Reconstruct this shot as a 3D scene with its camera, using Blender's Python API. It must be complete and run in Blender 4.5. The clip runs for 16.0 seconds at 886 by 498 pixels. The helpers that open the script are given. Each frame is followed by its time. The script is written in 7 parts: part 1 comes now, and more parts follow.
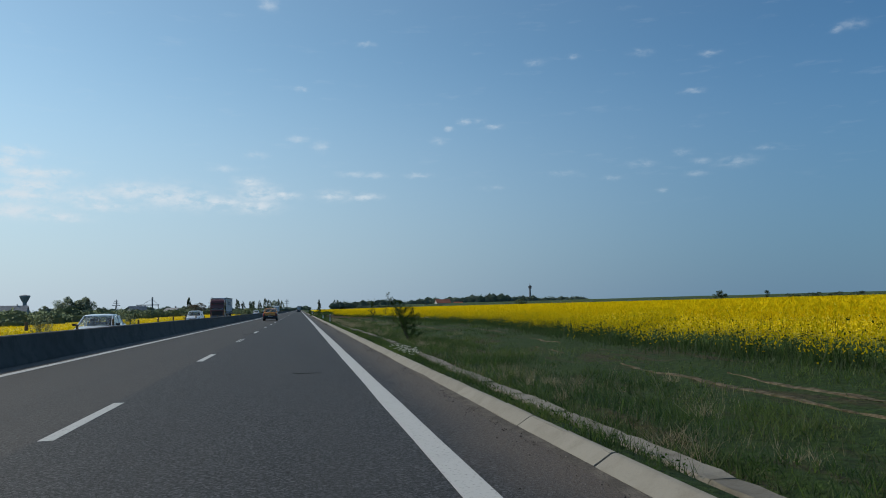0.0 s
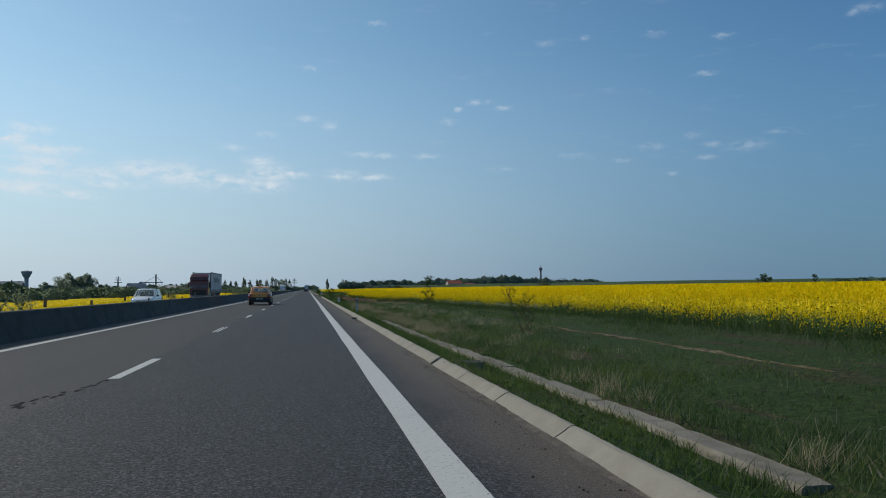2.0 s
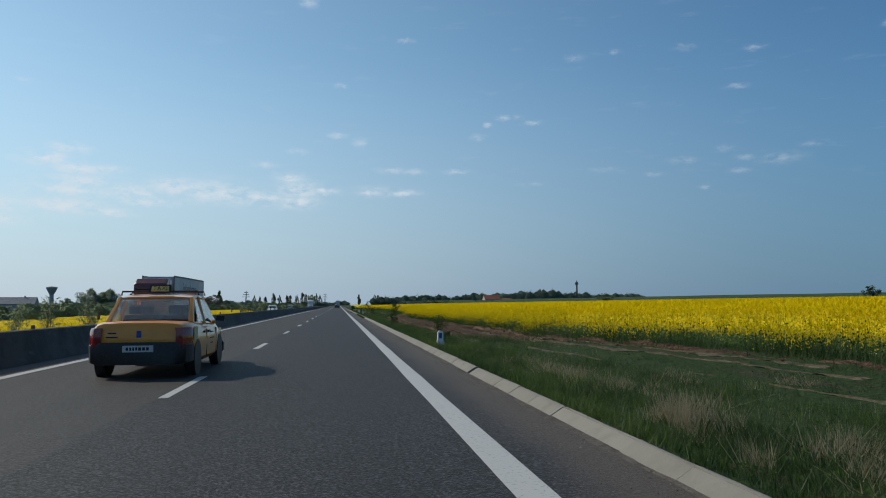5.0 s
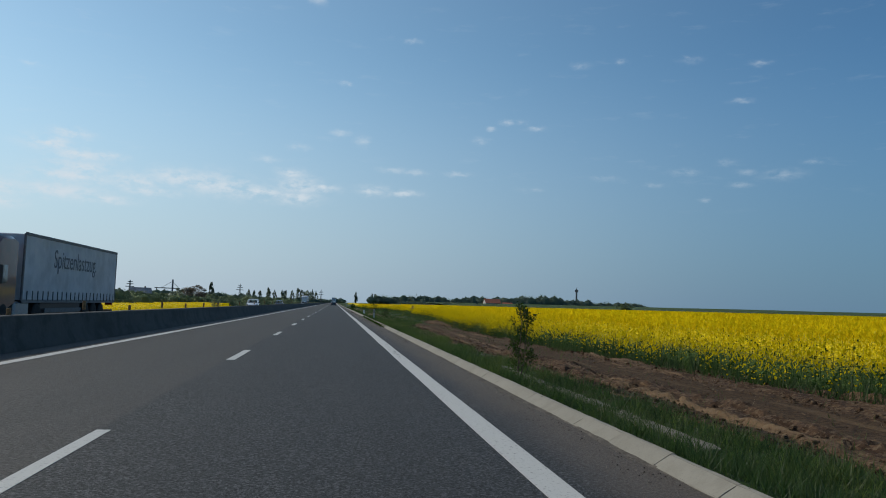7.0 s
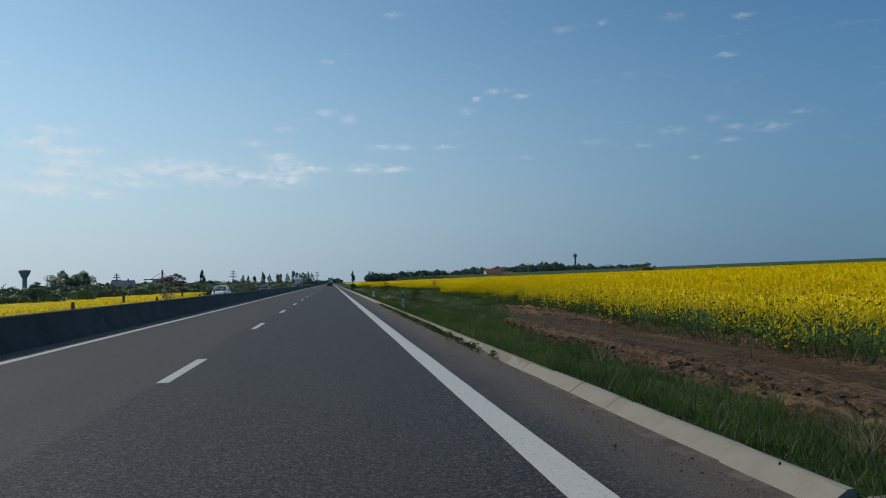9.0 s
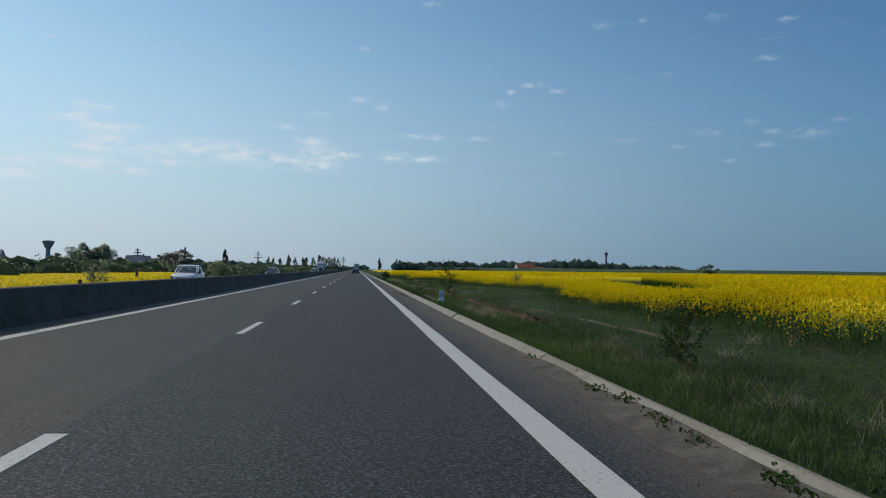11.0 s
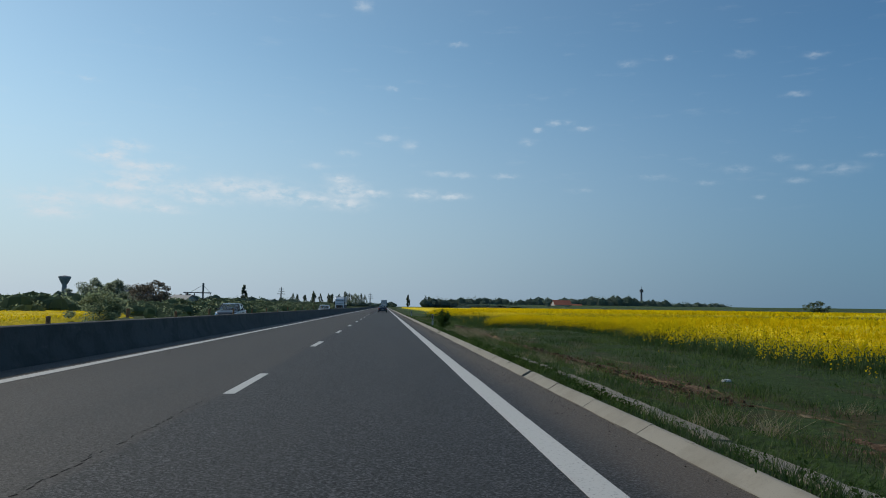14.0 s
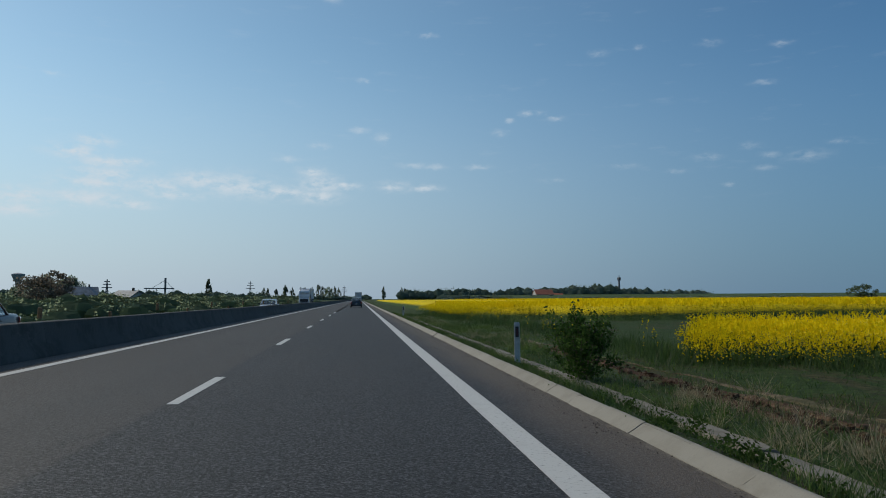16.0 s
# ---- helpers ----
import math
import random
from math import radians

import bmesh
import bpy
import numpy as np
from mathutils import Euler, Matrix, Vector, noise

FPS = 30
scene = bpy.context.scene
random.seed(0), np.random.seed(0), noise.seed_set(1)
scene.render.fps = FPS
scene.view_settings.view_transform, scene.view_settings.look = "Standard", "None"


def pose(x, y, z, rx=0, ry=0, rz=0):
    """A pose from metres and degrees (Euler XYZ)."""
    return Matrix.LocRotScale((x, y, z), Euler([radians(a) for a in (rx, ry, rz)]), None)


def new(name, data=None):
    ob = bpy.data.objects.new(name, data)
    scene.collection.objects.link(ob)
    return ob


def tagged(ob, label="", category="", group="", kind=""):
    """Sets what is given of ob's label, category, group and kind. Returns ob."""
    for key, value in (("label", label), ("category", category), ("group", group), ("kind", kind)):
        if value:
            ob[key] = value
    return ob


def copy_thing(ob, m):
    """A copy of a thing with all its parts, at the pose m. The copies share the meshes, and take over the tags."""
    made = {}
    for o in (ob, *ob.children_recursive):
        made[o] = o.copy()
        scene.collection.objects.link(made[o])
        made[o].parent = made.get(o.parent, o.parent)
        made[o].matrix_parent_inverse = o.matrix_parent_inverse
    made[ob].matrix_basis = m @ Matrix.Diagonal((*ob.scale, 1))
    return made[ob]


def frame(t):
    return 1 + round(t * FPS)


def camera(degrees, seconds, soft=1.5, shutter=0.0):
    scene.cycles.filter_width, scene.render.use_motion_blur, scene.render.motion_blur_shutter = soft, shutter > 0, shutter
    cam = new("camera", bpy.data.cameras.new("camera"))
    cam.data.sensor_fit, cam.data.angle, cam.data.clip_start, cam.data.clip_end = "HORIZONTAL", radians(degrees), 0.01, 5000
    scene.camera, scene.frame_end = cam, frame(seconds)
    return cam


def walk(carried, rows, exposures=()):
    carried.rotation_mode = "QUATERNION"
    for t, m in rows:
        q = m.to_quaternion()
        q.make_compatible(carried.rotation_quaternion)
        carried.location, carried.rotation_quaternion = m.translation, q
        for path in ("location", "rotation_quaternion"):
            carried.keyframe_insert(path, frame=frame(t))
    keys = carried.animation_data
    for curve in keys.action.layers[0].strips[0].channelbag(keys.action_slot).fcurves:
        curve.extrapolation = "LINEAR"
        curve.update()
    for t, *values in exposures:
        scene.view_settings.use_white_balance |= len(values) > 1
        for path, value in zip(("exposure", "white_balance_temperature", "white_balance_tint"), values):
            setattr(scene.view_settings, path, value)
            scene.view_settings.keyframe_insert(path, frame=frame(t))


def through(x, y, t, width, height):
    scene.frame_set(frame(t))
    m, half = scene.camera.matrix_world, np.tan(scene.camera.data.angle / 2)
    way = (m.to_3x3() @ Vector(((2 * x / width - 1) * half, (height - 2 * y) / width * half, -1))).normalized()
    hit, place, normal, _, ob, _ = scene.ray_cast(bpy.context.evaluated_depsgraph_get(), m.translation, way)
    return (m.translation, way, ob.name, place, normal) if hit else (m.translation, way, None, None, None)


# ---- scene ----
# x to the right of the lane line, y along the road, z up from the asphalt
CAM_Z = 1.273
cam = camera(60.29, 16.0, soft=1.0)
walk(cam, [
    (0.0, pose(2.51, -8.36, CAM_Z, 94.38, 0.91, -10.59)),
    (0.5, pose(2.76, 0.09, CAM_Z, 94.68, 0.63, -10.75)),
    (1.0, pose(2.96, 8.34, CAM_Z, 92.68, 2.69, -9.62)),
    (1.5, pose(2.91, 16.47, CAM_Z, 91.96, 2.64, -10.46)),
    (2.0, pose(2.73, 24.34, CAM_Z, 92.97, 0.22, -10.04)),
    (2.5, pose(2.63, 32.70, CAM_Z, 94.06, 0.29, -9.63)),
    (3.0, pose(2.57, 40.98, CAM_Z, 93.68, 0.65, -9.74)),
    (3.5, pose(2.62, 49.32, CAM_Z, 94.00, 1.72, -9.31)),
    (4.0, pose(2.61, 57.37, CAM_Z, 94.35, 2.06, -9.69)),
    (4.5, pose(2.52, 65.31, CAM_Z, 93.44, 0.80, -8.17)),
    (5.0, pose(2.40, 72.90, CAM_Z, 94.14, 0.34, -7.78)),
    (7.5, pose(2.06, 111.02, CAM_Z, 94.28, -2.39, -8.12)),
    (8.0, pose(2.21, 118.30, CAM_Z, 93.14, -0.40, -7.46)),
    (8.5, pose(2.29, 125.78, CAM_Z, 92.86, -0.43, -8.87)),
    (9.0, pose(2.25, 133.34, CAM_Z, 92.29, 1.60, -8.33)),
    (9.5, pose(2.16, 141.10, CAM_Z, 91.53, -0.36, -7.53)),
    (12.0, pose(2.23, 181.92, CAM_Z, 91.92, -1.34, -6.30)),
    (12.5, pose(2.27, 190.34, CAM_Z, 92.64, -0.40, -6.84)),
    (13.0, pose(2.21, 198.75, CAM_Z, 92.55, 0.06, -5.13)),
    (13.5, pose(2.20, 207.90, CAM_Z, 94.18, -0.32, -5.79)),
    (14.0, pose(2.13, 217.04, CAM_Z, 94.39, -1.41, -4.38)),
    (14.5, pose(2.15, 226.55, CAM_Z, 94.38, 0.14, -5.57)),
    (15.0, pose(2.15, 235.45, CAM_Z, 94.22, -0.14, -5.49)),
    (15.5, pose(2.22, 245.18, CAM_Z, 93.72, 0.85, -5.23)),
    (16.0, pose(2.21, 254.45, CAM_Z, 93.79, -0.33, -6.26)),
], exposures=[(0.0, 0.03), (5.0, 0.03), (9.5, -0.06), (12.0, 0.02), (13.2, 0.03), (14.5, -0.09), (16.0, -0.1)])

# ---------------------------------------------------------------- light
SUN_WAY = Vector((-1.1, 0.7, 1.0)).normalized()      # from the ground to the sun
SUN_ELEVATION = math.asin(SUN_WAY.z)
SUN_AZIMUTH = math.atan2(SUN_WAY.x, SUN_WAY.y)       # clockwise from +y

sun_data = bpy.data.lights.new("sun", "SUN")
sun_data.energy, sun_data.angle, sun_data.color = 2.75, radians(0.53), (1.0, 0.91, 0.76)
sun = new("sun", sun_data)
sun.matrix_world = Matrix.Translation((0, 100, 60)) @ SUN_WAY.to_track_quat("Z", "Y").to_matrix().to_4x4()


class Nodes:
    """A short way to write node trees."""

    def __init__(self, tree):
        self.tree = tree
        tree.nodes.clear()

    def add(self, kind, values=None, **sets):
        n = self.tree.nodes.new(kind)
        for key, value in sets.items():
            setattr(n, key, value)
        for key, value in (values or {}).items():
            if hasattr(value, "is_output"):
                self.tree.links.new(value, n.inputs[key])
            else:
                n.inputs[key].default_value = value
        return n

    def math(self, op, a, b=0.0, c=0.0, clamp=False):
        return self.add("ShaderNodeMath", {0: a, 1: b, 2: c}, operation=op, use_clamp=clamp).outputs[0]

    def mix(self, fac, a, b, blend="MIX"):
        n = self.add("ShaderNodeMix", {0: fac, 6: a, 7: b}, data_type="RGBA", blend_type=blend)
        return n.outputs[2]

    def noise(self, vector, scale, detail=3.0, rough=0.55, distortion=0.0):
        return self.add("ShaderNodeTexNoise", {"Vector": vector, "Scale": scale, "Detail": detail, "Roughness": rough, "Distortion": distortion}).outputs[0]

    def band(self, value, lo, hi, out_lo=0.0, out_hi=1.0, smooth=True):
        n = self.add("ShaderNodeMapRange", {0: value, 1: lo, 2: hi, 3: out_lo, 4: out_hi},
                     interpolation_type="SMOOTHSTEP" if smooth else "LINEAR")
        return n.outputs[0]

    def stretch(self, vector, x, y, z):
        return self.add("ShaderNodeMapping", {"Vector": vector, "Scale": (x, y, z)}).outputs[0]


def rgb(r, g, b):
    return (r, g, b, 1.0)


def build_world():
    world = bpy.data.worlds.new("sky")
    scene.world = world
    world.use_nodes = True
    n = Nodes(world.node_tree)
    sky = n.add("ShaderNodeTexSky", sky_type="NISHITA", sun_disc=False, sun_elevation=SUN_ELEVATION,
                sun_rotation=SUN_AZIMUTH, altitude=80.0, air_density=1.0, dust_density=0.5, ozone_density=3.0)
    way = n.add("ShaderNodeTexCoord").outputs["Generated"]
    split = n.add("ShaderNodeSeparateXYZ", {0: way}).outputs
    azimuth = n.math("MULTIPLY", n.math("ARCTAN2", split[0], split[1]), 57.2958)
    height = n.math("MULTIPLY", n.math("ARCSINE", split[2]), 57.2958)
    flat = n.add("ShaderNodeCombineXYZ", {0: azimuth, 1: n.math("MULTIPLY", height, 2.0), 2: 0.0}).outputs[0]
    wisps = n.noise(flat, 0.62, 6.0, 0.60, 0.25)
    fine = n.noise(flat, 1.1, 5.0, 0.6)
    # (azimuth, elevation, half width, half height) of the low bank of clouds
    bank = [(-18.6, 10.7, 1.2, 0.30), (-19.9, 9.9, 1.4, 0.5), (-18.0, 9.3, 1.8, 0.36), (-16.5, 9.4, 1.2, 0.24), (-17.9, 8.5, 2.0, 0.45), (-18.4, 7.8, 2.7, 0.5),
            (-18.9, 6.8, 2.6, 0.5), (-16.5, 6.5, 1.8, 0.3), (-14.4, 7.9, 2.0, 0.5), (-13.3, 7.3, 1.8, 0.3), (-11.6, 8.4, 1.8, 0.6), (-9.6, 8.2, 2.2, 0.75),
            (-7.8, 8.0, 1.8, 0.66), (-5.7, 7.8, 1.8, 0.5), (-3.6, 9.3, 0.9, 0.36), (-3.0, 8.5, 1.4, 0.66), (-3.2, 7.6, 1.5, 0.45), (-1.4, 8.4, 1.2, 0.3),
            (-23.1, 6.7, 2.2, 0.55), (-23.1, 5.8, 1.8, 0.4), (2.6, 8.4, 1.1, 0.32), (4.9, 8.3, 1.0, 0.2)]
    # small high wisps
    wisp = [(-5.4, 10.2, 0.8, 0.23), (-3.2, 11.3, 0.6, 0.23), (-0.1, 12.5, 0.6, 0.2), (1.6, 12.0, 0.5, 0.34), (5.6, 9.9, 0.7, 0.19), (3.9, 10.0, 0.9, 0.18),
            (8.8, 9.9, 0.8, 0.15), (-2.3, 21.8, 0.6, 0.34), (5.0, 19.4, 0.5, 0.15), (0.1, 16.1, 0.4, 0.15), (-21.3, 14.8, 0.6, 0.12), (12.5, 13.8, 0.4, 0.16),
            (13.6, 13.8, 0.4, 0.18), (14.7, 13.4, 0.6, 0.15), (11.2, 13.3, 0.3, 0.15)]
    wisp_right = [(10.5, 12.4, 0.5, 0.22), (17.8, 17.9, 0.6, 0.19), (20.8, 18.1, 0.4, 0.15), (25.7, 18.0, 0.6, 0.19), (30.5, 17.45, 0.6, 0.16), (29.3, 15.0, 0.7, 0.15),
                  (38.8, 17.8, 0.4, 0.18), (39.8, 18.0, 0.8, 0.26), (28.4, 10.8, 0.6, 0.19), (25.5, 10.2, 0.9, 0.19), (29.6, 10.1, 0.5, 0.18), (29.2, 9.2, 0.6, 0.15),
                  (32.0, 9.9, 1.1, 0.32), (34.1, 10.7, 0.7, 0.15), (19.4, 9.8, 1.1, 0.16), (23.4, 9.3, 0.8, 0.15), (14.4, 8.9, 0.7, 0.15), (26.9, 8.2, 0.3, 0.15)]
    drift = n.math("MULTIPLY", n.math("SUBTRACT", n.noise(flat, 0.9, 3.0, 0.6), 0.5), 1.3)
    lift = n.math("MULTIPLY", n.math("SUBTRACT", n.noise(n.stretch(flat, 1.0, 1.0, 1.0), 1.4, 3.0, 0.6), 0.5), 0.5)
    az, el = n.math("ADD", azimuth, drift), n.math("ADD", height, lift)
    def gathered(clouds, thick):
        total = None
        for a, e, w, h in clouds:
            da = n.math("MULTIPLY", n.math("SUBTRACT", az, a), 1.0 / w)
            de = n.math("MULTIPLY", n.math("SUBTRACT", el, e), 1.0 / h)
            far = n.math("MULTIPLY_ADD", da, da, n.math("MULTIPLY", de, de))
            one = n.math("POWER", 0.3679, far)
            total = one if total is None else n.math("MAXIMUM", total, one)
        return n.math("MULTIPLY", total, thick)
    mask = n.math("MAXIMUM", gathered(bank, 1.4), n.math("MAXIMUM", gathered(wisp, 0.62), gathered(wisp_right, 0.42)))
    body = n.math("MULTIPLY", mask, n.band(n.math("ADD", n.math("MULTIPLY", wisps, 0.6), n.math("MULTIPLY", fine, 0.4)), 0.36, 0.60))
    cirrus = n.math("MULTIPLY", n.band(n.noise(n.stretch(flat, 0.5, 1.3, 1.0), 0.5, 5.0, 0.6), 0.57, 0.75), n.band(height, 5.0, 12.0))
    cover = n.math("ADD", n.math("MULTIPLY", body, 0.60), n.math("MULTIPLY", cirrus, 0.06), clamp=True)
    # brighter towards the sun, deeper blue away from it
    toward = n.add("ShaderNodeVectorMath", {0: way, 1: SUN_WAY}, operation="DOT_PRODUCT").outputs["Value"]
    glow = n.band(toward, -0.1, 0.85)
    deep = n.mix(glow, rgb(0.46, 0.77, 0.91), rgb(1.14, 1.26, 1.12))
    colour = n.mix(1.0, sky.outputs[0], deep, "MULTIPLY")
    # haze towards the horizon
    haze = n.math("MULTIPLY", n.band(height, 20.0, -2.0), 0.92)
    colour = n.mix(haze, colour, n.mix(glow, rgb(1.2, 2.17, 3.38), rgb(4.75, 5.88, 7.2)))
    colour = n.mix(cover, colour, rgb(6.6, 7.3, 7.9))
    back = n.add("ShaderNodeBackground", {0: colour, 1: 0.1})
    out = n.add("ShaderNodeOutputWorld", {0: back.outputs[0]})


build_world()

# ---------------------------------------------------------------- materials


def material(name, build, rough=0.7, metal=0.0, bump=None, spec=0.5, coat=0.0):
    """A Principled material. build(n, place) gives the colour socket or value; bump(n, place) a height socket and its size in metres."""
    m = bpy.data.materials.new(name)
    m.use_nodes = True
    n = Nodes(m.node_tree)
    place = n.add("ShaderNodeNewGeometry").outputs["Position"]
    colour = build(n, place) if callable(build) else rgb(*build)
    shader = n.add("ShaderNodeBsdfPrincipled", {"Base Color": colour, "Metallic": metal, "Specular IOR Level": spec, "Coat Weight": coat})
    r = rough(n, place) if callable(rough) else rough
    if hasattr(r, "is_output"):
        m.node_tree.links.new(r, shader.inputs["Roughness"])
    else:
        shader.inputs["Roughness"].default_value = r
    if bump:
        height, size = bump(n, place)
        b = n.add("ShaderNodeBump", {"Height": height, "Distance": size, "Strength": 1.0})
        m.node_tree.links.new(b.outputs[0], shader.inputs["Normal"])
    n.add("ShaderNodeOutputMaterial", {0: shader.outputs[0]})
    return m


def leafy(name, dark, light, through=0.4, yellow=None, gloss=0.0):
    """Thin leaves or petals: half of the light passes."""
    m = bpy.data.materials.new(name)
    m.use_nodes = True
    n = Nodes(m.node_tree)
    geo = n.add("ShaderNodeNewGeometry").outputs
    patch = n.noise(geo["Position"], 0.35, 2.0)
    colour = n.mix(geo["Random Per Island"], rgb(*dark), rgb(*light))
    colour = n.mix(n.band(patch, 0.35, 0.7, 0.0, 0.45), colour, rgb(*(yellow or light)))
    a = n.add("ShaderNodeBsdfDiffuse", {0: colour, 1: 0.8})
    b = n.add("ShaderNodeBsdfTranslucent", {0: colour})
    mix = n.add("ShaderNodeMixShader", {0: through, 1: a.outputs[0], 2: b.outputs[0]})
    if gloss:
        shine = n.add("ShaderNodeBsdfGlossy", {"Color": rgb(0.9, 0.9, 0.9), "Roughness": 0.6})
        mix = n.add("ShaderNodeMixShader", {0: gloss, 1: mix.outputs[0], 2: shine.outputs[0]})
    n.add("ShaderNodeOutputMaterial", {0: mix.outputs[0]})
    return m


def speckle(a, b, scale, lo=0.35, hi=0.65, c=None, big=0.4):
    def build(n, place):
        colour = n.mix(n.band(n.noise(place, scale, 4.0, 0.65), lo, hi), rgb(*a), rgb(*b))
        if c:
            colour = n.mix(n.math("MULTIPLY", n.band(n.noise(place, big, 4.0), 0.45, 0.7), 0.7), colour, rgb(*c))
        return colour
    return build


def grain(scale, size, detail=3.0):
    return lambda n, place: (n.noise(place, scale, detail, 0.65), size)


def asphalt_colour(n, place):
    x, y, z = n.add("ShaderNodeSeparateXYZ", {0: place}).outputs
    grit = n.noise(place, 70.0, 3.0, 0.7)
    # single stones of the chippings, most of them dark, some worn pale
    cell = n.add("ShaderNodeTexVoronoi", {"Vector": place, "Scale": 62.0})
    pick = n.add("ShaderNodeSeparateColor", {0: cell.outputs["Color"]}).outputs
    mottle = n.noise(place, 24.0, 4.0, 0.75)
    pale = n.band(n.math("ADD", pick[0], n.math("MULTIPLY", n.math("SUBTRACT", mottle, 0.5), 1.1)), 0.66, 0.86)
    hollow = n.band(n.math("ADD", pick[1], n.math("MULTIPLY", n.math("SUBTRACT", mottle, 0.5), -0.9)), 0.55, 0.85)
    right = n.mix(n.band(grit, 0.40, 0.62), rgb(0.0105, 0.0107, 0.0116), rgb(0.0285, 0.0288, 0.0300))
    right = n.mix(pale, right, rgb(0.088, 0.088, 0.090))
    right = n.mix(n.math("MULTIPLY", hollow, 0.55), right, rgb(0.003456, 0.003456, 0.003456))
    left = n.mix(n.band(grit, 0.40, 0.62), rgb(0.02549, 0.02313, 0.02077), rgb(0.06608, 0.05947, 0.05381))
    left = n.mix(n.math("MULTIPLY", pale, 0.6), left, rgb(0.105, 0.096, 0.089))
    left = n.mix(n.math("MULTIPLY", hollow, 0.5), left, rgb(0.01699, 0.0151, 0.01416))
    # the overtaking lane is an older, paler layer; its seam runs along the lane line
    wander = n.math("MULTIPLY", n.math("SUBTRACT", n.noise(n.stretch(place, 0.0, 0.05, 0.0), 1.0, 3.0), 0.5), 0.25)
    seam = n.math("ADD", x, wander)
    colour = n.mix(n.band(seam, -0.16, -0.02), left, right)
    # tyre lanes, dust on the hard strip
    for at, w, amount in ((1.05, 0.5, 0.22), (2.75, 0.5, 0.22), (-1.1, 0.5, 0.2), (-2.9, 0.5, 0.2)):
        d = n.math("ABSOLUTE", n.math("SUBTRACT", x, at))
        colour = n.mix(n.math("MULTIPLY", n.band(d, w, 0.0), amount), colour, rgb(0.024, 0.024, 0.024))
    dust = n.math("MULTIPLY", n.band(n.math("ADD", x, n.math("MULTIPLY", n.noise(n.stretch(place, 0.6, 0.25, 1.0), 1.2, 5.0, 0.65), 0.9)), 4.2, 5.0), 0.8)
    colour = n.mix(dust, colour, n.mix(n.band(grit, 0.35, 0.65), rgb(0.055, 0.043, 0.034), rgb(0.150, 0.119, 0.091)))
    dust2 = n.math("MULTIPLY", n.band(x, -3.72, -4.1), 0.8)
    colour = n.mix(dust2, colour, rgb(0.15, 0.118, 0.098))
    blot = n.noise(n.stretch(place, 0.5, 0.08, 1.0), 1.0, 5.0, 0.6)
    colour = n.mix(n.band(blot, 0.42, 0.75, 0.0, 0.2), colour, rgb(0.060, 0.057, 0.053))
    # fine cracks near the seam
    web = n.add("ShaderNodeTexVoronoi", {"Vector": n.stretch(place, 1.0, 0.16, 1.0), "Scale": 1.7}, feature="DISTANCE_TO_EDGE").outputs[0]
    near = n.band(n.math("ABSOLUTE", n.math("ADD", seam, 0.12)), 0.5, 0.05)
    some = n.band(n.noise(n.stretch(place, 0.0, 0.03, 0.0), 1.0, 2.0), 0.45, 0.6)
    colour = n.mix(n.math("MULTIPLY", n.math("MULTIPLY", n.band(web, 0.012, 0.0), near), some), colour, rgb(0.012, 0.012, 0.012))
    return colour


def ground_colour(n, place):
    x, y, z = n.add("ShaderNodeSeparateXYZ", {0: place}).outputs
    small = n.noise(place, 9.0, 4.0, 0.65)
    wide = n.noise(place, 0.45, 4.0, 0.6)
    grass = n.mix(n.band(small, 0.3, 0.7), rgb(0.009, 0.022, 0.004), rgb(0.032, 0.064, 0.011))
    grass = n.mix(n.band(wide, 0.5, 0.72, 0.0, 0.3), grass, rgb(0.050, 0.066, 0.018))
    grass = n.mix(n.band(n.noise(place, 60.0, 3.0, 0.7), 0.45, 0.7, 0.0, 0.4), grass, rgb(0.060, 0.092, 0.022))
    bare = n.noise(n.stretch(place, 0.9, 0.16, 1.0), 1.0, 5.0, 0.7)
    grass = n.mix(n.band(bare, 0.52, 0.64, 0.0, 0.7), grass, n.mix(n.band(small, 0.35, 0.65), rgb(0.030, 0.021, 0.012), rgb(0.074, 0.053, 0.030)))
    soil = n.mix(n.band(n.noise(place, 14.0, 5.0, 0.75), 0.35, 0.65), rgb(0.030, 0.018, 0.009), rgb(0.085, 0.051, 0.026))
    soil = n.mix(n.band(n.noise(n.stretch(place, 2.6, 0.09, 1.0), 1.0, 5.0, 0.7), 0.5, 0.62, 0.0, 0.6), soil, rgb(0.12, 0.078, 0.043))
    return n.mix(soil_mask(n, place, x, y), grass, soil)


def soil_mask(n, place, x, y):
    """Ploughed and driven soil beside the verge."""
    wob = n.math("MULTIPLY", n.math("SUBTRACT", n.noise(n.stretch(place, 0.5, 0.16, 1.0), 1.0, 5.0, 0.65), 0.5), 2.6)
    u = n.math("ADD", x, wob)
    v = n.math("SUBTRACT", u, n.band(y, 112.0, 88.0, 0.0, 2.3, False))
    inside = n.math("MULTIPLY", n.band(v, 6.6, 7.4), n.band(u, 11.6, 10.6))
    along = n.math("MULTIPLY", n.band(y, 95.0, 109.0), n.band(y, 166.0, 152.0))
    full = n.math("MULTIPLY", inside, along)
    late = n.math("MULTIPLY", n.math("MULTIPLY", n.band(u, 6.4, 7.1), n.band(u, 9.2, 8.4)), n.math("MULTIPLY", n.band(y, 182.0, 192.0), n.band(y, 275.0, 262.0)))
    late = n.math("MULTIPLY", late, n.band(n.noise(place, 0.5, 4.0, 0.7), 0.42, 0.55))
    return n.math("MAXIMUM", full, n.math("MULTIPLY", late, 0.6))


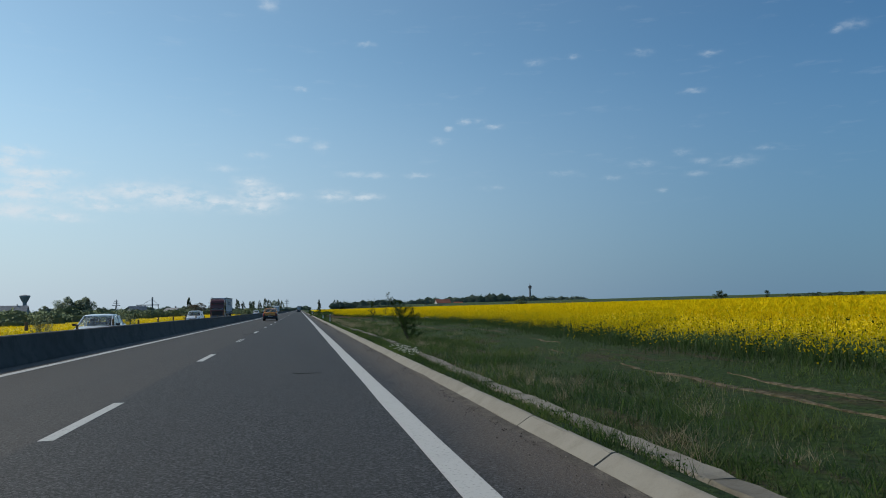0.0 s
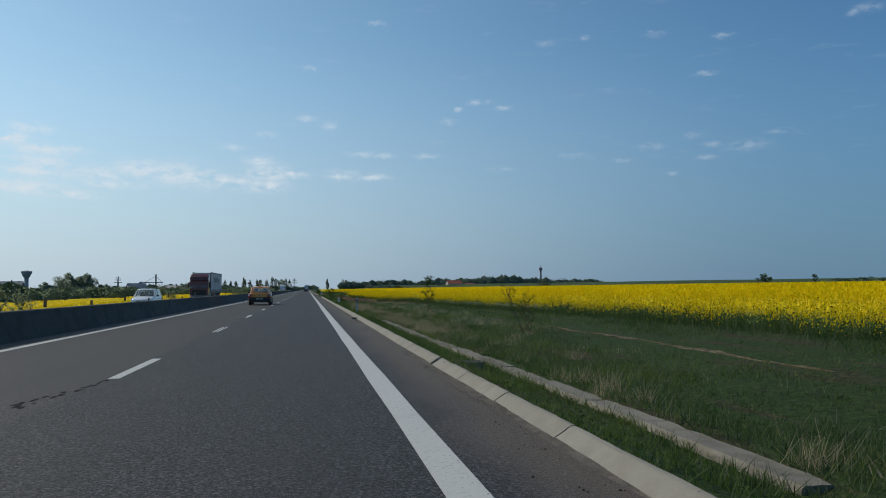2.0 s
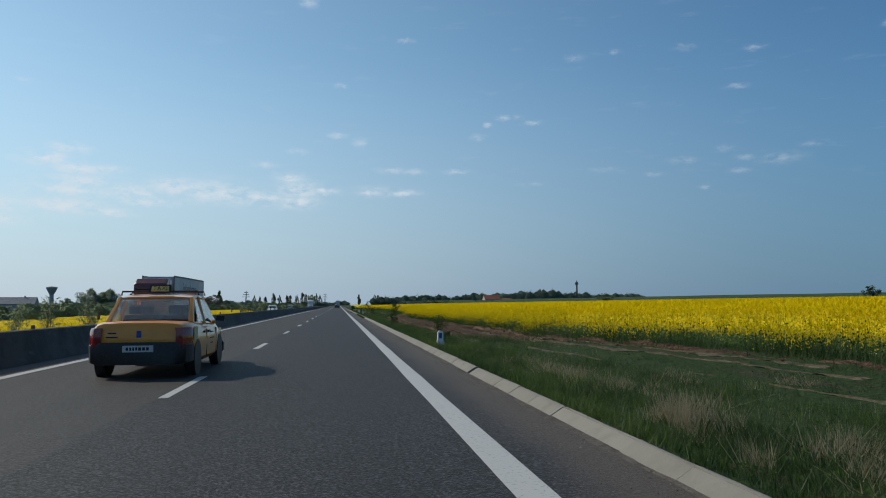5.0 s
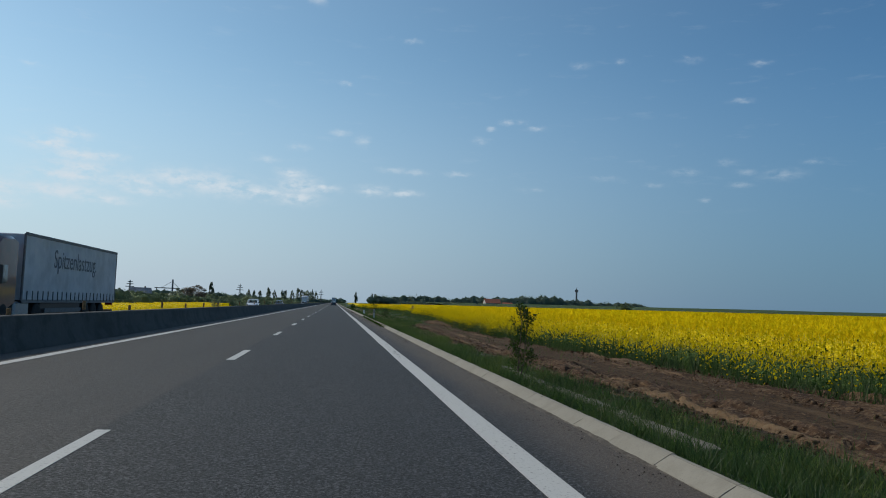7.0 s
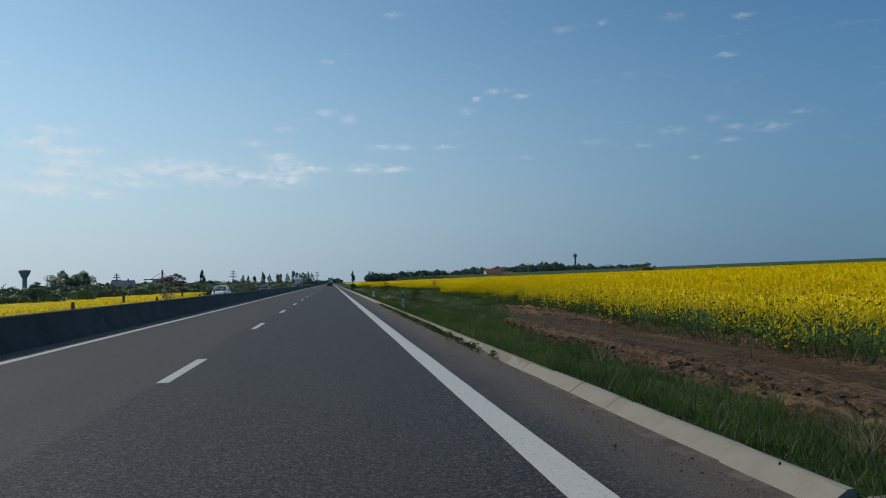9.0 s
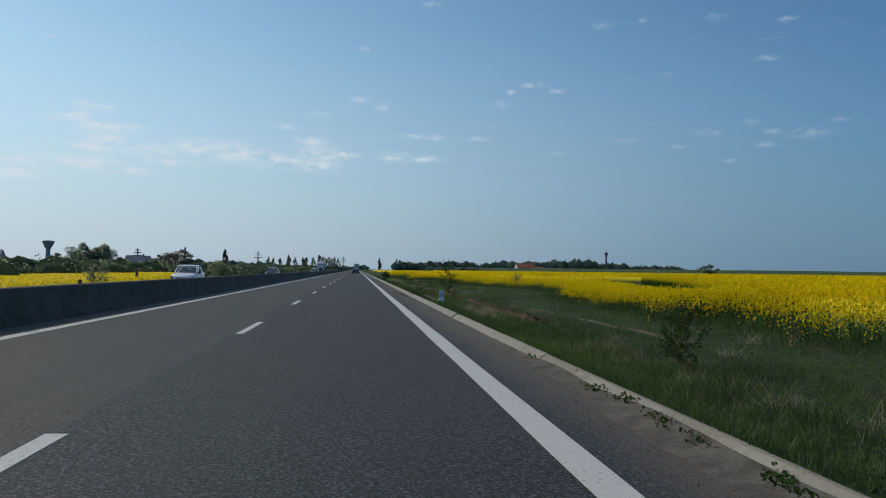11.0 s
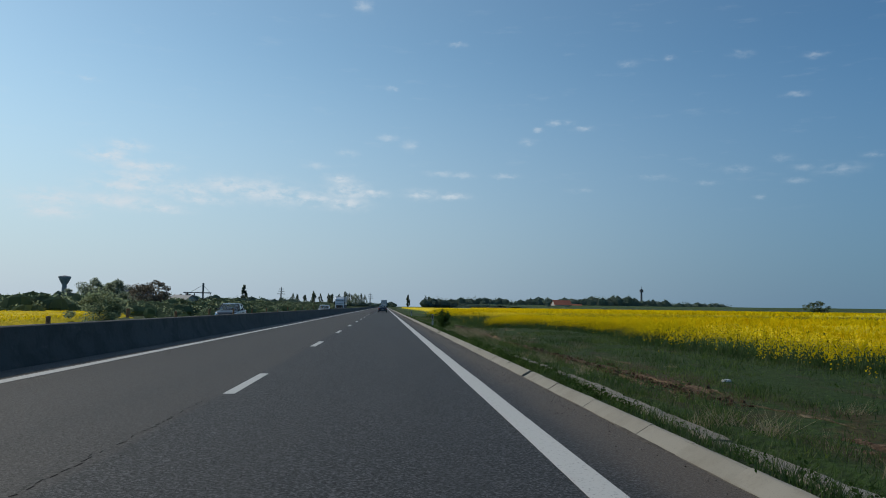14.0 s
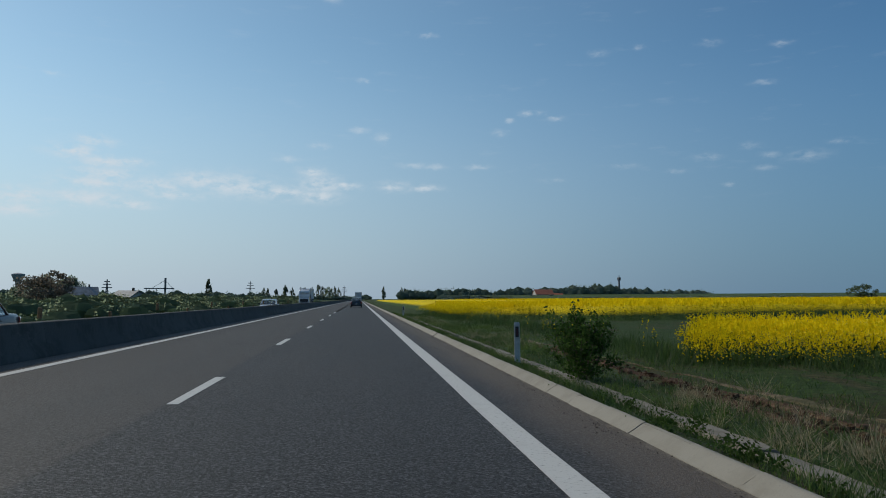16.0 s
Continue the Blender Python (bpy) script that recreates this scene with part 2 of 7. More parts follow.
def paint_colour(n, place):
    worn = n.noise(place, 26.0, 5.0, 0.7)
    blot = n.noise(place, 1.3, 4.0, 0.6)
    colour = n.mix(n.band(worn, 0.31, 0.45), rgb(0.18, 0.18, 0.172), rgb(0.47, 0.465, 0.44))
    return n.mix(n.band(blot, 0.55, 0.8, 0.0, 0.55), colour, rgb(0.34, 0.33, 0.31))


def random_object(a, b, scale=6.0, dirt=None):
    def build(n, place):
        r = n.add("ShaderNodeObjectInfo").outputs["Random"]
        colour = n.mix(r, rgb(*a), rgb(*b))
        colour = n.mix(n.band(n.noise(place, scale, 5.0, 0.65), 0.4, 0.75, 0.0, 0.55), colour, rgb(*(dirt or b)))
        return n.mix(n.band(n.noise(place, 60.0, 3.0, 0.6), 0.55, 0.75, 0.0, 0.4), colour, rgb(0.12, 0.11, 0.10))
    return build


def barrier_colour(n, place):
    """Grimy concrete: broad damp dark patches and faint pale scuffs."""
    r = n.add("ShaderNodeObjectInfo").outputs["Random"]
    colour = n.mix(r, rgb(0.064, 0.066, 0.062), rgb(0.082, 0.083, 0.077))
    colour = n.mix(n.band(n.noise(place, 1.3, 5.0, 0.7), 0.44, 0.62, 0.0, 0.7), colour, rgb(0.038, 0.040, 0.037))
    colour = n.mix(n.band(n.noise(n.stretch(place, 1.0, 0.7, 1.6), 3.6, 5.0, 0.7), 0.58, 0.70, 0.0, 0.45), colour, rgb(0.125, 0.123, 0.113))
    return n.mix(n.band(n.noise(n.stretch(place, 1.0, 1.0, 0.6), 7.0, 4.0, 0.65), 0.55, 0.70, 0.0, 0.35), colour, rgb(0.034, 0.036, 0.032))


def soil_colour(n, place):
    """Moist dark earth with dry pale crumbs and streaks along the wheel tracks."""
    colour = n.mix(n.band(n.noise(place, 9.0, 5.0, 0.75), 0.34, 0.66), rgb(0.028, 0.0155, 0.0085), rgb(0.102, 0.060, 0.033))
    streak = n.noise(n.stretch(place, 2.6, 0.07, 1.0), 1.0, 5.0, 0.68)
    colour = n.mix(n.band(streak, 0.52, 0.62, 0.0, 0.85), colour, rgb(0.175, 0.112, 0.060))
    colour = n.mix(n.band(streak, 0.48, 0.38, 0.0, 0.85), colour, rgb(0.034, 0.0160, 0.0070))
    crumb = n.add("ShaderNodeTexVoronoi", {"Vector": place, "Scale": 22.0}).outputs["Color"]
    pick = n.add("ShaderNodeSeparateColor", {0: crumb}).outputs[0]
    return n.mix(n.band(pick, 0.76, 0.9, 0.0, 0.6), colour, rgb(0.16, 0.113, 0.07))


def dust_colour(n, place):
    """Grey-brown road dust with darker grit."""
    colour = n.mix(n.band(n.noise(place, 3.0, 5.0, 0.7), 0.35, 0.65), rgb(0.072, 0.063, 0.054), rgb(0.130, 0.115, 0.098))
    return n.mix(n.band(n.noise(place, 55.0, 3.0, 0.7), 0.52, 0.66, 0.0, 0.7), colour, rgb(0.030, 0.026, 0.022))


def gravel_colour(n, place):
    r = n.add("ShaderNodeNewGeometry").outputs["Random Per Island"]
    return n.mix(n.band(r, 0.55, 1.0), rgb(0.030, 0.026, 0.022), rgb(0.23, 0.20, 0.165))


MAT = {
    "ground": material("grass_and_soil", ground_colour, 0.95, bump=grain(7.0, 0.10, 5.0), spec=0.2),
    "asphalt": material("asphalt", asphalt_colour, lambda n, p: n.band(n.noise(p, 30.0, 3.0), 0.3, 0.7, 0.6, 0.85), bump=grain(60.0, 0.010), spec=0.28),
    "paint": material("road_paint", paint_colour, 0.6, bump=grain(75.0, 0.004)),
    "kerb": material("kerb_concrete", random_object((0.222, 0.209, 0.176), (0.246, 0.232, 0.197), 3.0, (0.165, 0.148, 0.118)), 0.85, bump=grain(40.0, 0.006), spec=0.3),
    "drain": material("drain_concrete", random_object((0.15, 0.138, 0.112), (0.225, 0.21, 0.175), 3.2, (0.060, 0.052, 0.034)), 0.9, bump=grain(30.0, 0.01), spec=0.3),
    "barrier": material("barrier_concrete", barrier_colour, 0.85, bump=grain(14.0, 0.012, 5.0), spec=0.3),
    "scuff": material("rubber_smudge", speckle((0.10, 0.10, 0.098), (0.24, 0.24, 0.23), 60.0), 0.8, spec=0.2),
    "tar": material("tar", speckle((0.008, 0.008, 0.008), (0.020, 0.020, 0.020), 30.0), 0.9, spec=0.1),
    "bark": material("bark", speckle((0.045, 0.034, 0.024), (0.12, 0.095, 0.07), 25.0), 0.9, bump=grain(30.0, 0.01)),
    "wood": material("weathered_wood", speckle((0.16, 0.085, 0.035), (0.28, 0.16, 0.07), 14.0), 0.85),
    "white": material("white_plastic", speckle((0.42, 0.42, 0.40), (0.52, 0.52, 0.50), 9.0, c=(0.32, 0.30, 0.26), big=4.0), 0.55),
    "whitewash": material("whitewash", speckle((0.66, 0.67, 0.66), (0.80, 0.80, 0.79), 12.0, c=(0.55, 0.54, 0.50), big=3.0), 0.8, bump=grain(40.0, 0.004)),
    "black": material("black_plastic", speckle((0.012, 0.012, 0.013), (0.03, 0.03, 0.03), 40.0), 0.5),
    "rubber": material("tyre_rubber", speckle((0.010, 0.010, 0.010), (0.026, 0.025, 0.024), 30.0), 0.85),
    "steel": material("grey_steel", speckle((0.30, 0.31, 0.32), (0.42, 0.43, 0.44), 12.0), 0.45, 0.8),
    "dark_steel": material("dark_steel", speckle((0.13, 0.13, 0.135), (0.19, 0.19, 0.195), 6.0), 0.6, 0.2),
    "taxi": material("yellow_orange_paint", speckle((0.72, 0.255, 0.018), (0.78, 0.285, 0.024), 3.0), 0.35, coat=0.6),
    "sticker": material("pale_sticker", speckle((0.45, 0.40, 0.22), (0.60, 0.52, 0.28), 14.0), 0.45),
    "car_white": material("white_paint", speckle((0.70, 0.71, 0.72), (0.76, 0.77, 0.78), 2.0), 0.3, coat=0.7),
    "car_silver": material("silver_paint", speckle((0.42, 0.44, 0.46), (0.50, 0.52, 0.54), 2.0), 0.3, 0.5, coat=0.7),
    "car_dark": material("dark_blue_paint", speckle((0.010, 0.013, 0.020), (0.016, 0.020, 0.030), 2.0), 0.3, 0.0, coat=0.35),
    "glass": None,
    "red_lamp": material("red_lamp_glass", speckle((0.16, 0.010, 0.010), (0.28, 0.018, 0.016), 30.0), 0.15, coat=0.8),
    "lamp": material("clear_lamp", speckle((0.55, 0.56, 0.58), (0.75, 0.76, 0.78), 40.0), 0.12, 0.6, coat=0.8),
    "plate": material("plate_white", speckle((0.42, 0.43, 0.43), (0.52, 0.52, 0.52), 20.0), 0.5),
    "blue": material("blue_badge", speckle((0.03, 0.05, 0.20), (0.05, 0.08, 0.30), 20.0), 0.3),
    "tarpaulin": material("pale_tarpaulin", speckle((0.46, 0.49, 0.52), (0.56, 0.58, 0.60), 1.2, c=(0.36, 0.38, 0.40), big=0.7), 0.5),
    "concrete": material("tower_concrete", speckle((0.30, 0.30, 0.31), (0.40, 0.40, 0.41), 0.7), 0.9),
    "wall": material("pale_plaster", speckle((0.34, 0.33, 0.31), (0.46, 0.44, 0.41), 0.6), 0.9),
    "red_roof": material("red_tiles", speckle((0.34, 0.10, 0.055), (0.46, 0.15, 0.085), 2.0), 0.8),
    "grey_roof": material("grey_sheet_roof", speckle((0.16, 0.17, 0.18), (0.26, 0.27, 0.28), 0.8), 0.6),
    "sign_face": material("sign_yellow", speckle((0.55, 0.42, 0.10), (0.70, 0.55, 0.16), 10.0), 0.45),
    "ink": material("black_paint", speckle((0.010, 0.010, 0.012), (0.02, 0.02, 0.022), 20.0), 0.6),
    "brick": material("broken_brick", speckle((0.05, 0.035, 0.028), (0.13, 0.095, 0.075), 25.0), 0.9),
    "dust": material("road_dust", dust_colour, 0.95, bump=grain(45.0, 0.012), spec=0.2),
    "gravel": material("loose_gravel", gravel_colour, 0.9, spec=0.3),
    "mortar": material("joint_mortar", speckle((0.155, 0.145, 0.120), (0.210, 0.197, 0.165), 30.0), 0.95, spec=0.2),
    "rut": material("dry_track_soil", speckle((0.060, 0.047, 0.026), (0.15, 0.122, 0.080), 7.0, c=(0.036, 0.042, 0.014), big=1.9), 0.95, bump=grain(24.0, 0.02, 5.0), spec=0.2),
    "soil": material("churned_soil", soil_colour, 0.95, bump=grain(24.0, 0.035, 5.0), spec=0.2),
    "grass": leafy("grass_blades", (0.028, 0.072, 0.012), (0.126, 0.192, 0.044), 0.5, (0.165, 0.200, 0.054), 0.022),
    "grass_dark": leafy("dark_grass_blades", (0.016, 0.047, 0.009), (0.068, 0.121, 0.032), 0.45, (0.088, 0.140, 0.038), 0.022),
    "weed_leaf": leafy("weed_leaves", (0.018, 0.050, 0.010), (0.080, 0.140, 0.034), 0.45),
    "dry_grass": leafy("dry_grass", (0.22, 0.18, 0.10), (0.50, 0.43, 0.28), 0.35),
    "rape_stem": leafy("rape_stems", (0.013, 0.036, 0.009), (0.055, 0.105, 0.026), 0.45),
    "rape_flower": leafy("rape_flowers", (0.66, 0.47, 0.006), (0.84, 0.655, 0.012), 0.5),
    "umbel": leafy("white_umbels", (0.50, 0.52, 0.42), (0.66, 0.66, 0.56), 0.3),
    "leaf": leafy("sapling_leaves", (0.024, 0.048, 0.012), (0.070, 0.115, 0.030), 0.4),
    # far tree leaves: distance haze is put into the colour, paler than foliage
    "hazed_tree_leaf": leafy("hazed_tree_leaves", (0.215, 0.265, 0.195), (0.31, 0.36, 0.265), 0.66, (0.31, 0.35, 0.265)),
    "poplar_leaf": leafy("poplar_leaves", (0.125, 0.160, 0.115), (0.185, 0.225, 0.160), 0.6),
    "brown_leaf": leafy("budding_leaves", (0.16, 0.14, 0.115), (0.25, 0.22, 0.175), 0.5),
    # hedge and woodland leaves are paled too, with haze mixed into their green
    "hazed_hedge_leaf": leafy("hazed_hedge_leaves", (0.165, 0.215, 0.130), (0.285, 0.345, 0.205), 0.66, (0.290, 0.320, 0.205)),
    "hazed_wood_leaf": leafy("hazed_woodland_leaves", (0.190, 0.245, 0.205), (0.265, 0.330, 0.260), 0.66),
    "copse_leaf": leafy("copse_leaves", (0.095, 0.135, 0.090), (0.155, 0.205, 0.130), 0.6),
}


def canopy_colour(n, place):
    """Flowers seen from above: yellow with olive gaps, closing up where the field runs far off."""
    fine = n.noise(place, 11.0, 4.0, 0.8)
    wide = n.noise(n.stretch(place, 0.06, 0.03, 1.0), 1.0, 4.0, 0.6)
    x, y, z = n.add("ShaderNodeSeparateXYZ", {0: place}).outputs
    colour = n.mix(n.band(fine, 0.36, 0.60), rgb(0.36, 0.285, 0.012), rgb(0.80, 0.60, 0.010))
    colour = n.mix(n.band(wide, 0.5, 0.75, 0.0, 0.35), colour, rgb(0.46, 0.37, 0.018))
    # green stems show below the flowering top
    above = n.math("SUBTRACT", z, n.math("MULTIPLY", n.math("SUBTRACT", x, 5.0), 0.014))
    above = n.math("ADD", above, n.math("MULTIPLY", n.math("SUBTRACT", fine, 0.5), 0.5))
    return n.mix(n.band(above, 0.22, 0.58), n.mix(n.band(fine, 0.4, 0.6), rgb(0.018, 0.038, 0.010), rgb(0.070, 0.110, 0.030)), colour)


MAT["canopy"] = material("rape_canopy", canopy_colour, 0.95, bump=grain(7.0, 0.07, 5.0), spec=0.1)
MAT["left_canopy"] = material("smooth_rape_canopy", speckle((0.52, 0.385, 0.012), (0.74, 0.53, 0.012), 4.0, c=(0.46, 0.36, 0.02), big=0.3), 0.95, bump=grain(5.0, 0.12, 5.0), spec=0.1)
MAT["far_crop"] = material("far_green_crop", speckle((0.035, 0.06, 0.020), (0.07, 0.10, 0.035), 0.08), 0.95, spec=0.1)


def build_glass():
    m = bpy.data.materials.new("tinted_glass")
    m.use_nodes = True
    n = Nodes(m.node_tree)
    s = n.add("ShaderNodeBsdfPrincipled", {"Base Color": rgb(0.80, 0.86, 0.86), "Roughness": 0.03, "Transmission Weight": 0.95, "IOR": 1.4, "Specular IOR Level": 0.6})
    n.add("ShaderNodeOutputMaterial", {0: s.outputs[0]})
    return m


MAT["glass"] = build_glass()

# ---------------------------------------------------------------- mesh tools


class Shape:
    """Collects faces for one mesh."""

    def __init__(self):
        self.v, self.f = [], []

    def face(self, *points):
        i = len(self.v)
        self.v += [tuple(p) for p in points]
        self.f.append(tuple(range(i, i + len(points))))

    def box(self, x0, x1, y0, y1, z0, z1, bevel=0.0):
        """A box with its upright and top edges chamfered."""
        b = min(bevel, (x1 - x0) * 0.45, (y1 - y0) * 0.45, (z1 - z0) * 0.45)
        rings = [(z0, 0.0), (z1 - b, 0.0), (z1, b)] if b else [(z0, 0.0), (z1, 0.0)]
        i = len(self.v)
        for z, s in rings:
            if b:
                self.v += [(x0 + s + b, y0 + s, z), (x1 - s - b, y0 + s, z), (x1 - s, y0 + s + b, z), (x1 - s, y1 - s - b, z),
                           (x1 - s - b, y1 - s, z), (x0 + s + b, y1 - s, z), (x0 + s, y1 - s - b, z), (x0 + s, y0 + s + b, z)]
            else:
                self.v += [(x0, y0, z), (x1, y0, z), (x1, y1, z), (x0, y1, z)]
        k = 8 if b else 4
        self.loft(i, k, len(rings))
        return self

    def loft(self, start, k, rings, caps=True):
        for r in range(rings - 1):
            for j in range(k):
                a, b = start + r * k + j, start + r * k + (j + 1) % k
                self.f.append((a, b, b + k, a + k))
        if caps:
            self.f.append(tuple(range(start + k - 1, start - 1, -1)))
            self.f.append(tuple(range(start + (rings - 1) * k, start + rings * k)))

    def rings(self, rings, caps=True):
        i, k = len(self.v), len(rings[0])
        for r in rings:
            self.v += [tuple(p) for p in r]
        self.loft(i, k, len(rings), caps)
        return self

    def tube(self, points, radii, sides=5, caps=True):
        out = []
        for j, p in enumerate(points):
            p = Vector(p)
            a, b = Vector(points[max(j - 1, 0)]), Vector(points[min(j + 1, len(points) - 1)])
            d = (b - a).normalized()
            u = d.orthogonal().normalized() if abs(d.z) < 0.99 else Vector((1, 0, 0))
            w = d.cross(u)
            out.append([p + radii[j] * (math.cos(t) * u + math.sin(t) * w) for t in [2 * math.pi * s / sides for s in range(sides)]])
        return self.rings(out, caps)

    def lathe_x(self, profile, sides=24, at=(0, 0, 0)):
        """Turns (x, radius) pairs round the x axis."""
        return self.rings([[(at[0] + x, at[1] + r * math.cos(2 * math.pi * s / sides), at[2] + r * math.sin(2 * math.pi * s / sides)) for s in range(sides)] for x, r in profile])

    def lathe_z(self, profile, sides=20, at=(0, 0, 0)):
        return self.rings([[(at[0] + r * math.cos(2 * math.pi * s / sides), at[1] + r * math.sin(2 * math.pi * s / sides), at[2] + z) for s in range(sides)] for z, r in profile])


def mesh_of(name, verts, faces, mat, smooth=0.0):
    m = bpy.data.meshes.new(name)
    m.from_pydata(verts, [], faces)
    m.materials.append(mat)
    if smooth:
        bm = bmesh.new()
        bm.from_mesh(m)
        bmesh.ops.recalc_face_normals(bm, faces=bm.faces)
        bm.to_mesh(m)
        bm.free()
        m.polygons.foreach_set("use_smooth", [True] * len(m.polygons))
        m.set_sharp_from_angle(angle=radians(smooth))
    m.update()
    return m


def part(name, shape, mat, parent=None, label="", smooth=0.0):
    ob = new(name, mesh_of(name, shape.v, shape.f, MAT[mat], smooth))
    ob.parent = parent
    return tagged(ob, label)


def thing(name, label, category, at=(0, 0, 0), turn=0.0, group="", kind=""):
    ob = new(name)
    ob.empty_display_size = 0.2
    ob.matrix_basis = pose(*at, 0, 0, turn)
    return tagged(ob, label, category, group, kind)


def fast_mesh(name, verts, sizes, mat):
    """A mesh of loose faces: verts in order, each face with the given number of corners (one number for all)."""
    verts = np.ascontiguousarray(verts, dtype=np.float32).reshape(-1, 3)
    m = bpy.data.meshes.new(name)
    count = len(verts) // sizes
    m.vertices.add(len(verts))
    m.vertices.foreach_set("co", verts.ravel())
    m.loops.add(len(verts))
    m.loops.foreach_set("vertex_index", np.arange(len(verts), dtype=np.int32))
    m.polygons.add(count)
    m.polygons.foreach_set("loop_start", np.arange(0, len(verts), sizes, dtype=np.int32))
    m.materials.append(MAT[mat])
    m.update(calc_edges=True)
    return m


def leaf_quads(rng, centres, size, flat=0.0, slim=0.7):
    """Small leaves of any turn round the centres; flat: how far they lie down."""
    n = len(centres)
    a = rng.normal(size=(n, 3))
    a[:, 2] *= 1.0 - flat
    a /= np.linalg.norm(a, axis=1)[:, None] + 1e-9
    b = rng.normal(size=(n, 3))
    b[:, 2] *= 1.0 - flat
    b -= (a * b).sum(1)[:, None] * a
    b /= np.linalg.norm(b, axis=1)[:, None] + 1e-9
    s = (np.asarray(size) * rng.uniform(0.6, 1.3, n))[:, None] * 0.5
    a, b = a * s, b * s * slim
    c = np.asarray(centres)
    return np.stack([c - a, c - b * 0.9, c + a, c + b], 1).reshape(-1, 3)


def lettering(text, height, mat, name, parent, m, label="", wide=1.0, deep=0.004):
    """Raised letters of the built-in font, standing on the pose m (x to the right, y up, z out)."""
    curve = bpy.data.curves.new(name, "FONT")
    curve.body, curve.size, curve.extrude = text, height * 1.4, deep
    curve.align_x, curve.align_y = "CENTER", "CENTER"
    carrier = bpy.data.objects.new("carrier", curve)
    scene.collection.objects.link(carrier)
    mesh = bpy.data.meshes.new_from_object(carrier.evaluated_get(bpy.context.evaluated_depsgraph_get()))
    bpy.data.objects.remove(carrier)
    mesh.materials.clear()
    mesh.materials.append(MAT[mat])
    mesh.transform(m @ Matrix.Diagonal((wide, 1, 1, 1)))
    ob = new(name, mesh)
    ob.parent = parent
    return tagged(ob, label)


def lerp(a, b, t):
    return a + (b - a) * t


def along(table, v):
    """Linear reading of a table of (key, value) pairs."""
    keys = [k for k, _ in table]
    return np.interp(v, keys, [w for _, w in table])

# ---------------------------------------------------------------- ground and road
NEAR_Y, FAR_Y = -12.0, 322.0          # the stretch that the camera passes
ROAD_END = 2600.0

VERGE = [(4.77, -0.12), (4.965, -0.12), (4.99, 0.05), (5.3, 0.02), (5.5, -0.10), (6.1, -0.13), (6.3, -0.06), (7.1, -0.16), (8.4, -0.13), (9.6, -0.08), (11.0, -0.02), (13.0, 0.0)]
LEFT_ROAD = -0.25                     # the oncoming carriageway lies a little lower
SLOPE = 0.0115                        # the land rises gently to the right


def land(x):
    """The fields: rising gently to the right; a step down beyond the oncoming carriageway."""
    x = np.asarray(x, float)
    left = LEFT_ROAD - 0.03 + SLOPE * (x + 14)
    return np.where(x > 5, SLOPE * (x - 5), np.where(x < -16, np.minimum(left, -0.85), np.where(x < -14.3, lerp(-0.31, -0.85, (-14.3 - x) / 1.7), 0.0)))


def ground_height(x, y):
    """The verge with its shallow ditch; flat further off."""
    x, y = np.asarray(x, float), np.asarray(y, float)
    z = np.where(x > 4.77, along(VERGE, x), np.where(x > -5.5, -0.10, np.where(x > -14.3, LEFT_ROAD - 0.06, 0.0))) + land(x)
    rough = (np.sin(x * 2.3 + y * 0.31) * np.sin(y * 1.7 - x * 0.9) + 0.6 * np.sin(x * 5.1 - y * 2.9) * np.sin(y * 4.3 + x * 1.3))
    return z + np.where((x > 5.9) & (x < 15), 0.022 * rough, 0.0)


def build_ground():
    xs = np.unique(np.round(np.concatenate([[-4200, -2500, -1500, -800, -400, -200, -100, -60, -40, -30, -20, -17, -16, -14.5, -14.25, -10, -5.6, -5.2, 0, 3, 4.5, 4.77, 4.965, 4.99, 5.15, 5.35, 5.45, 5.6, 5.85, 6.1],
                                            np.arange(6.25, 14.6, 0.3), [15, 17, 20, 25, 32, 45, 70, 110, 180, 300, 500, 900, 1500, 2500, 4200]]), 3))
    ys = np.unique(np.round(np.concatenate([[-4200, -2000, -900, -400, -180, -80, -40, -20], np.arange(NEAR_Y, FAR_Y, 0.6), [326, 332, 340, 355, 380, 420, 500, 650, 900, 1300, 2000, 3000, 4400]]), 3))
    gx, gy = np.meshgrid(xs, ys)
    gz = ground_height(gx, gy)
    v = np.stack([gx, gy, gz], -1).reshape(-1, 3)
    w, h = len(xs), len(ys)
    i = (np.arange(h - 1)[:, None] * w + np.arange(w - 1)).ravel()
    f = np.stack([i, i + 1, i + 1 + w, i + w], 1)
    m = bpy.data.meshes.new("ground")
    m.from_pydata(v.tolist(), [], f.tolist())
    m.materials.append(MAT["ground"])
    m.polygons.foreach_set("use_smooth", [True] * len(m.polygons))
    tagged(new("ground", m), "grassy verge and open flat farmland with bare brown soil", "ground", kind="structure")


def slab(name, label, x0, x1, y0, y1, z0, z1, mat, category, crown=0.0):
    s = Shape()
    ys = [y0] + [y for y in range(-40, 361, 8) if y0 < y < y1] + [y1]
    s.rings([[(x0, y, z0), (x1, y, z0), (x1, y, z1), (x0, y, z1)] for y in ys])
    ob = part(name, s, mat, None, label, smooth=30)
    return tagged(ob, label, category, kind="structure")


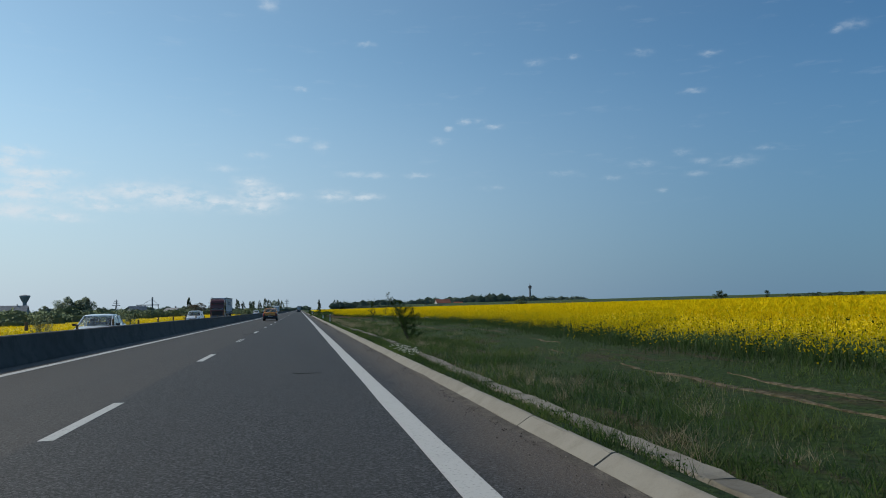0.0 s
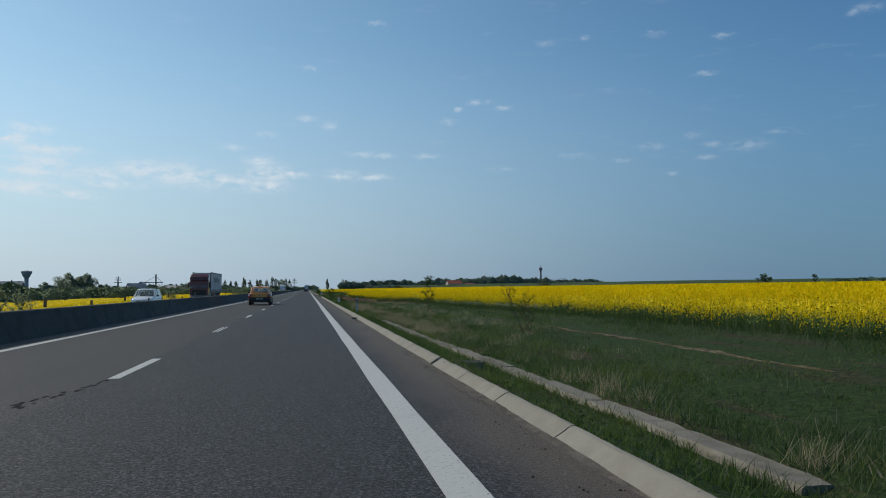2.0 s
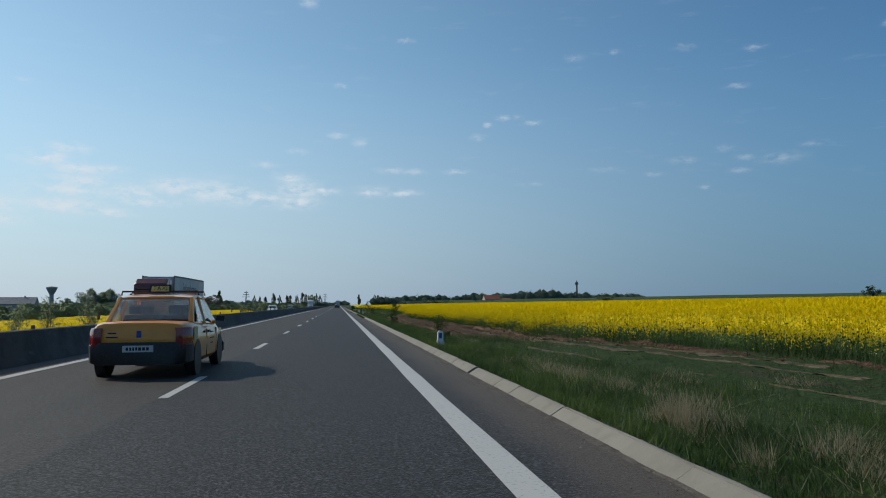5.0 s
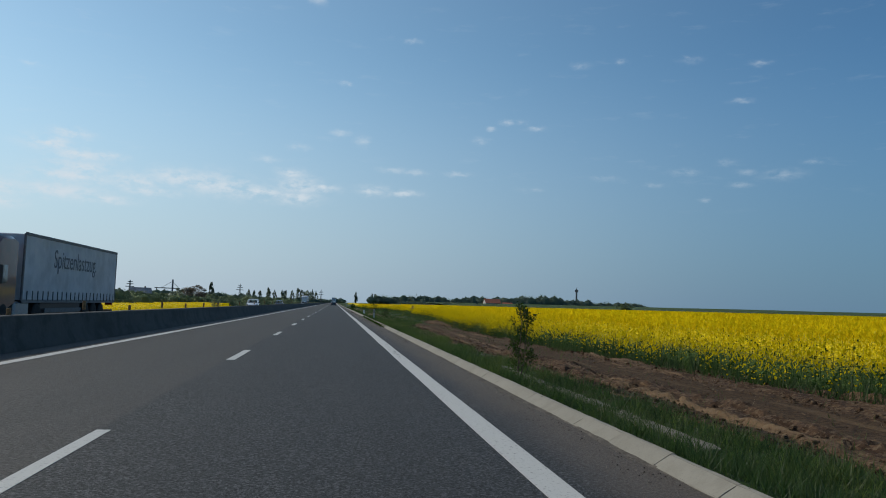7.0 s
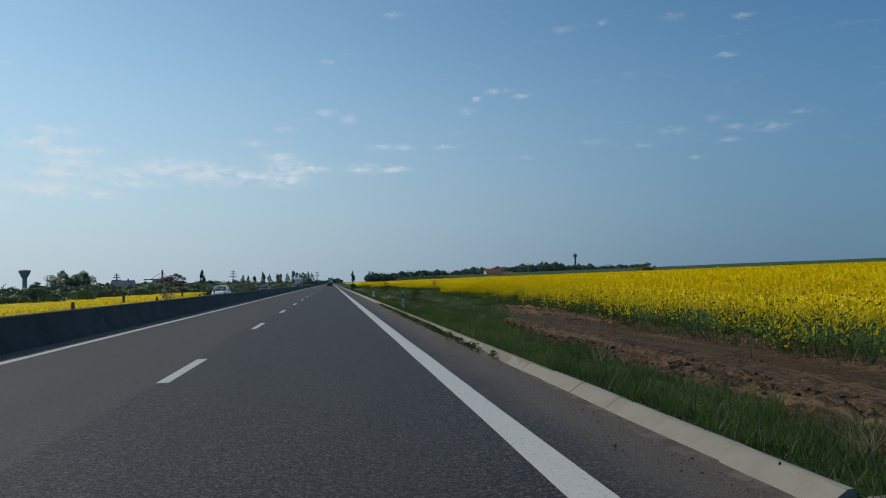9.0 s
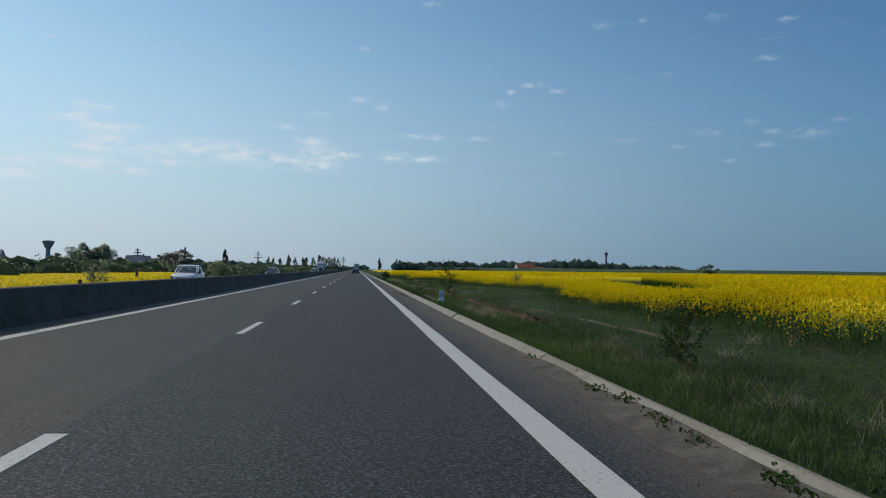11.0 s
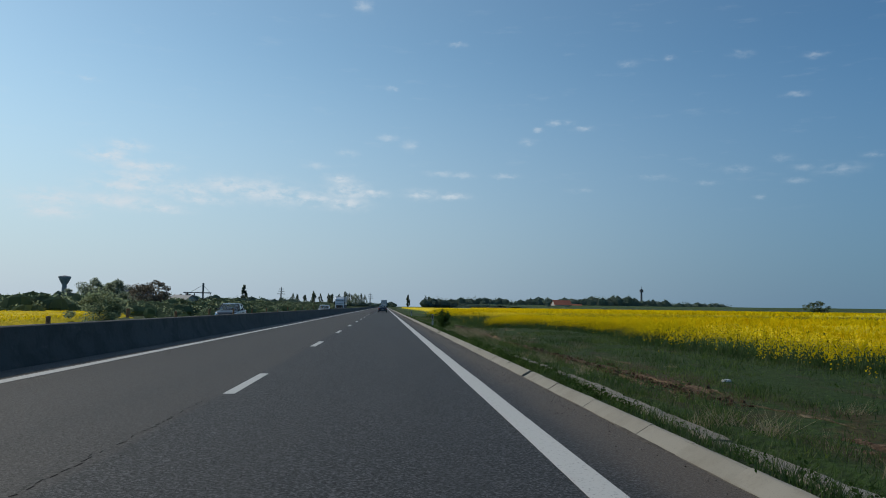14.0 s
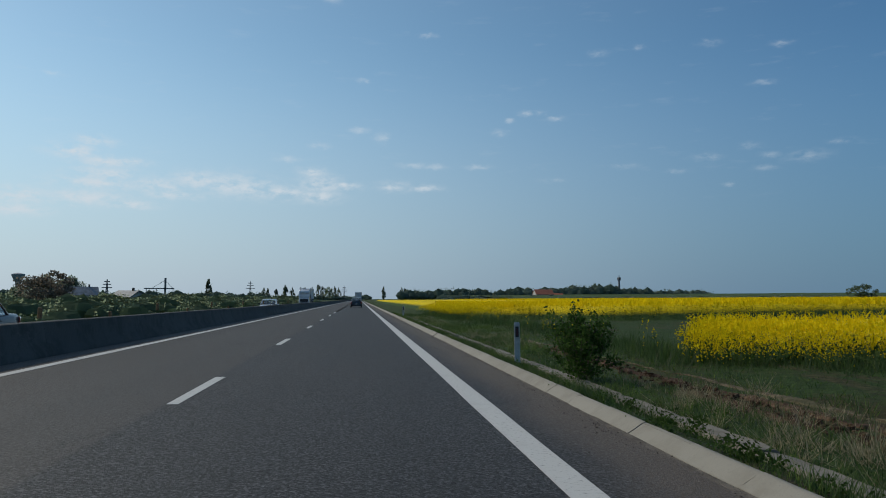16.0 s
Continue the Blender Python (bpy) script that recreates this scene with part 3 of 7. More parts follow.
def build_road():
    slab("road", "two-lane grey asphalt carriageway with an older paler overtaking lane", -5.0, 4.79, -60, ROAD_END, -0.4, 0.0, "asphalt", "road")
    slab("road", "grey asphalt carriageway for oncoming traffic beyond the barrier", -14.4, -5.0, -60, ROAD_END, -0.6, LEFT_ROAD, "asphalt", "road")
    # painted lines, 3 mm thick
    def stripe(name, label, x, w, y0, y1, parent=None):
        s = Shape()
        n = max(1, int((min(y1, 330) - y0) / 3.0))
        ys = [y0 + (min(y1, 330) - y0) * i / n for i in range(n + 1)] + ([y1] if y1 > 330 else [])
        jag = [0.5 * w + 0.006 * math.sin(y * 9.7) + 0.005 * math.sin(y * 23.1) for y in ys]
        s.rings([[(x - j, y, 0.001), (x + j, y, 0.001), (x + j, y, 0.004), (x - j, y, 0.004)] for y, j in zip(ys, jag)])
        ob = part(name, s, "paint", parent)
        return tagged(ob, label, "road marking", kind="structure") if parent is None else ob
    stripe("edge_line", "solid white edge line worn by traffic on asphalt", 3.71, 0.27, -40, ROAD_END)
    stripe("edge_line", "solid white edge line beside the concrete barrier", -3.58, 0.21, -40, ROAD_END)
    lane = thing("lane_line", "broken white lane line between the two lanes", "road marking", kind="structure")
    for k in range(-3, 62):
        if k in (2, 4):
            # worn through along the middle
            for x in (-0.055, 0.055):
                stripe("dash", "", x, 0.045, k * 12.0, k * 12.0 + 3.2, lane)
        else:
            off = {20: 0.58, 21: 0.48}.get(k, 0.0)
            stripe("dash", "", 0.0, 0.15, k * 12.0 + off, k * 12.0 + off + 3.2, lane)
    stripe("edge_line", "solid white edge line of the oncoming carriageway", -13.6, 0.2, -40, ROAD_END).location.z = LEFT_ROAD
    # dark repairs, cracks and a pothole
    rng = random.Random(5)
    def blot(name, label, x, y, w, l, wob=0.3, mat="tar"):
        s = Shape()
        k = 14
        ring = []
        for i in range(k):
            a = 2 * math.pi * i / k
            r = 1 + rng.uniform(-wob, wob)
            ring.append((x + 0.5 * w * r * math.cos(a), y + 0.5 * l * r * math.sin(a)))
        s.rings([[(p, q, 0.001) for p, q in ring], [(p, q, 0.0055) for p, q in ring]])
        tagged(part(name, s, mat, None), label, "road damage", kind="structure")
    s = Shape()
    for i in range(26):
        cx, cy = 3.10 + rng.gauss(0, 0.06), 196.9 + rng.gauss(0, 0.09)
        ra, rb = rng.uniform(0.012, 0.05), rng.uniform(0.015, 0.07)
        ring = [(cx + ra * rng.uniform(0.5, 1.3) * math.cos(q), cy + rb * rng.uniform(0.5, 1.3) * math.sin(q)) for q in [math.pi * j / 5 for j in range(10)]]
        s.rings([[(p, q, 0.001) for p, q in ring], [(p, q, 0.0035 + 0.0001 * i) for p, q in ring]])
    tagged(part("pothole", s, "tar", None), "small dark crumbled pothole in the asphalt", "road damage", kind="structure")
    blot("crack", "short dark crosswise crack in the asphalt", 2.66, 7.3, 0.42, 0.07, 0.6)
    blot("crack", "short dark crosswise crack in the asphalt", 3.38, 209.4, 0.35, 0.09, 0.5)
    blot("crack", "short dark crosswise crack in the asphalt", 2.9, 213.0, 0.3, 0.10, 0.5)
    # smudges on the edge line
    for k, y in enumerate((121.9, 122.5, 123.1, 123.5, 123.9, 124.4, 125.2, 126.3, 127.6)):
        blot("scuff", "grey rubber smudge on the white edge line", 3.68 + 0.035 * (k % 3), y, 0.06 + 0.03 * (k % 2), 0.07 + 0.045 * (k % 3), 0.55, "scuff")
    # crumbled asphalt along the seam
    s = Shape()
    for i in range(24):
        g = rng.random()
        cx, cy = lerp(-0.42, -0.02, g) + rng.gauss(0, 0.05), lerp(33.2, 35.9, g) + rng.gauss(0, 0.12)
        ra, rb = rng.uniform(0.01, 0.045), rng.uniform(0.03, 0.13)
        ring = [(cx + ra * rng.uniform(0.5, 1.3) * math.cos(q), cy + rb * rng.uniform(0.5, 1.3) * math.sin(q)) for q in [math.pi * j / 5 for j in range(10)]]
        s.rings([[(p, q, 0.001) for p, q in ring], [(p, q, 0.0035 + 0.0001 * i) for p, q in ring]])
    tagged(part("patch", s, "tar", None), "crumbled dark asphalt at the lane seam", "road damage", kind="structure")
    # thin broken crack along the seam of the two asphalt layers
    for y0, n in ((183.0, 90), (205.0, 120), (150.0, 64), (238.0, 30)):
        s = Shape()
        x = -0.22
        for i in range(n):
            x += rng.uniform(-0.03, 0.03) - 0.1 * (x + 0.22)
            if rng.random() < 0.72:
                y, l, w = y0 + 0.185 * i, rng.uniform(0.06, 0.2), rng.uniform(0.002, 0.0055)
                d = rng.uniform(-0.03, 0.03)
                s.rings([[(x - w, y, 0.001), (x + w, y, 0.001), (x + w, y, 0.0035), (x - w, y, 0.0035)], [(x + d - w, y + l, 0.001), (x + d + w, y + l, 0.001), (x + d + w, y + l, 0.0035), (x + d - w, y + l, 0.0035)]])
        tagged(part("crack", s, "tar", None), "long thin crack along the lane seam", "road damage", kind="structure")


SLAB_LINE = [(-10, 5.6), (-2, 5.66), (3, 5.78), (9, 5.84), (15, 6.0), (22, 6.12), (36, 6.1), (45, 5.92), (50, 5.88), (56, 5.84), (76, 6.0), (112, 5.95), (125, 5.9), (180, 5.75), (190, 5.72),
             (197, 5.76), (201, 5.75), (205, 5.83), (208, 5.92), (211, 6.02), (218, 5.80), (225, 5.74), (232, 5.96), (237, 5.92), (241, 5.72), (252, 5.82), (260, 5.84), (330, 5.86)]
DRAINS = [37.1, 86.9, 136.95, 186.0, 231.5, 281.0]


def build_barrier():
    """Concrete median wall in units of about 4.9 m, each with a small post on top."""
    profile = [(-4.38, -0.02), (-4.40, 0.08), (-4.53, 0.28), (-4.61, 0.725), (-4.64, 0.745), (-4.78, 0.745), (-4.81, 0.725), (-4.89, 0.28), (-5.02, 0.0), (-5.04, -0.4)]
    wall = thing("barrier_wall", "dark grey concrete median barrier with small posts on top", "barrier", kind="structure")
    s = Shape()
    s.rings([[(x, y, z) for x, z in profile] for y in (0.0, 0.5, 0.9994)])
    unit = mesh_of("barrier_unit", s.v, s.f, MAT["barrier"], 40)
    s = Shape().box(-4.745, -4.675, -0.05, 0.05, 0.74, 0.98, 0.012)
    post = mesh_of("marker_post", s.v, s.f, MAT["wood"])
    places = [(-48, -88.4), (-18, 57.7), (-13, 82.5), (-2, 135.3), (1, 150.1), (2, 155.4), (6, 175.7), (22, 252.5), (44, 359.6)]
    def joint(k):
        return float(along(places, k))
    for k in range(-30, 41):
        y, l = joint(k), joint(k + 1) - joint(k)
        u = new("barrier_unit", unit)
        u.parent, u.location, u.scale = wall, (0, y, 0), (1, l, 1)
        p = new("marker_post", post)
        p.parent, p.location = wall, (0, y, 0)
        p.rotation_euler = (0.02 * math.sin(7.0 * k), 0.03 * math.sin(3.0 * k), 0)
    s = Shape()
    s.rings([[(x, y, z) for x, z in profile] for y in (joint(41) + 0.005, 700, ROAD_END)])
    tagged(part("barrier_run", s, "barrier", wall, smooth=40), kind="stuff")


def build_kerb():
    """Bevelled kerb stones of about 1.08 m with thin crumbling joints; gaps where water runs off."""
    kerb = thing("kerb", "pale concrete kerb stones with thin cracked joints beside the road", "kerb", kind="structure")
    profile = [(4.77, -0.10), (4.778, 0.012), (4.842, 0.053), (4.912, 0.098), (4.935, 0.109), (4.968, 0.110), (4.985, 0.096), (4.985, -0.10)]
    meshes = []
    rng = random.Random(2)
    for k in range(7):
        s = Shape()
        rings = []
        n = 6
        for i in range(n + 1):
            end = -1 if i == 0 else 1 if i == n else 0
            y = -0.540 + 1.080 * i / n
            ring = []
            for x, z in profile:
                chip = rng.choice((0.0, 0.0, 0.001, 0.002, 0.006)) if end and z > 0 else 0.0
                ring.append((x + rng.uniform(-0.002, 0.002), y - end * chip, z - (0.0015 if end and z > 0.05 else 0.0) + rng.uniform(-0.0015, 0.0015)))
            rings.append(ring)
        s.rings(rings)
        meshes.append(mesh_of("kerb_stone", s.v, s.f, MAT["kerb"], 40))
    # runs of stones between the narrow water gaps
    count = 0
    cuts = [-2.55] + DRAINS + [321.0]
    bed = Shape()
    for lo, hi in zip(cuts, cuts[1:]):
        lo, hi = lo + 0.11 * (lo > 0), hi - 0.11
        n = round((hi - lo) / 1.082)
        pitch = (hi - lo) / n
        bed.rings([[(x + (0.011 if x < 4.93 else -0.008), yy, z - 0.006) for x, z in profile] for yy in (lo + 0.02, hi - 0.02)])
        for k in range(n):
            if count == 299:
                break
            y = lo + (k + 0.5) * pitch
            o = new("kerb_stone", meshes[rng.randrange(7)])
            o.parent = kerb
            sink = 0.012 if 143 < y < 176 else 0.0
            o.location = (rng.uniform(-0.004, 0.004), y + rng.uniform(-0.001, 0.001), rng.uniform(-0.004, 0.003) - sink)
            o.rotation_euler = (rng.uniform(-0.003, 0.003), 0, rng.uniform(-0.003, 0.003))
            count += 1
    tagged(part("joint_filling", bed, "mortar", kerb, "dull grey mortar between the stones"), kind="stuff")
    y += pitch
    s = Shape()
    s.rings([[(x, yy, z) for x, z in profile] for yy in (y - 0.5, 700, ROAD_END)])
    tagged(part("kerb_run", s, "kerb", kerb, smooth=35), kind="stuff")
    s = Shape()
    s.rings([[(x, yy, z) for x, z in profile] for yy in (-60, -2.6)])
    tagged(part("kerb_run", s, "kerb", kerb, smooth=35), kind="stuff")


def build_kerb_dirt():
    """Dust and grit washed against the kerb; a thick drift of it where the kerb is half buried."""
    ys = np.arange(-6.0, 324.0, 0.22)
    fs = np.array([0.0, 0.2, 0.45, 0.7, 0.88, 1.0])
    gy, gf = np.meshgrid(ys, fs, indexing="ij")
    heap = np.clip((gy - 145.0) / 6.0, 0, 1) * np.clip((180.0 - gy) / 8.0, 0, 1) * np.clip(0.75 + 0.45 * soft_noise(gy * 0, gy, 1.7, 56), 0.15, 1.2)
    wide = 0.10 + 0.10 * soft_noise(gy * 0, gy, 9.0, 51) + 0.06 * soft_noise(gy * 0, gy, 1.3, 52) + 0.55 * heap
    tall = 0.012 + 0.008 * soft_noise(gy * 0, gy, 2.0, 53) + 0.085 * heap
    wide, tall = np.clip(wide, 0.02, 1.0), np.clip(tall, 0.004, 0.12)
    foot = 4.785 + np.clip(tall - 0.012, 0, 1) * 1.55
    gx = foot - (1.0 - gf) * wide
    gz = tall * gf ** 1.6 + (0.006 + 0.012 * heap) * soft_noise(gx, gy, 0.16, 54) * gf * (1 - gf) * 4 - 0.006 * (gf < 0.1)
    w, h = len(fs), len(ys)
    i = (np.arange(h - 1)[:, None] * w + np.arange(w - 1)).ravel()
    f = np.stack([i, i + 1, i + 1 + w, i + w], 1)
    m = bpy.data.meshes.new("road_dust")
    m.from_pydata(np.stack([gx, gy, gz], -1).reshape(-1, 3).tolist(), [], f.tolist())
    m.materials.append(MAT["dust"])
    m.polygons.foreach_set("use_smooth", [True] * len(m.polygons))
    tagged(new("road_dust", m), "grey-brown dust drifted along the kerb foot", "dust", kind="structure")


def build_drains():
    """A strip of sunken drain slabs behind the kerb, and chutes to it."""
    strip = thing("drain_strip", "weathered concrete drain slabs half buried in grass", "drain", kind="structure")
    rng = random.Random(8)
    meshes = []
    for k in range(4):
        s = Shape()
        rings = []
        for i in range(9):
            y = -0.996 + 1.992 * i / 8
            c = 0.02 if i in (0, 8) else 0.0
            a, b = rng.uniform(-0.02, 0.012), rng.uniform(-0.03, 0.012)
            rings.append([(-0.15, y, -0.14), (-0.15 + a * 0.4 + c, y, -0.03), (-0.13 + a + c, y, -0.002 - c * 0.4), (0.0, y, -0.010 + rng.uniform(-0.004, 0.004)), (0.13 + b - c, y, -0.002 - c * 0.4), (0.15 + b * 0.4 - c, y, -0.03), (0.15, y, -0.14)])
        s.rings(rings)
        meshes.append(mesh_of("drain_slab", s.v, s.f, MAT["drain"], 40))
    y = -4.0
    while y < 326:
        gone = 24.5 < y < 30 or 56 < y < 75 or 77 < y < 112 or 121 < y < 187 or 191 < y < 197 or 242 < y < 249 or 266 < y < 268
        if not gone and rng.random() > 0.04:
            o = new("drain_slab", meshes[rng.randrange(4)])
            o.parent, o.location = strip, (float(along(SLAB_LINE, y)) + rng.uniform(-0.012, 0.012), y, -0.040 + rng.uniform(-0.02, 0.008))
            o.rotation_euler = (rng.uniform(-0.008, 0.008), rng.uniform(-0.02, 0.05), math.atan2(float(along(SLAB_LINE, y - 1) - along(SLAB_LINE, y + 1)), 2.0) + rng.uniform(-0.01, 0.01))
        y += 2.0
    for y in DRAINS:
        chute = thing("drain_chute", "narrow open water chute through the concrete kerb", "drain", kind="structure")
        for k in (-1, 1):
            part("side_wall", Shape().box(4.985, 5.66, y + k * 0.14 - 0.035, y + k * 0.14 + 0.035, -0.2, 0.045, 0.01), "drain", chute)
        part("channel_floor", Shape().box(4.80, 5.66, y - 0.105, y + 0.105, -0.25, -0.06), "tar", chute)


def soft_noise(x, y, size, seed):
    """Smooth random heights from -1 to 1 with lumps of the given size."""
    rng = np.random.default_rng(seed)
    grid = rng.uniform(-1, 1, (512, 512))
    u, v = x / size, y / size
    i, j = np.floor(u).astype(int), np.floor(v).astype(int)
    a, b = u - i, v - j
    a, b = a * a * (3 - 2 * a), b * b * (3 - 2 * b)
    def g(p, q):
        return grid[(i + p) % 512, (j + q) % 512]
    return (g(0, 0) * (1 - a) + g(1, 0) * a) * (1 - b) + (g(0, 1) * (1 - a) + g(1, 1) * a) * b


# the churned strip: its border towards the road and towards the crop
SOIL_NEAR = [(74, 12.2), (84, 11.7), (90, 11.3), (94, 10.7), (98, 10.0), (102, 8.6), (106, 7.3), (111, 6.7), (125, 6.3), (140, 6.4), (149, 6.6), (152.5, 6.9), (158, 7.8), (163, 9.1), (167, 10.0), (176, 10.4)]
SOIL_FAR = [(74, 12.4), (84, 12.4), (90, 12.1), (96, 11.6), (102, 11.5), (112, 10.5), (118, 10.1), (128, 9.6), (140, 9.7), (150, 9.8), (156, 10.2), (162, 10.4), (167, 10.4), (176, 10.4)]
LATE_NEAR = [(182, 7.6), (188, 6.8), (196, 6.8), (205, 7.2), (214, 7.1), (222, 7.0), (236, 7.0), (246, 6.9), (258, 6.9), (270, 7.2), (280, 7.8)]
LATE_FAR = [(182, 7.7), (188, 8.0), (196, 8.0), (205, 7.7), (214, 8.2), (222, 7.9), (236, 7.9), (246, 7.6), (258, 7.7), (270, 7.8), (280, 7.9)]


def build_soil(label, near, far, y0, y1, ruts, lane, step, seed, relief=1.0, islands=0.0):
    """Churned bare soil: lumpy ridges, wheel ruts and one smooth rolled lane; it dips under the grass at its ragged border."""
    xs, ys = np.arange(min(v for _, v in near) - 0.8, max(v for _, v in far) + 0.8, 0.055), np.arange(y0, y1, step)
    gx, gy = np.meshgrid(xs, ys)
    wander = 0.28 * soft_noise(gx * 0, gy, 17.0, seed) + 0.16 * soft_noise(gx * 0, gy, 6.0, seed + 1)
    u = gx + wander
    churn = 0.35 + 0.65 * np.clip(soft_noise(gx * 0.9, gy * 0.16, 0.8, seed + 5) * 1.8 + 0.5, 0, 1)
    rel = (0.045 * soft_noise(gx, gy * 0.10, 0.34, seed + 2) + 0.040 * soft_noise(gx, gy * 0.7, 0.24, seed + 3) + 0.034 * soft_noise(gx, gy * 0.9, 0.13, seed + 4)) * churn
    if lane:
        flat = np.clip(1.4 - np.abs(u - lane[0]) / lane[1], 0, 1)
        rel = rel * (1 - 0.85 * flat) - 0.035 * flat + 0.006 * flat * np.sin(gy * 11.0 + 6.0 * np.abs(u - lane[0]))
        rel = rel + 0.045 * np.exp(-((np.abs(u - lane[0]) - lane[1] * 1.55) / 0.15) ** 2) * churn
    for c in ruts:
        d = u - c - 0.10 * soft_noise(gx * 0, gy, 5.0, seed + 7 + int(c * 10))
        groove = np.exp(-(d / 0.12) ** 2)
        rel = rel * (1 - 0.8 * groove) - 0.060 * groove + 0.045 * np.exp(-((np.abs(d) - 0.24) / 0.09) ** 2) * churn
        rel = rel + 0.012 * groove * np.sign(np.sin(gy * 17.0 + 4.0 * np.abs(d) / 0.16))
    inside = np.minimum(u - along(near, gy), along(far, gy) - u)
    inside = np.minimum(inside, np.minimum(gy - y0, y1 - gy) / 6.0) + 0.30 * soft_noise(gx, gy * 0.3, 0.8, seed + 20) + 0.18 * soft_noise(gx, gy * 0.7, 0.3, seed + 21)
    if lane:
        inside = np.where(gy < 106, np.minimum(inside, 0.25 + 1.0 * soft_noise(gx, gy * 0.12, 0.5, seed + 24) + (gy - 84) * 0.02), inside)
    if islands:
        inside = np.minimum(inside, islands + 1.1 * soft_noise(gx, gy * 0.25, 1.0, seed + 22) + 0.5 * soft_noise(gx, gy * 0.5, 0.4, seed + 23))
    gz = ground_height(gx, gy) + (0.03 + rel * relief) * np.clip(inside * 2.5, 0.0, 1.0) - 0.03 + 0.12 * np.clip(inside, -1.2, 0.0) + 0.03 * np.clip(inside * 6, 0, 1)
    v = np.stack([gx, gy, gz], -1).reshape(-1, 3)
    w, h = len(xs), len(ys)
    i = (np.arange(h - 1)[:, None] * w + np.arange(w - 1)).ravel()
    f = np.stack([i, i + 1, i + 1 + w, i + w], 1)
    f = f[(inside.ravel()[f] > -0.5).all(1)]
    m = bpy.data.meshes.new("bare_soil")
    m.from_pydata(v.tolist(), [], f.tolist())
    m.materials.append(MAT["soil"])
    tagged(new("bare_soil", m), label, "soil", kind="structure")


def build_rut(label, line, width, seed, gaps):
    """One dry wheel rut of the farm track: a narrow worn line of earth, broken where grass closes over it."""
    ys = np.arange(line[0][0], line[-1][0], 0.16)
    fs = np.linspace(-1.0, 1.0, 7)
    gy, gf = np.meshgrid(ys, fs, indexing="ij")
    w = width * (0.75 + 0.6 * soft_noise(gy * 0, gy, 1.7, seed) + 0.7 * soft_noise(gf * 2.0, gy, 0.35, seed + 1)) * np.clip(1.6 * (soft_noise(gy * 0, gy, 4.5, seed + 2) + gaps) + 0.5, 0.0, 1.0)
    gx = along(line, gy) + 0.12 * soft_noise(gy * 0, gy, 7.0, seed + 3) + gf * np.maximum(w, 0.004) * 0.5
    gz = ground_height(gx, gy) + 0.016 - 0.030 * (gf ** 2 > 0.9) + 0.012 * soft_noise(gx, gy, 0.14, seed + 4) - 0.05 * (w < 0.03)
    k, h = len(fs), len(ys)
    i = (np.arange(h - 1)[:, None] * k + np.arange(k - 1)).ravel()
    f = np.stack([i, i + 1, i + 1 + k, i + k], 1)
    m = bpy.data.meshes.new("track_rut")
    m.from_pydata(np.stack([gx, gy, gz], -1).reshape(-1, 3).tolist(), [], f.tolist())
    m.materials.append(MAT["rut"])
    tagged(new("track_rut", m), label, "soil", kind="structure")


TRACK_A = [(-12, 8.7), (0, 8.95), (4, 9.2), (8, 9.45), (17, 10.05), (26, 10.2), (34, 10.5), (48, 10.4), (62, 10.2), (77, 9.75), (82, 9.4), (87, 9.05), (93, 8.6), (100, 7.7)]
TRACK_D = [(84, 10.6), (90, 10.3), (95, 9.8), (101, 9.3), (108, 8.9)]
TRACK_E = [(86, 11.4), (91, 11.0), (96, 10.5), (102, 9.9), (109, 9.5)]
TRACK_B = [(-12, 9.5), (2, 9.95), (8, 10.4), (17, 11.0), (28, 11.8), (40, 12.2)]
TRACK_C = [(180, 8.9), (186, 8.8), (194, 8.65), (198, 8.2), (206, 8.2), (213, 8.8), (220, 8.2), (229, 7.8), (237, 8.5), (244, 8.5), (253, 8.2), (263, 8.15), (280, 8.0)]


build_ground()
build_soil("churned brown soil with tractor ruts between verge and crop", SOIL_NEAR, SOIL_FAR, 76.0, 176.0, (7.15, 9.95, 10.9), (8.65, 0.55), 0.13, 71, 1.35)
build_soil("narrow strip of turned brown clods beside the farm track", LATE_NEAR, LATE_FAR, 184.0, 278.0, (7.4,), None, 0.13, 91, 1.2, 0.75)
build_rut("worn dry rut of the farm track through the grass", TRACK_A, 0.17, 61, 0.0)
build_rut("broken streak of dry earth in the grass", TRACK_D, 0.42, 64, 0.45)
build_rut("wide streak of dry broken earth in the grass", TRACK_E, 0.50, 65, 0.4)
build_rut("second worn rut of the farm track through the grass", TRACK_B, 0.15, 62, -0.25)
build_rut("worn pale rut of the farm track beside turned clods", TRACK_C, 0.19, 63, 0.15)
build_road()
build_barrier()

# ---------------------------------------------------------------- rape fields and verge plants
FIELD_EDGE = [(-60, 13.5), (15, 13.6), (26, 14.8), (37, 16.0), (52, 15.8), (62, 15.0), (75, 14.1), (88, 13.8), (91, 13.7), (95, 12.5), (102, 11.3), (118, 11.4), (128, 10.9), (134, 10.7), (140, 10.6), (150, 10.7), (155, 11.1), (162, 11.7), (170, 12.3), (180, 12.6), (189, 12.6),
              (197, 12.8), (204, 14.0), (208, 15.9), (214, 16.1), (219, 16.2), (223, 15.0), (233, 13.8), (245, 13.3), (253, 14.9), (261, 14.7), (266, 13.6), (267.5, 12.6), (269.8, 10.3), (280, 10.9), (290, 11.2), (308, 10.0), (345, 10.0), (700, 10.5)]

WHEEL_LANE = [(184, 16.6), (200, 17.0), (208, 19.6), (214, 20.9), (220, 22.4), (232, 26.0), (240, 29.0)]


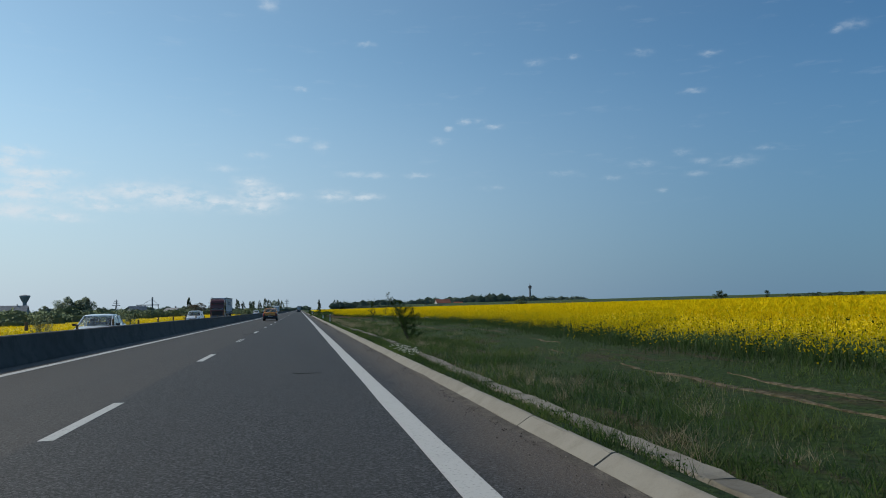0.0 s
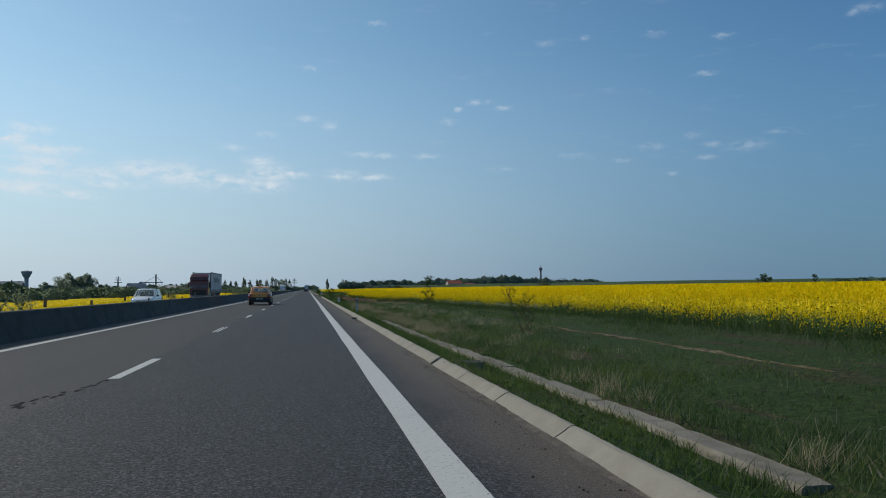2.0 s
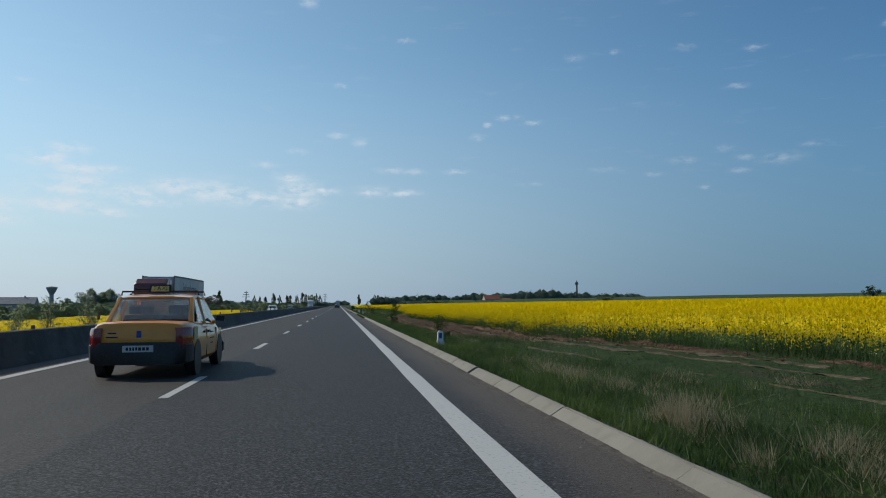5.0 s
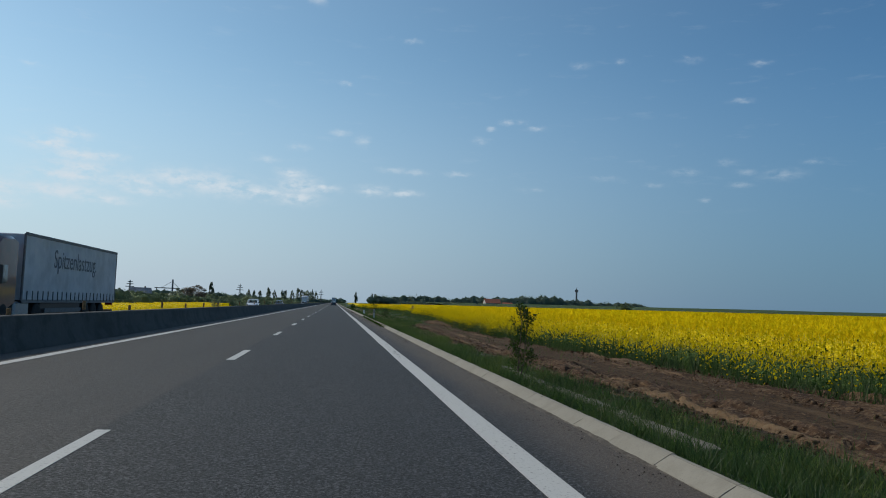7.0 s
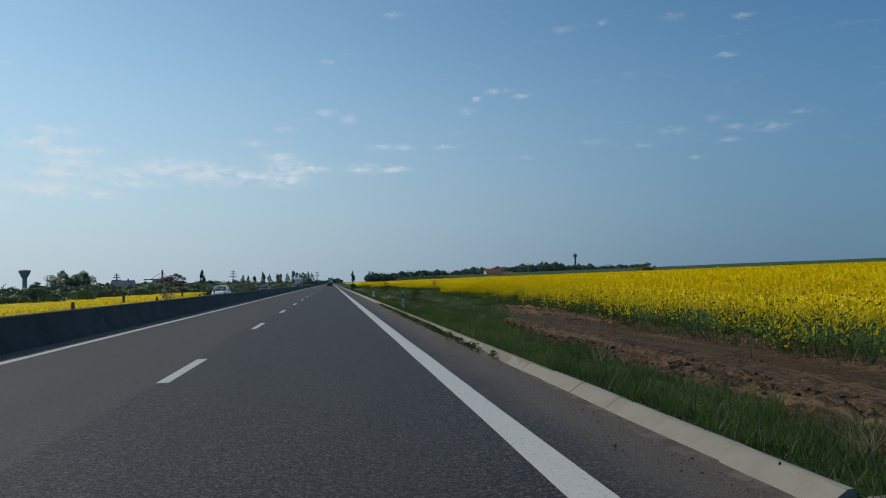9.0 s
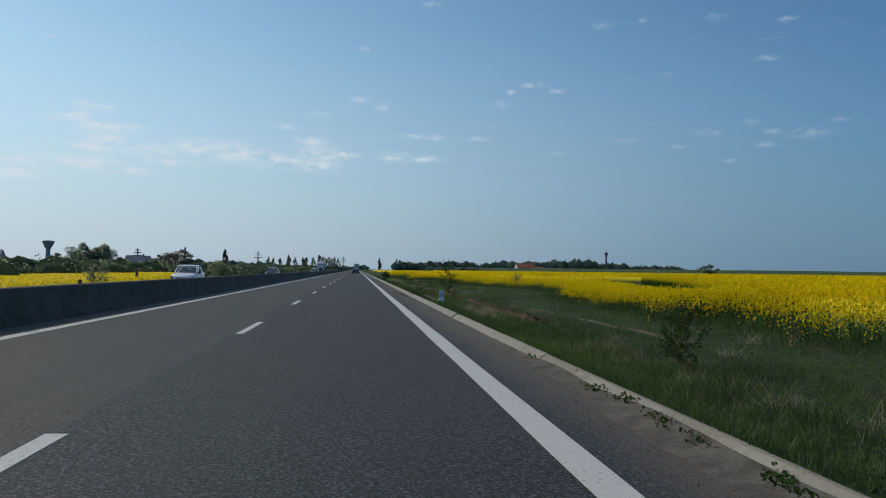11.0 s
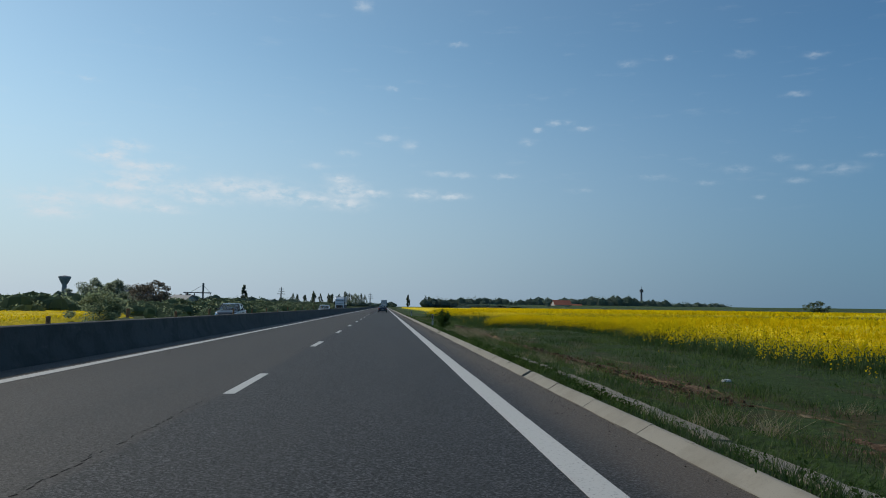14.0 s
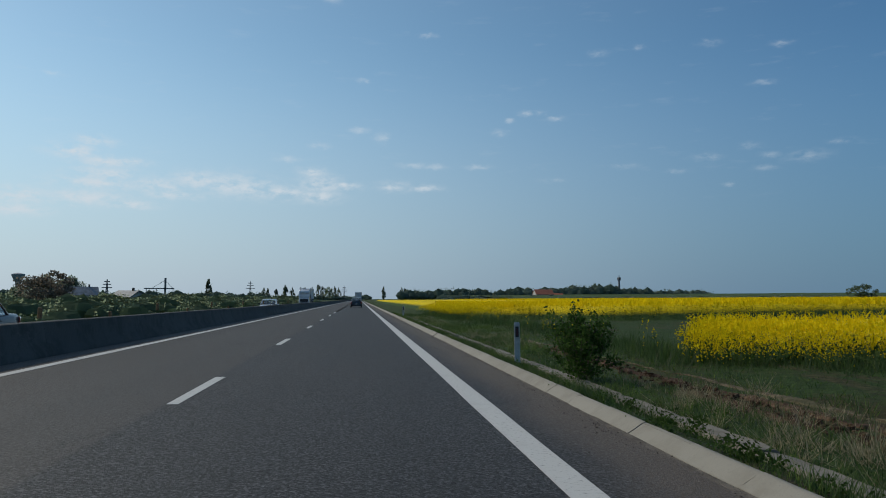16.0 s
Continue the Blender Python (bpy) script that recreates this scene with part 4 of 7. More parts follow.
def in_right_field(x, y):
    """Where the crop to the right of the road grows: behind its uneven edge, with a few open lanes in it."""
    edge = along(FIELD_EDGE, y) - 1.25 + 0.35 * np.sin(y * 0.9) + 0.25 * np.sin(y * 2.3 + 1.0) + 0.2 * np.sin(y * 5.1)
    ok = x > edge
    far_side = np.maximum(302 - 0.9 * (x - 9.0), 296.8 + 0.3 * (x - 20.0))
    near_side = np.minimum(269.8 + 2.0 * (x - 8.9), 278.0)
    ok &= ~((y > near_side) & (y < far_side) & (x < 70))
    lane = 240 - 0.25 * (x - 20)
    ok &= ~((np.abs(y - lane) < 2.2) & (x > 18) & (x < 80))
    lane = 17.5 - 0.35 * (x - 16)
    ok &= ~((np.abs(y - lane) < 1.3) & (x > 14.5) & (x < 26))
    # a wheel lane beside the outer strip
    middle = along(WHEEL_LANE, y)
    ok &= ~((np.abs(x - middle + 0.2 * np.sin(y * 0.45)) < np.where(y < 203, 0.9, 1.8)) & (y > 184) & (y < 240))
    return ok & (y < 640)


def crop_height(x, y):
    """The crop is lower on two poorer patches near the road."""
    def patch(y0, y1):
        return np.clip((y - y0) / 5, 0, 1) * np.clip((y1 - y) / 5, 0, 1) * np.clip((70 - x) / 20, 0, 1)
    outer = np.clip(along(WHEEL_LANE, y) - x, 0, 1)
    return 1.0 - 0.34 * patch(186, 240) * outer - 0.30 * patch(246, 281)


def field_sheet(name, label, xs, ys, inside, top, mat="canopy", rise=None):
    """The closed top of the crop as an uneven sheet."""
    gx, gy = np.meshgrid(xs, ys)
    gz = top + land(gx) + 0.07 * np.sin(gx * 1.9 + 0.7 * gy) * np.sin(gy * 1.3) + 0.05 * np.sin(gx * 0.31) * np.sin(gy * 0.17 + 1)
    if rise is not None:
        gz = land(gx) + (gz - land(gx)) * rise(gx, gy)
    ok = inside(gx, gy)
    v = np.stack([gx, gy, gz], -1).reshape(-1, 3)
    w, h = len(xs), len(ys)
    i = (np.arange(h - 1)[:, None] * w + np.arange(w - 1)).ravel()
    f = np.stack([i, i + 1, i + 1 + w, i + w], 1)
    f = f[ok.ravel()[f].all(1)]
    m = bpy.data.meshes.new(name)
    m.from_pydata(v.tolist(), [], f.tolist())
    m.materials.append(MAT[mat])
    m.polygons.foreach_set("use_smooth", [True] * len(m.polygons))
    return tagged(new(name, m), label, "crop", kind="stuff")


def rape_plants(name, label, x, y, base, tall, rng, spikes=4, leaves=4, knobs=3, size=0.044, hang=0.70):
    """Single plants: a thin stem, green leaves below, and upright flowering spikes of small yellow knobs above."""
    n = len(x)
    base = base + np.where(np.abs(x) > 11.5, land(x), 0.0) * (np.abs(base) < 0.03)
    lean = rng.normal(0, 0.06, (n, 2))
    h = tall * rng.uniform(0.80, 1.14, n)
    foot = np.stack([x, y, base], 1)
    tip = np.stack([x + lean[:, 0], y + lean[:, 1], base + h], 1)
    side = np.stack([np.cos(x * 91), np.sin(x * 91), np.zeros(n)], 1) * 0.0050
    crown = foot + (tip - foot) * 0.8
    stems = np.stack([foot - side, foot + side, crown + side * 0.4, crown - side * 0.4], 1).reshape(-1, 3)
    t = rng.uniform(0.05, 0.70, (n, leaves))
    c = foot[:, None, :] + (tip - foot)[:, None, :] * t[..., None] + rng.normal(0, 0.07, (n, leaves, 3)) * [1, 1, 0.4]
    green = leaf_quads(rng, c.reshape(-1, 3), np.repeat(0.085, n * leaves), 0.1, 0.45)
    # each spike is a short upright column of knobs at the end of a side stem
    out = rng.normal(0, 0.12, (n, spikes, 2))
    drop = rng.uniform(0.0, hang, (n, spikes, 1)) ** 1.45
    end = tip[:, None, :] + np.concatenate([out, -drop * h[:, None, None]], 2)
    f = np.linspace(0.0, 1.0, knobs)[None, None, :, None]
    length = (0.07 + 0.10 * rng.uniform(0, 1, (n, spikes, 1, 1)))
    c = end[:, :, None, :] - np.array([0.0, 0.0, 1.0]) * f * length + rng.normal(0, 0.011, (n, spikes, knobs, 3))
    gold = leaf_quads(rng, c.reshape(-1, 3), np.repeat(size, n * spikes * knobs), 0.0, 0.95)
    crop = thing(name, label, "crop", kind="stuff")
    for part_name, verts, mat in (("stems", np.concatenate([stems, green]), "rape_stem"), ("flowers", gold, "rape_flower")):
        o = new(part_name, fast_mesh(part_name, verts, 4, mat))
        o.parent = crop
        tagged(o, kind="stuff")


def flower_heads(name, label, x, y, z, rng, size):
    """The upper flowering spikes of the crop further in: slim upright kites of any turn."""
    n = len(x)
    size = np.broadcast_to(np.asarray(size, float), (n,)) * rng.uniform(0.7, 1.35, n)
    c = np.stack([x, y, z + land(x)], 1)
    a = rng.uniform(0, np.pi, n)
    tilt = rng.normal(0, 0.5, (n, 2))
    up = np.stack([tilt[:, 0], tilt[:, 1], np.ones(n)], 1) * (size * 1.25)[:, None]
    w = np.stack([np.cos(a), np.sin(a), np.zeros(n)], 1) * (size * 0.50)[:, None]
    quads = np.stack([c - up, c + w + up * 0.15, c + up, c - w + up * 0.15], 1)
    o = new(name, fast_mesh(name, quads.reshape(-1, 3), 4, "rape_flower"))
    return tagged(o, label, "crop", kind="stuff")


def build_right_field():
    rng = np.random.default_rng(11)
    # closed canopy
    xs = np.concatenate([np.arange(9, 20, 0.35), np.arange(20, 34, 0.7), np.arange(34, 80, 2.0), np.arange(80, 200, 6.0), np.arange(200, 441, 30.0)])
    ys = np.concatenate([np.concatenate([np.arange(-40, -10, 1.5), np.arange(-10, 330, 0.8)]), np.arange(330, 645, 4.0)])
    def rise(x, y):
        inner = np.zeros_like(x)
        for k in (0.4, 0.7, 1.0, 1.4):
            inner += (in_right_field(x, y + k) & in_right_field(x, y - k) & (in_right_field(x - k, y) | (x < along(FIELD_EDGE, y) + 1.6)) & in_right_field(x + 0.5 * k, y)) / 4
        slope = np.clip((x - along(FIELD_EDGE, y) + 0.35) / 1.9, -0.1, 1)
        return np.minimum(slope, inner - 0.05) * crop_height(x, y)
    def ground_plan(x, y):
        near = in_right_field(x, y) | in_right_field(x, y + 1.2) | in_right_field(x, y - 1.2) | in_right_field(x + 0.9, y)
        return (x > along(FIELD_EDGE, y) - 0.9) & (near | (x < along(FIELD_EDGE, y) + 0.8))
    field_sheet("rape_canopy", "flowering yellow rape field, closed flower canopy", xs, ys, ground_plan, 0.80, rise=rise)
    # plants along the edges
    y = rng.uniform(-14, 335, 90000)
    x = along(FIELD_EDGE, y) - 1.95 + 4.2 * rng.uniform(0, 1, len(y)) ** 0.85
    ok = in_right_field(x, y)
    x, y = x[ok][:17500], y[ok][:17500]
    rape_plants("rape_plants", "tall flowering rape plants at the field edge", x, y, np.zeros(len(x)) - 0.02, np.clip(0.60 + 0.30 * (x - along(FIELD_EDGE, y) + 1.25), 0.55, 1.06) * crop_height(x, y), rng, 4, 4, 2)
    y = rng.uniform(-14, 335, 105000)
    x = along(FIELD_EDGE, y) - 1.6 + 3.8 * rng.uniform(0, 1, len(y)) ** 0.9
    ok = in_right_field(x, y)
    x, y = x[ok], y[ok]
    tall = np.clip(0.58 + 0.28 * (x - along(FIELD_EDGE, y) + 1.25), 0.5, 1.0) * crop_height(x, y)
    flower_heads("rape_heads", "yellow rape flower spikes along the field edge", x, y, tall * rng.uniform(0.42, 1.05, len(x)) ** 0.8, rng, 0.035)
    # plants along the open lane
    y = rng.uniform(255, 312, 26000)
    x = rng.uniform(9, 40, len(y))
    ok = in_right_field(x, y) & ~(in_right_field(x, y + 2.2) & in_right_field(x, y - 2.2))
    rape_plants("rape_plants", "flowering rape plants beside an open lane", x[ok][:3200], y[ok][:3200], np.zeros(ok.sum())[:3200], (1.06 * crop_height(x[ok], y[ok]))[:3200], rng, 4, 3, 3)
    # stems standing open along the wheel lane
    y = rng.uniform(186, 236, 2800)
    x = along(WHEEL_LANE, y) + np.where(y < 203, 1.0, 1.9) + 1.3 * rng.uniform(0, 1, len(y))
    rape_plants("rape_plants", "flowering rape plants beside the wheel lane", x, y, np.zeros(len(x)), np.full(len(x), 1.02), rng, 3, 9, 3, hang=0.3)
    y = rng.uniform(183, 206.5, 3300)
    x = along(FIELD_EDGE, y) - 1.25 + rng.uniform(0, 1, len(y)) * (16.45 - along(FIELD_EDGE, y))
    ok = in_right_field(x, y)
    x, y = x[ok], y[ok]
    rape_plants("rape_plants", "low flowering rape plants on the outer strip", x, y, np.zeros(len(x)), 0.98 * crop_height(x, y), rng, 4, 3, 4)
    y = rng.uniform(255, 276, 2700)
    x = along(FIELD_EDGE, y) - 1.0 + 7.0 * rng.uniform(0, 1, len(y))
    ok = in_right_field(x, y)
    x, y = x[ok], y[ok]
    rape_plants("rape_plants", "low flowering rape plants at a field corner", x, y, np.zeros(len(x)), 1.0 * crop_height(x, y), rng, 5, 3, 4)
    # strays in the grass
    y = rng.uniform(0, 320, 260)
    x = along(FIELD_EDGE, y) - 0.8 - np.abs(rng.normal(0, 0.9, len(y)))
    ok = (y < 82) | (y > 172)
    x, y = x[ok], y[ok]
    rape_plants("stray_rape_plants", "single rape plants standing in the grass", x, y, ground_height(x, y), rng.uniform(0.5, 0.95, len(y)), rng, 3, 4, 4)
    # heads further in
    y = rng.uniform(-20, 345, 300000)
    x = along(FIELD_EDGE, y) + 1.2 + 44.0 * rng.uniform(0, 1, len(y)) ** 2.1
    ok = in_right_field(x, y) & in_right_field(x - 0.4, y)
    x, y = x[ok][:128000], y[ok][:128000]
    deep = x - along(FIELD_EDGE, y)
    top = (0.88 + rng.normal(0, 0.075, len(x)) + 0.05 * soft_noise(x, y, 1.5, 180)) * crop_height(x, y)
    near = deep < 6.0
    flower_heads("rape_heads", "yellow rape flower spikes over the near field", x[near], y[near], top[near], rng, 0.047 + 0.0030 * deep[near])
    flower_heads("rape_heads", "yellow rape flower spikes over the open field", x[~near], y[~near], top[~near], rng, 0.052 + 0.0030 * deep[~near])
    y = rng.uniform(-20, 600, 42000)
    x = 45 + 230 * rng.uniform(0, 1, len(y)) ** 1.5
    ok = in_right_field(x, y)
    flower_heads("rape_heads", "yellow rape flower spikes over the far field", x[ok], y[ok], 0.88 + rng.normal(0, 0.07, ok.sum()), rng, np.full(ok.sum(), 0.20))
    # a low green crop behind the rape
    field_sheet("far_crop", "low green crop behind the rape field", np.linspace(-900, 3000, 40), np.linspace(660, 1400, 12), lambda a, b: a > 60 + 0 * b, 1.0, "far_crop", rise=lambda a, b: 0.9 + 0.008 * (b - 660))


def build_left_field():
    rng = np.random.default_rng(12)
    far_edge = [(-60, -27.5), (100, -28), (170, -29), (215, -31), (300, -33)]
    def inside(x, y):
        edge = np.where(y < 238, -15.5, -15.5 - (y - 238) * 0.135)
        return (x < edge - 0.2 * np.sin(y * 0.3)) & (x > along(far_edge, y) + 0.4 * np.sin(y * 0.21)) & (y < 300)
    def rise(x, y):
        return 0.25 + 0.75 * sum(inside(x + k, y) for k in (0.3, 0.6, 1.0, 1.5)) / 4
    field_sheet("rape_canopy", "flowering yellow rape field beyond the oncoming carriageway", np.arange(-34, -14.8, 0.45), np.arange(-30, 315, 1.2), inside, 0.84, "left_canopy", rise=rise)
    y = rng.uniform(0, 305, 34000)
    x = rng.uniform(-34, -15.4, len(y))
    ok = inside(x, y)
    flower_heads("rape_heads", "yellow rape flower spikes beyond the oncoming carriageway", x[ok], y[ok], 0.83 + rng.normal(0, 0.03, ok.sum()), rng, 0.075)


def soil_amount(x, y):
    """How bare the ground is: 1 where no grass grows."""
    ragged = 0.30 * soft_noise(x, y * 0.3, 0.8, 151) + 0.2 * soft_noise(x, y, 0.35, 152)
    inside = np.minimum(x - along(SOIL_NEAR, y), along(SOIL_FAR, y) - x) + ragged
    full = np.where((y > 76) & (y < 176), np.clip(inside * 4.0, 0, 0.97), 0.0)
    late = np.minimum(x - along(LATE_NEAR, y), along(LATE_FAR, y) - x) + ragged
    late = np.where((y > 184) & (y < 278), np.clip(late * 4.0, 0, 0.9), 0.0)
    rut = np.zeros_like(x)
    for line in (TRACK_A, TRACK_B, TRACK_C, TRACK_D, TRACK_E):
        near = (y > line[0][0]) & (y < line[-1][0])
        d = np.abs(x - along(line, y))
        rut = np.maximum(rut, np.where(near, np.where(d < 0.14, 0.85, np.where(d < 0.5, 0.45, 0.0)), 0.0))
    return np.maximum(np.maximum(full, late), rut)


def blades(name, label, x, y, tall, rng, mat, width=0.016, lean=0.35, category="grass", slim=False):
    n = len(x)
    z = ground_height(x, y)
    foot = np.stack([x, y, z - 0.01], 1)
    a = rng.uniform(0, 2 * np.pi, n)
    side = np.stack([np.cos(a), np.sin(a), np.zeros(n)], 1) * (width * rng.uniform(0.7, 1.4, n))[:, None]
    bend = np.stack([rng.normal(0, lean, n), rng.normal(0, lean, n), np.ones(n)], 1) * tall[:, None]
    mid = foot + bend * [0.32, 0.32, 0.62]
    tip = foot + bend
    if slim:
        verts = np.stack([foot - side * 0.6, foot + side * 0.6, tip], 1).reshape(-1, 3)
        return tagged(new(name, fast_mesh(name, verts, 3, mat)), label, category, kind="stuff")
    verts = np.stack([foot - side * 0.6, foot + side * 0.6, mid + side * 0.5, tip, mid - side * 0.5], 1).reshape(-1, 3)
    o = new(name, fast_mesh(name, verts, 5, mat))
    return tagged(o, label, category, kind="stuff")


def clumped(rng, n, x0, x1, y0, y1, per=9, spread=0.10):
    """Plant feet in tufts."""
    k = n // per
    cx, cy = rng.uniform(x0, x1, k), rng.uniform(y0, y1, k)
    return (np.repeat(cx, per) + rng.normal(0, spread, k * per), np.repeat(cy, per) + rng.normal(0, spread, k * per))


def build_grass():
    rng = np.random.default_rng(21)

    def patch(x, y, size, seed):
        return np.clip(0.5 + 0.8 * soft_noise(x, y, size, seed), 0, 1)

    def two_tone(label, x, y, tall, width, lean, seed):
        """Lighter and darker swards by patches."""
        dark = patch(x, y * 0.5, 1.6, seed) + rng.normal(0, 0.22, len(x)) > 0.5
        for pick, mat, word in ((dark, "grass_dark", "dark green "), (~dark, "grass", "light green ")):
            blades("grass", word + label, x[pick], y[pick], tall[pick], rng, mat, width, lean, "grass", True)

    # close growth between kerb and drain
    x, y = clumped(rng, 230000, 4.99, 6.15, -3, 324, 10, 0.05)
    ok = (x > 4.992) & (x < along(SLAB_LINE, y) - 0.12) & (rng.uniform(0, 1, len(x)) < 0.35 + 0.9 * patch(x, y, 1.1, 160))
    x, y = x[ok], y[ok]
    two_tone("grass in the strip behind the kerb", x, y, rng.uniform(0.05, 0.15, len(x)) * (0.55 + 1.1 * patch(x, y, 0.9, 161)), 0.008, 0.42, 162)
    # grass where the drain lies buried
    x, y = clumped(rng, 80000, 5.1, 6.7, 78, 188, 10, 0.07)
    ok = rng.uniform(0, 1, len(x)) > soil_amount(x, y)
    x, y = x[ok], y[ok]
    two_tone("roadside grass over the buried drain", x, y, rng.uniform(0.06, 0.22, len(x)) * (0.5 + 0.9 * patch(x, y, 0.9, 163)), 0.009, 0.45, 164)
    # tufts over the edges of the drain slabs
    x, y = clumped(rng, 60000, -0.32, 0.32, -3, 324, 12, 0.045)
    ok = (np.abs(x) > 0.10 + 0.05 * soft_noise(x * 0, y, 0.7, 164)) | (soft_noise(x * 0, y, 2.2, 165) > 0.75)
    ok &= (rng.uniform(0, 1, len(x)) < 0.35) | (y < 196) | (y > 213)
    x, y = x[ok] + along(SLAB_LINE, y[ok]), y[ok]
    two_tone("grass hanging over the drain slabs", x, y, rng.uniform(0.05, 0.19, len(x)), 0.008, 0.6, 166)
    # the verge: trodden short growth along the farm track, taller tufts beside it
    x, y = clumped(rng, 430000, 6.0, 16.5, -5, 326, 14, 0.13)
    ok = (rng.uniform(0, 1, len(x)) > soil_amount(x, y)) & (x < along(FIELD_EDGE, y) - 0.2) & (x > along(SLAB_LINE, y) + 0.16)
    ok &= rng.uniform(0, 1, len(x)) < 0.14 + 1.05 * patch(x, y * 0.3, 1.2, 167)
    x, y = x[ok], y[ok]
    tall = rng.uniform(0.03, 0.12, len(x)) * (0.45 + 1.3 * patch(x, y * 0.35, 1.4, 168) ** 1.5 + 0.5 * patch(x, y, 0.45, 169))
    tall = np.where(x < 7.4, tall * 1.35, tall)
    two_tone("uneven verge grass", x, y, tall, 0.012, 0.5, 170)
    # thicker growth on the strip beside the drain
    x, y = clumped(rng, 200000, 5.9, 8.6, -4, 300, 12, 0.09)
    ok = (rng.uniform(0, 1, len(x)) > soil_amount(x, y)) & (x > along(SLAB_LINE, y) + 0.15) & (rng.uniform(0, 1, len(x)) < 0.25 + 1.1 * patch(x, y * 0.5, 1.0, 171))
    x, y = x[ok], y[ok]
    two_tone("dense grass beside the drain slabs", x, y, rng.uniform(0.06, 0.20, len(x)) * (0.5 + 0.95 * patch(x, y, 0.8, 172)), 0.008, 0.42, 173)
    # taller weeds at the foot of the crop
    y = rng.uniform(-4, 326, 90000)
    x = along(FIELD_EDGE, y) - 0.55 - np.abs(rng.normal(0, 0.75, len(y)))
    ok = (rng.uniform(0, 1, len(x)) > soil_amount(x, y)) | (x > along(FIELD_EDGE, y) - 1.35)
    x, y = x[ok], y[ok]
    blades("weeds", "taller dark green weeds along the crop", x, y, rng.uniform(0.10, 0.40, len(y)) * (0.5 + patch(x, y, 0.9, 174)), rng, "grass_dark", 0.014, 0.35, "weeds", True)
    # pale dead tufts, thickest close to the drain and in loose patches further out
    k = 1700
    cy = rng.uniform(-3, 320, k)
    cx = along(SLAB_LINE, cy) + 0.22 + np.abs(rng.normal(0, 0.75, k)) + rng.choice([0, 1], k, p=[0.78, 0.22]) * rng.uniform(0.5, 3.5, k)
    much = patch(cx * 0, cy, 4.5, 175) * (0.35 + 0.65 * ((cy > 40) & (cy < 88) | (cy > 252) & (cy < 268) | (cy > 186) & (cy < 194)))
    ok = (soil_amount(cx, cy) < 0.5) & (rng.uniform(0, 1, k) < 1.3 * much)
    cx, cy = cx[ok], cy[ok]
    per = 46
    x = np.repeat(cx, per) + rng.normal(0, 0.10, len(cx) * per)
    y = np.repeat(cy, per) + rng.normal(0, 0.13, len(cy) * per)
    high = np.repeat(rng.uniform(0.10, 0.30, len(cx)), per)
    blades("dry_grass", "pale dead grass tufts from last year", x, y, high * rng.uniform(0.5, 1.3, len(x)), rng, "dry_grass", 0.0062, 0.75, "grass", True)
    # thin pale stalks standing in the green
    k = 450
    cy = np.where(rng.uniform(0, 1, k) < 0.6, rng.uniform(-3, 92, k), rng.uniform(92, 300, k))
    cx = along(SLAB_LINE, cy) + 0.15 + 3.2 * rng.uniform(0, 1, k) ** 1.5
    per = 11
    x = np.repeat(cx, per) + rng.normal(0, 0.13, k * per)
    y = np.repeat(cy, per) + rng.normal(0, 0.22, k * per)
    ok = (rng.uniform(0, 1, len(x)) > soil_amount(x, y))
    x, y = x[ok], y[ok]
    blades("dry_grass", "thin pale dead stalks among green grass", x, y, rng.uniform(0.08, 0.30, len(x)), rng, "dry_grass", 0.0035, 0.28, "grass", True)
    # high stalks and thick dead grass in single stands
    xs, ys, hs = [], [], []
    for a, b, sx, sy, h, c in ((6.3, 6.2, 0.4, 1.6, 0.34, 500), (7.0, 19.0, 0.3, 0.9, 0.3, 500), (6.5, 34.0, 0.25, 0.8, 0.3, 400), (6.45, 48.4, 0.2, 0.7, 0.36, 900), (6.9, 55.0, 0.5, 1.8, 0.30, 900), (7.3, 60.5, 0.6, 1.8, 0.32, 900),
                               (8.4, 63.0, 0.6, 2.0, 0.30, 700), (6.2, 72.6, 0.35, 1.3, 0.62, 1300), (6.5, 78.5, 0.4, 1.6, 0.36, 1000), (6.25, 81.3, 0.15, 0.5, 0.42, 900), (6.7, 86.0, 0.3, 0.8, 0.30, 700), (8.2, 76.0, 0.5, 0.8, 0.26, 400),
                               (6.3, 188.6, 0.25, 1.0, 0.45, 900), (6.4, 253.2, 0.3, 1.1, 0.40, 1300), (7.0, 260.3, 0.35, 0.8, 0.38, 900), (6.9, 264.5, 0.3, 0.6, 0.3, 500)):
        tufts = c // 45
        tx, ty, th = a + rng.normal(0, sx, tufts), b + rng.normal(0, sy, tufts), h * rng.uniform(0.5, 1.0, tufts)
        xs.append(np.repeat(tx, 45) + rng.normal(0, 0.06, tufts * 45)), ys.append(np.repeat(ty, 45) + rng.normal(0, 0.08, tufts * 45)), hs.append(np.repeat(th, 45) * rng.uniform(0.45, 1.15, tufts * 45))
    blades("dry_grass", "dense pale dead grass and high stalks on the verge", np.concatenate(xs), np.concatenate(ys), np.concatenate(hs), rng, "dry_grass", 0.0055, 0.40, "grass", True)
    # broad-leaved weeds: low rosettes through the strip, thick at a few places by the kerb
    c = []
    k = 3000
    y = rng.uniform(-3, 320, k)
    x = np.where(rng.uniform(0, 1, k) < 0.45, rng.uniform(5.0, 5.6, k), along(SLAB_LINE, y) + 0.3 + np.abs(rng.normal(0, 1.6, k)))
    ok = (rng.uniform(0, 1, k) > soil_amount(x, y)) & (patch(x, y, 2.0, 176) > 0.35)
    x, y = x[ok], y[ok]
    per = 16
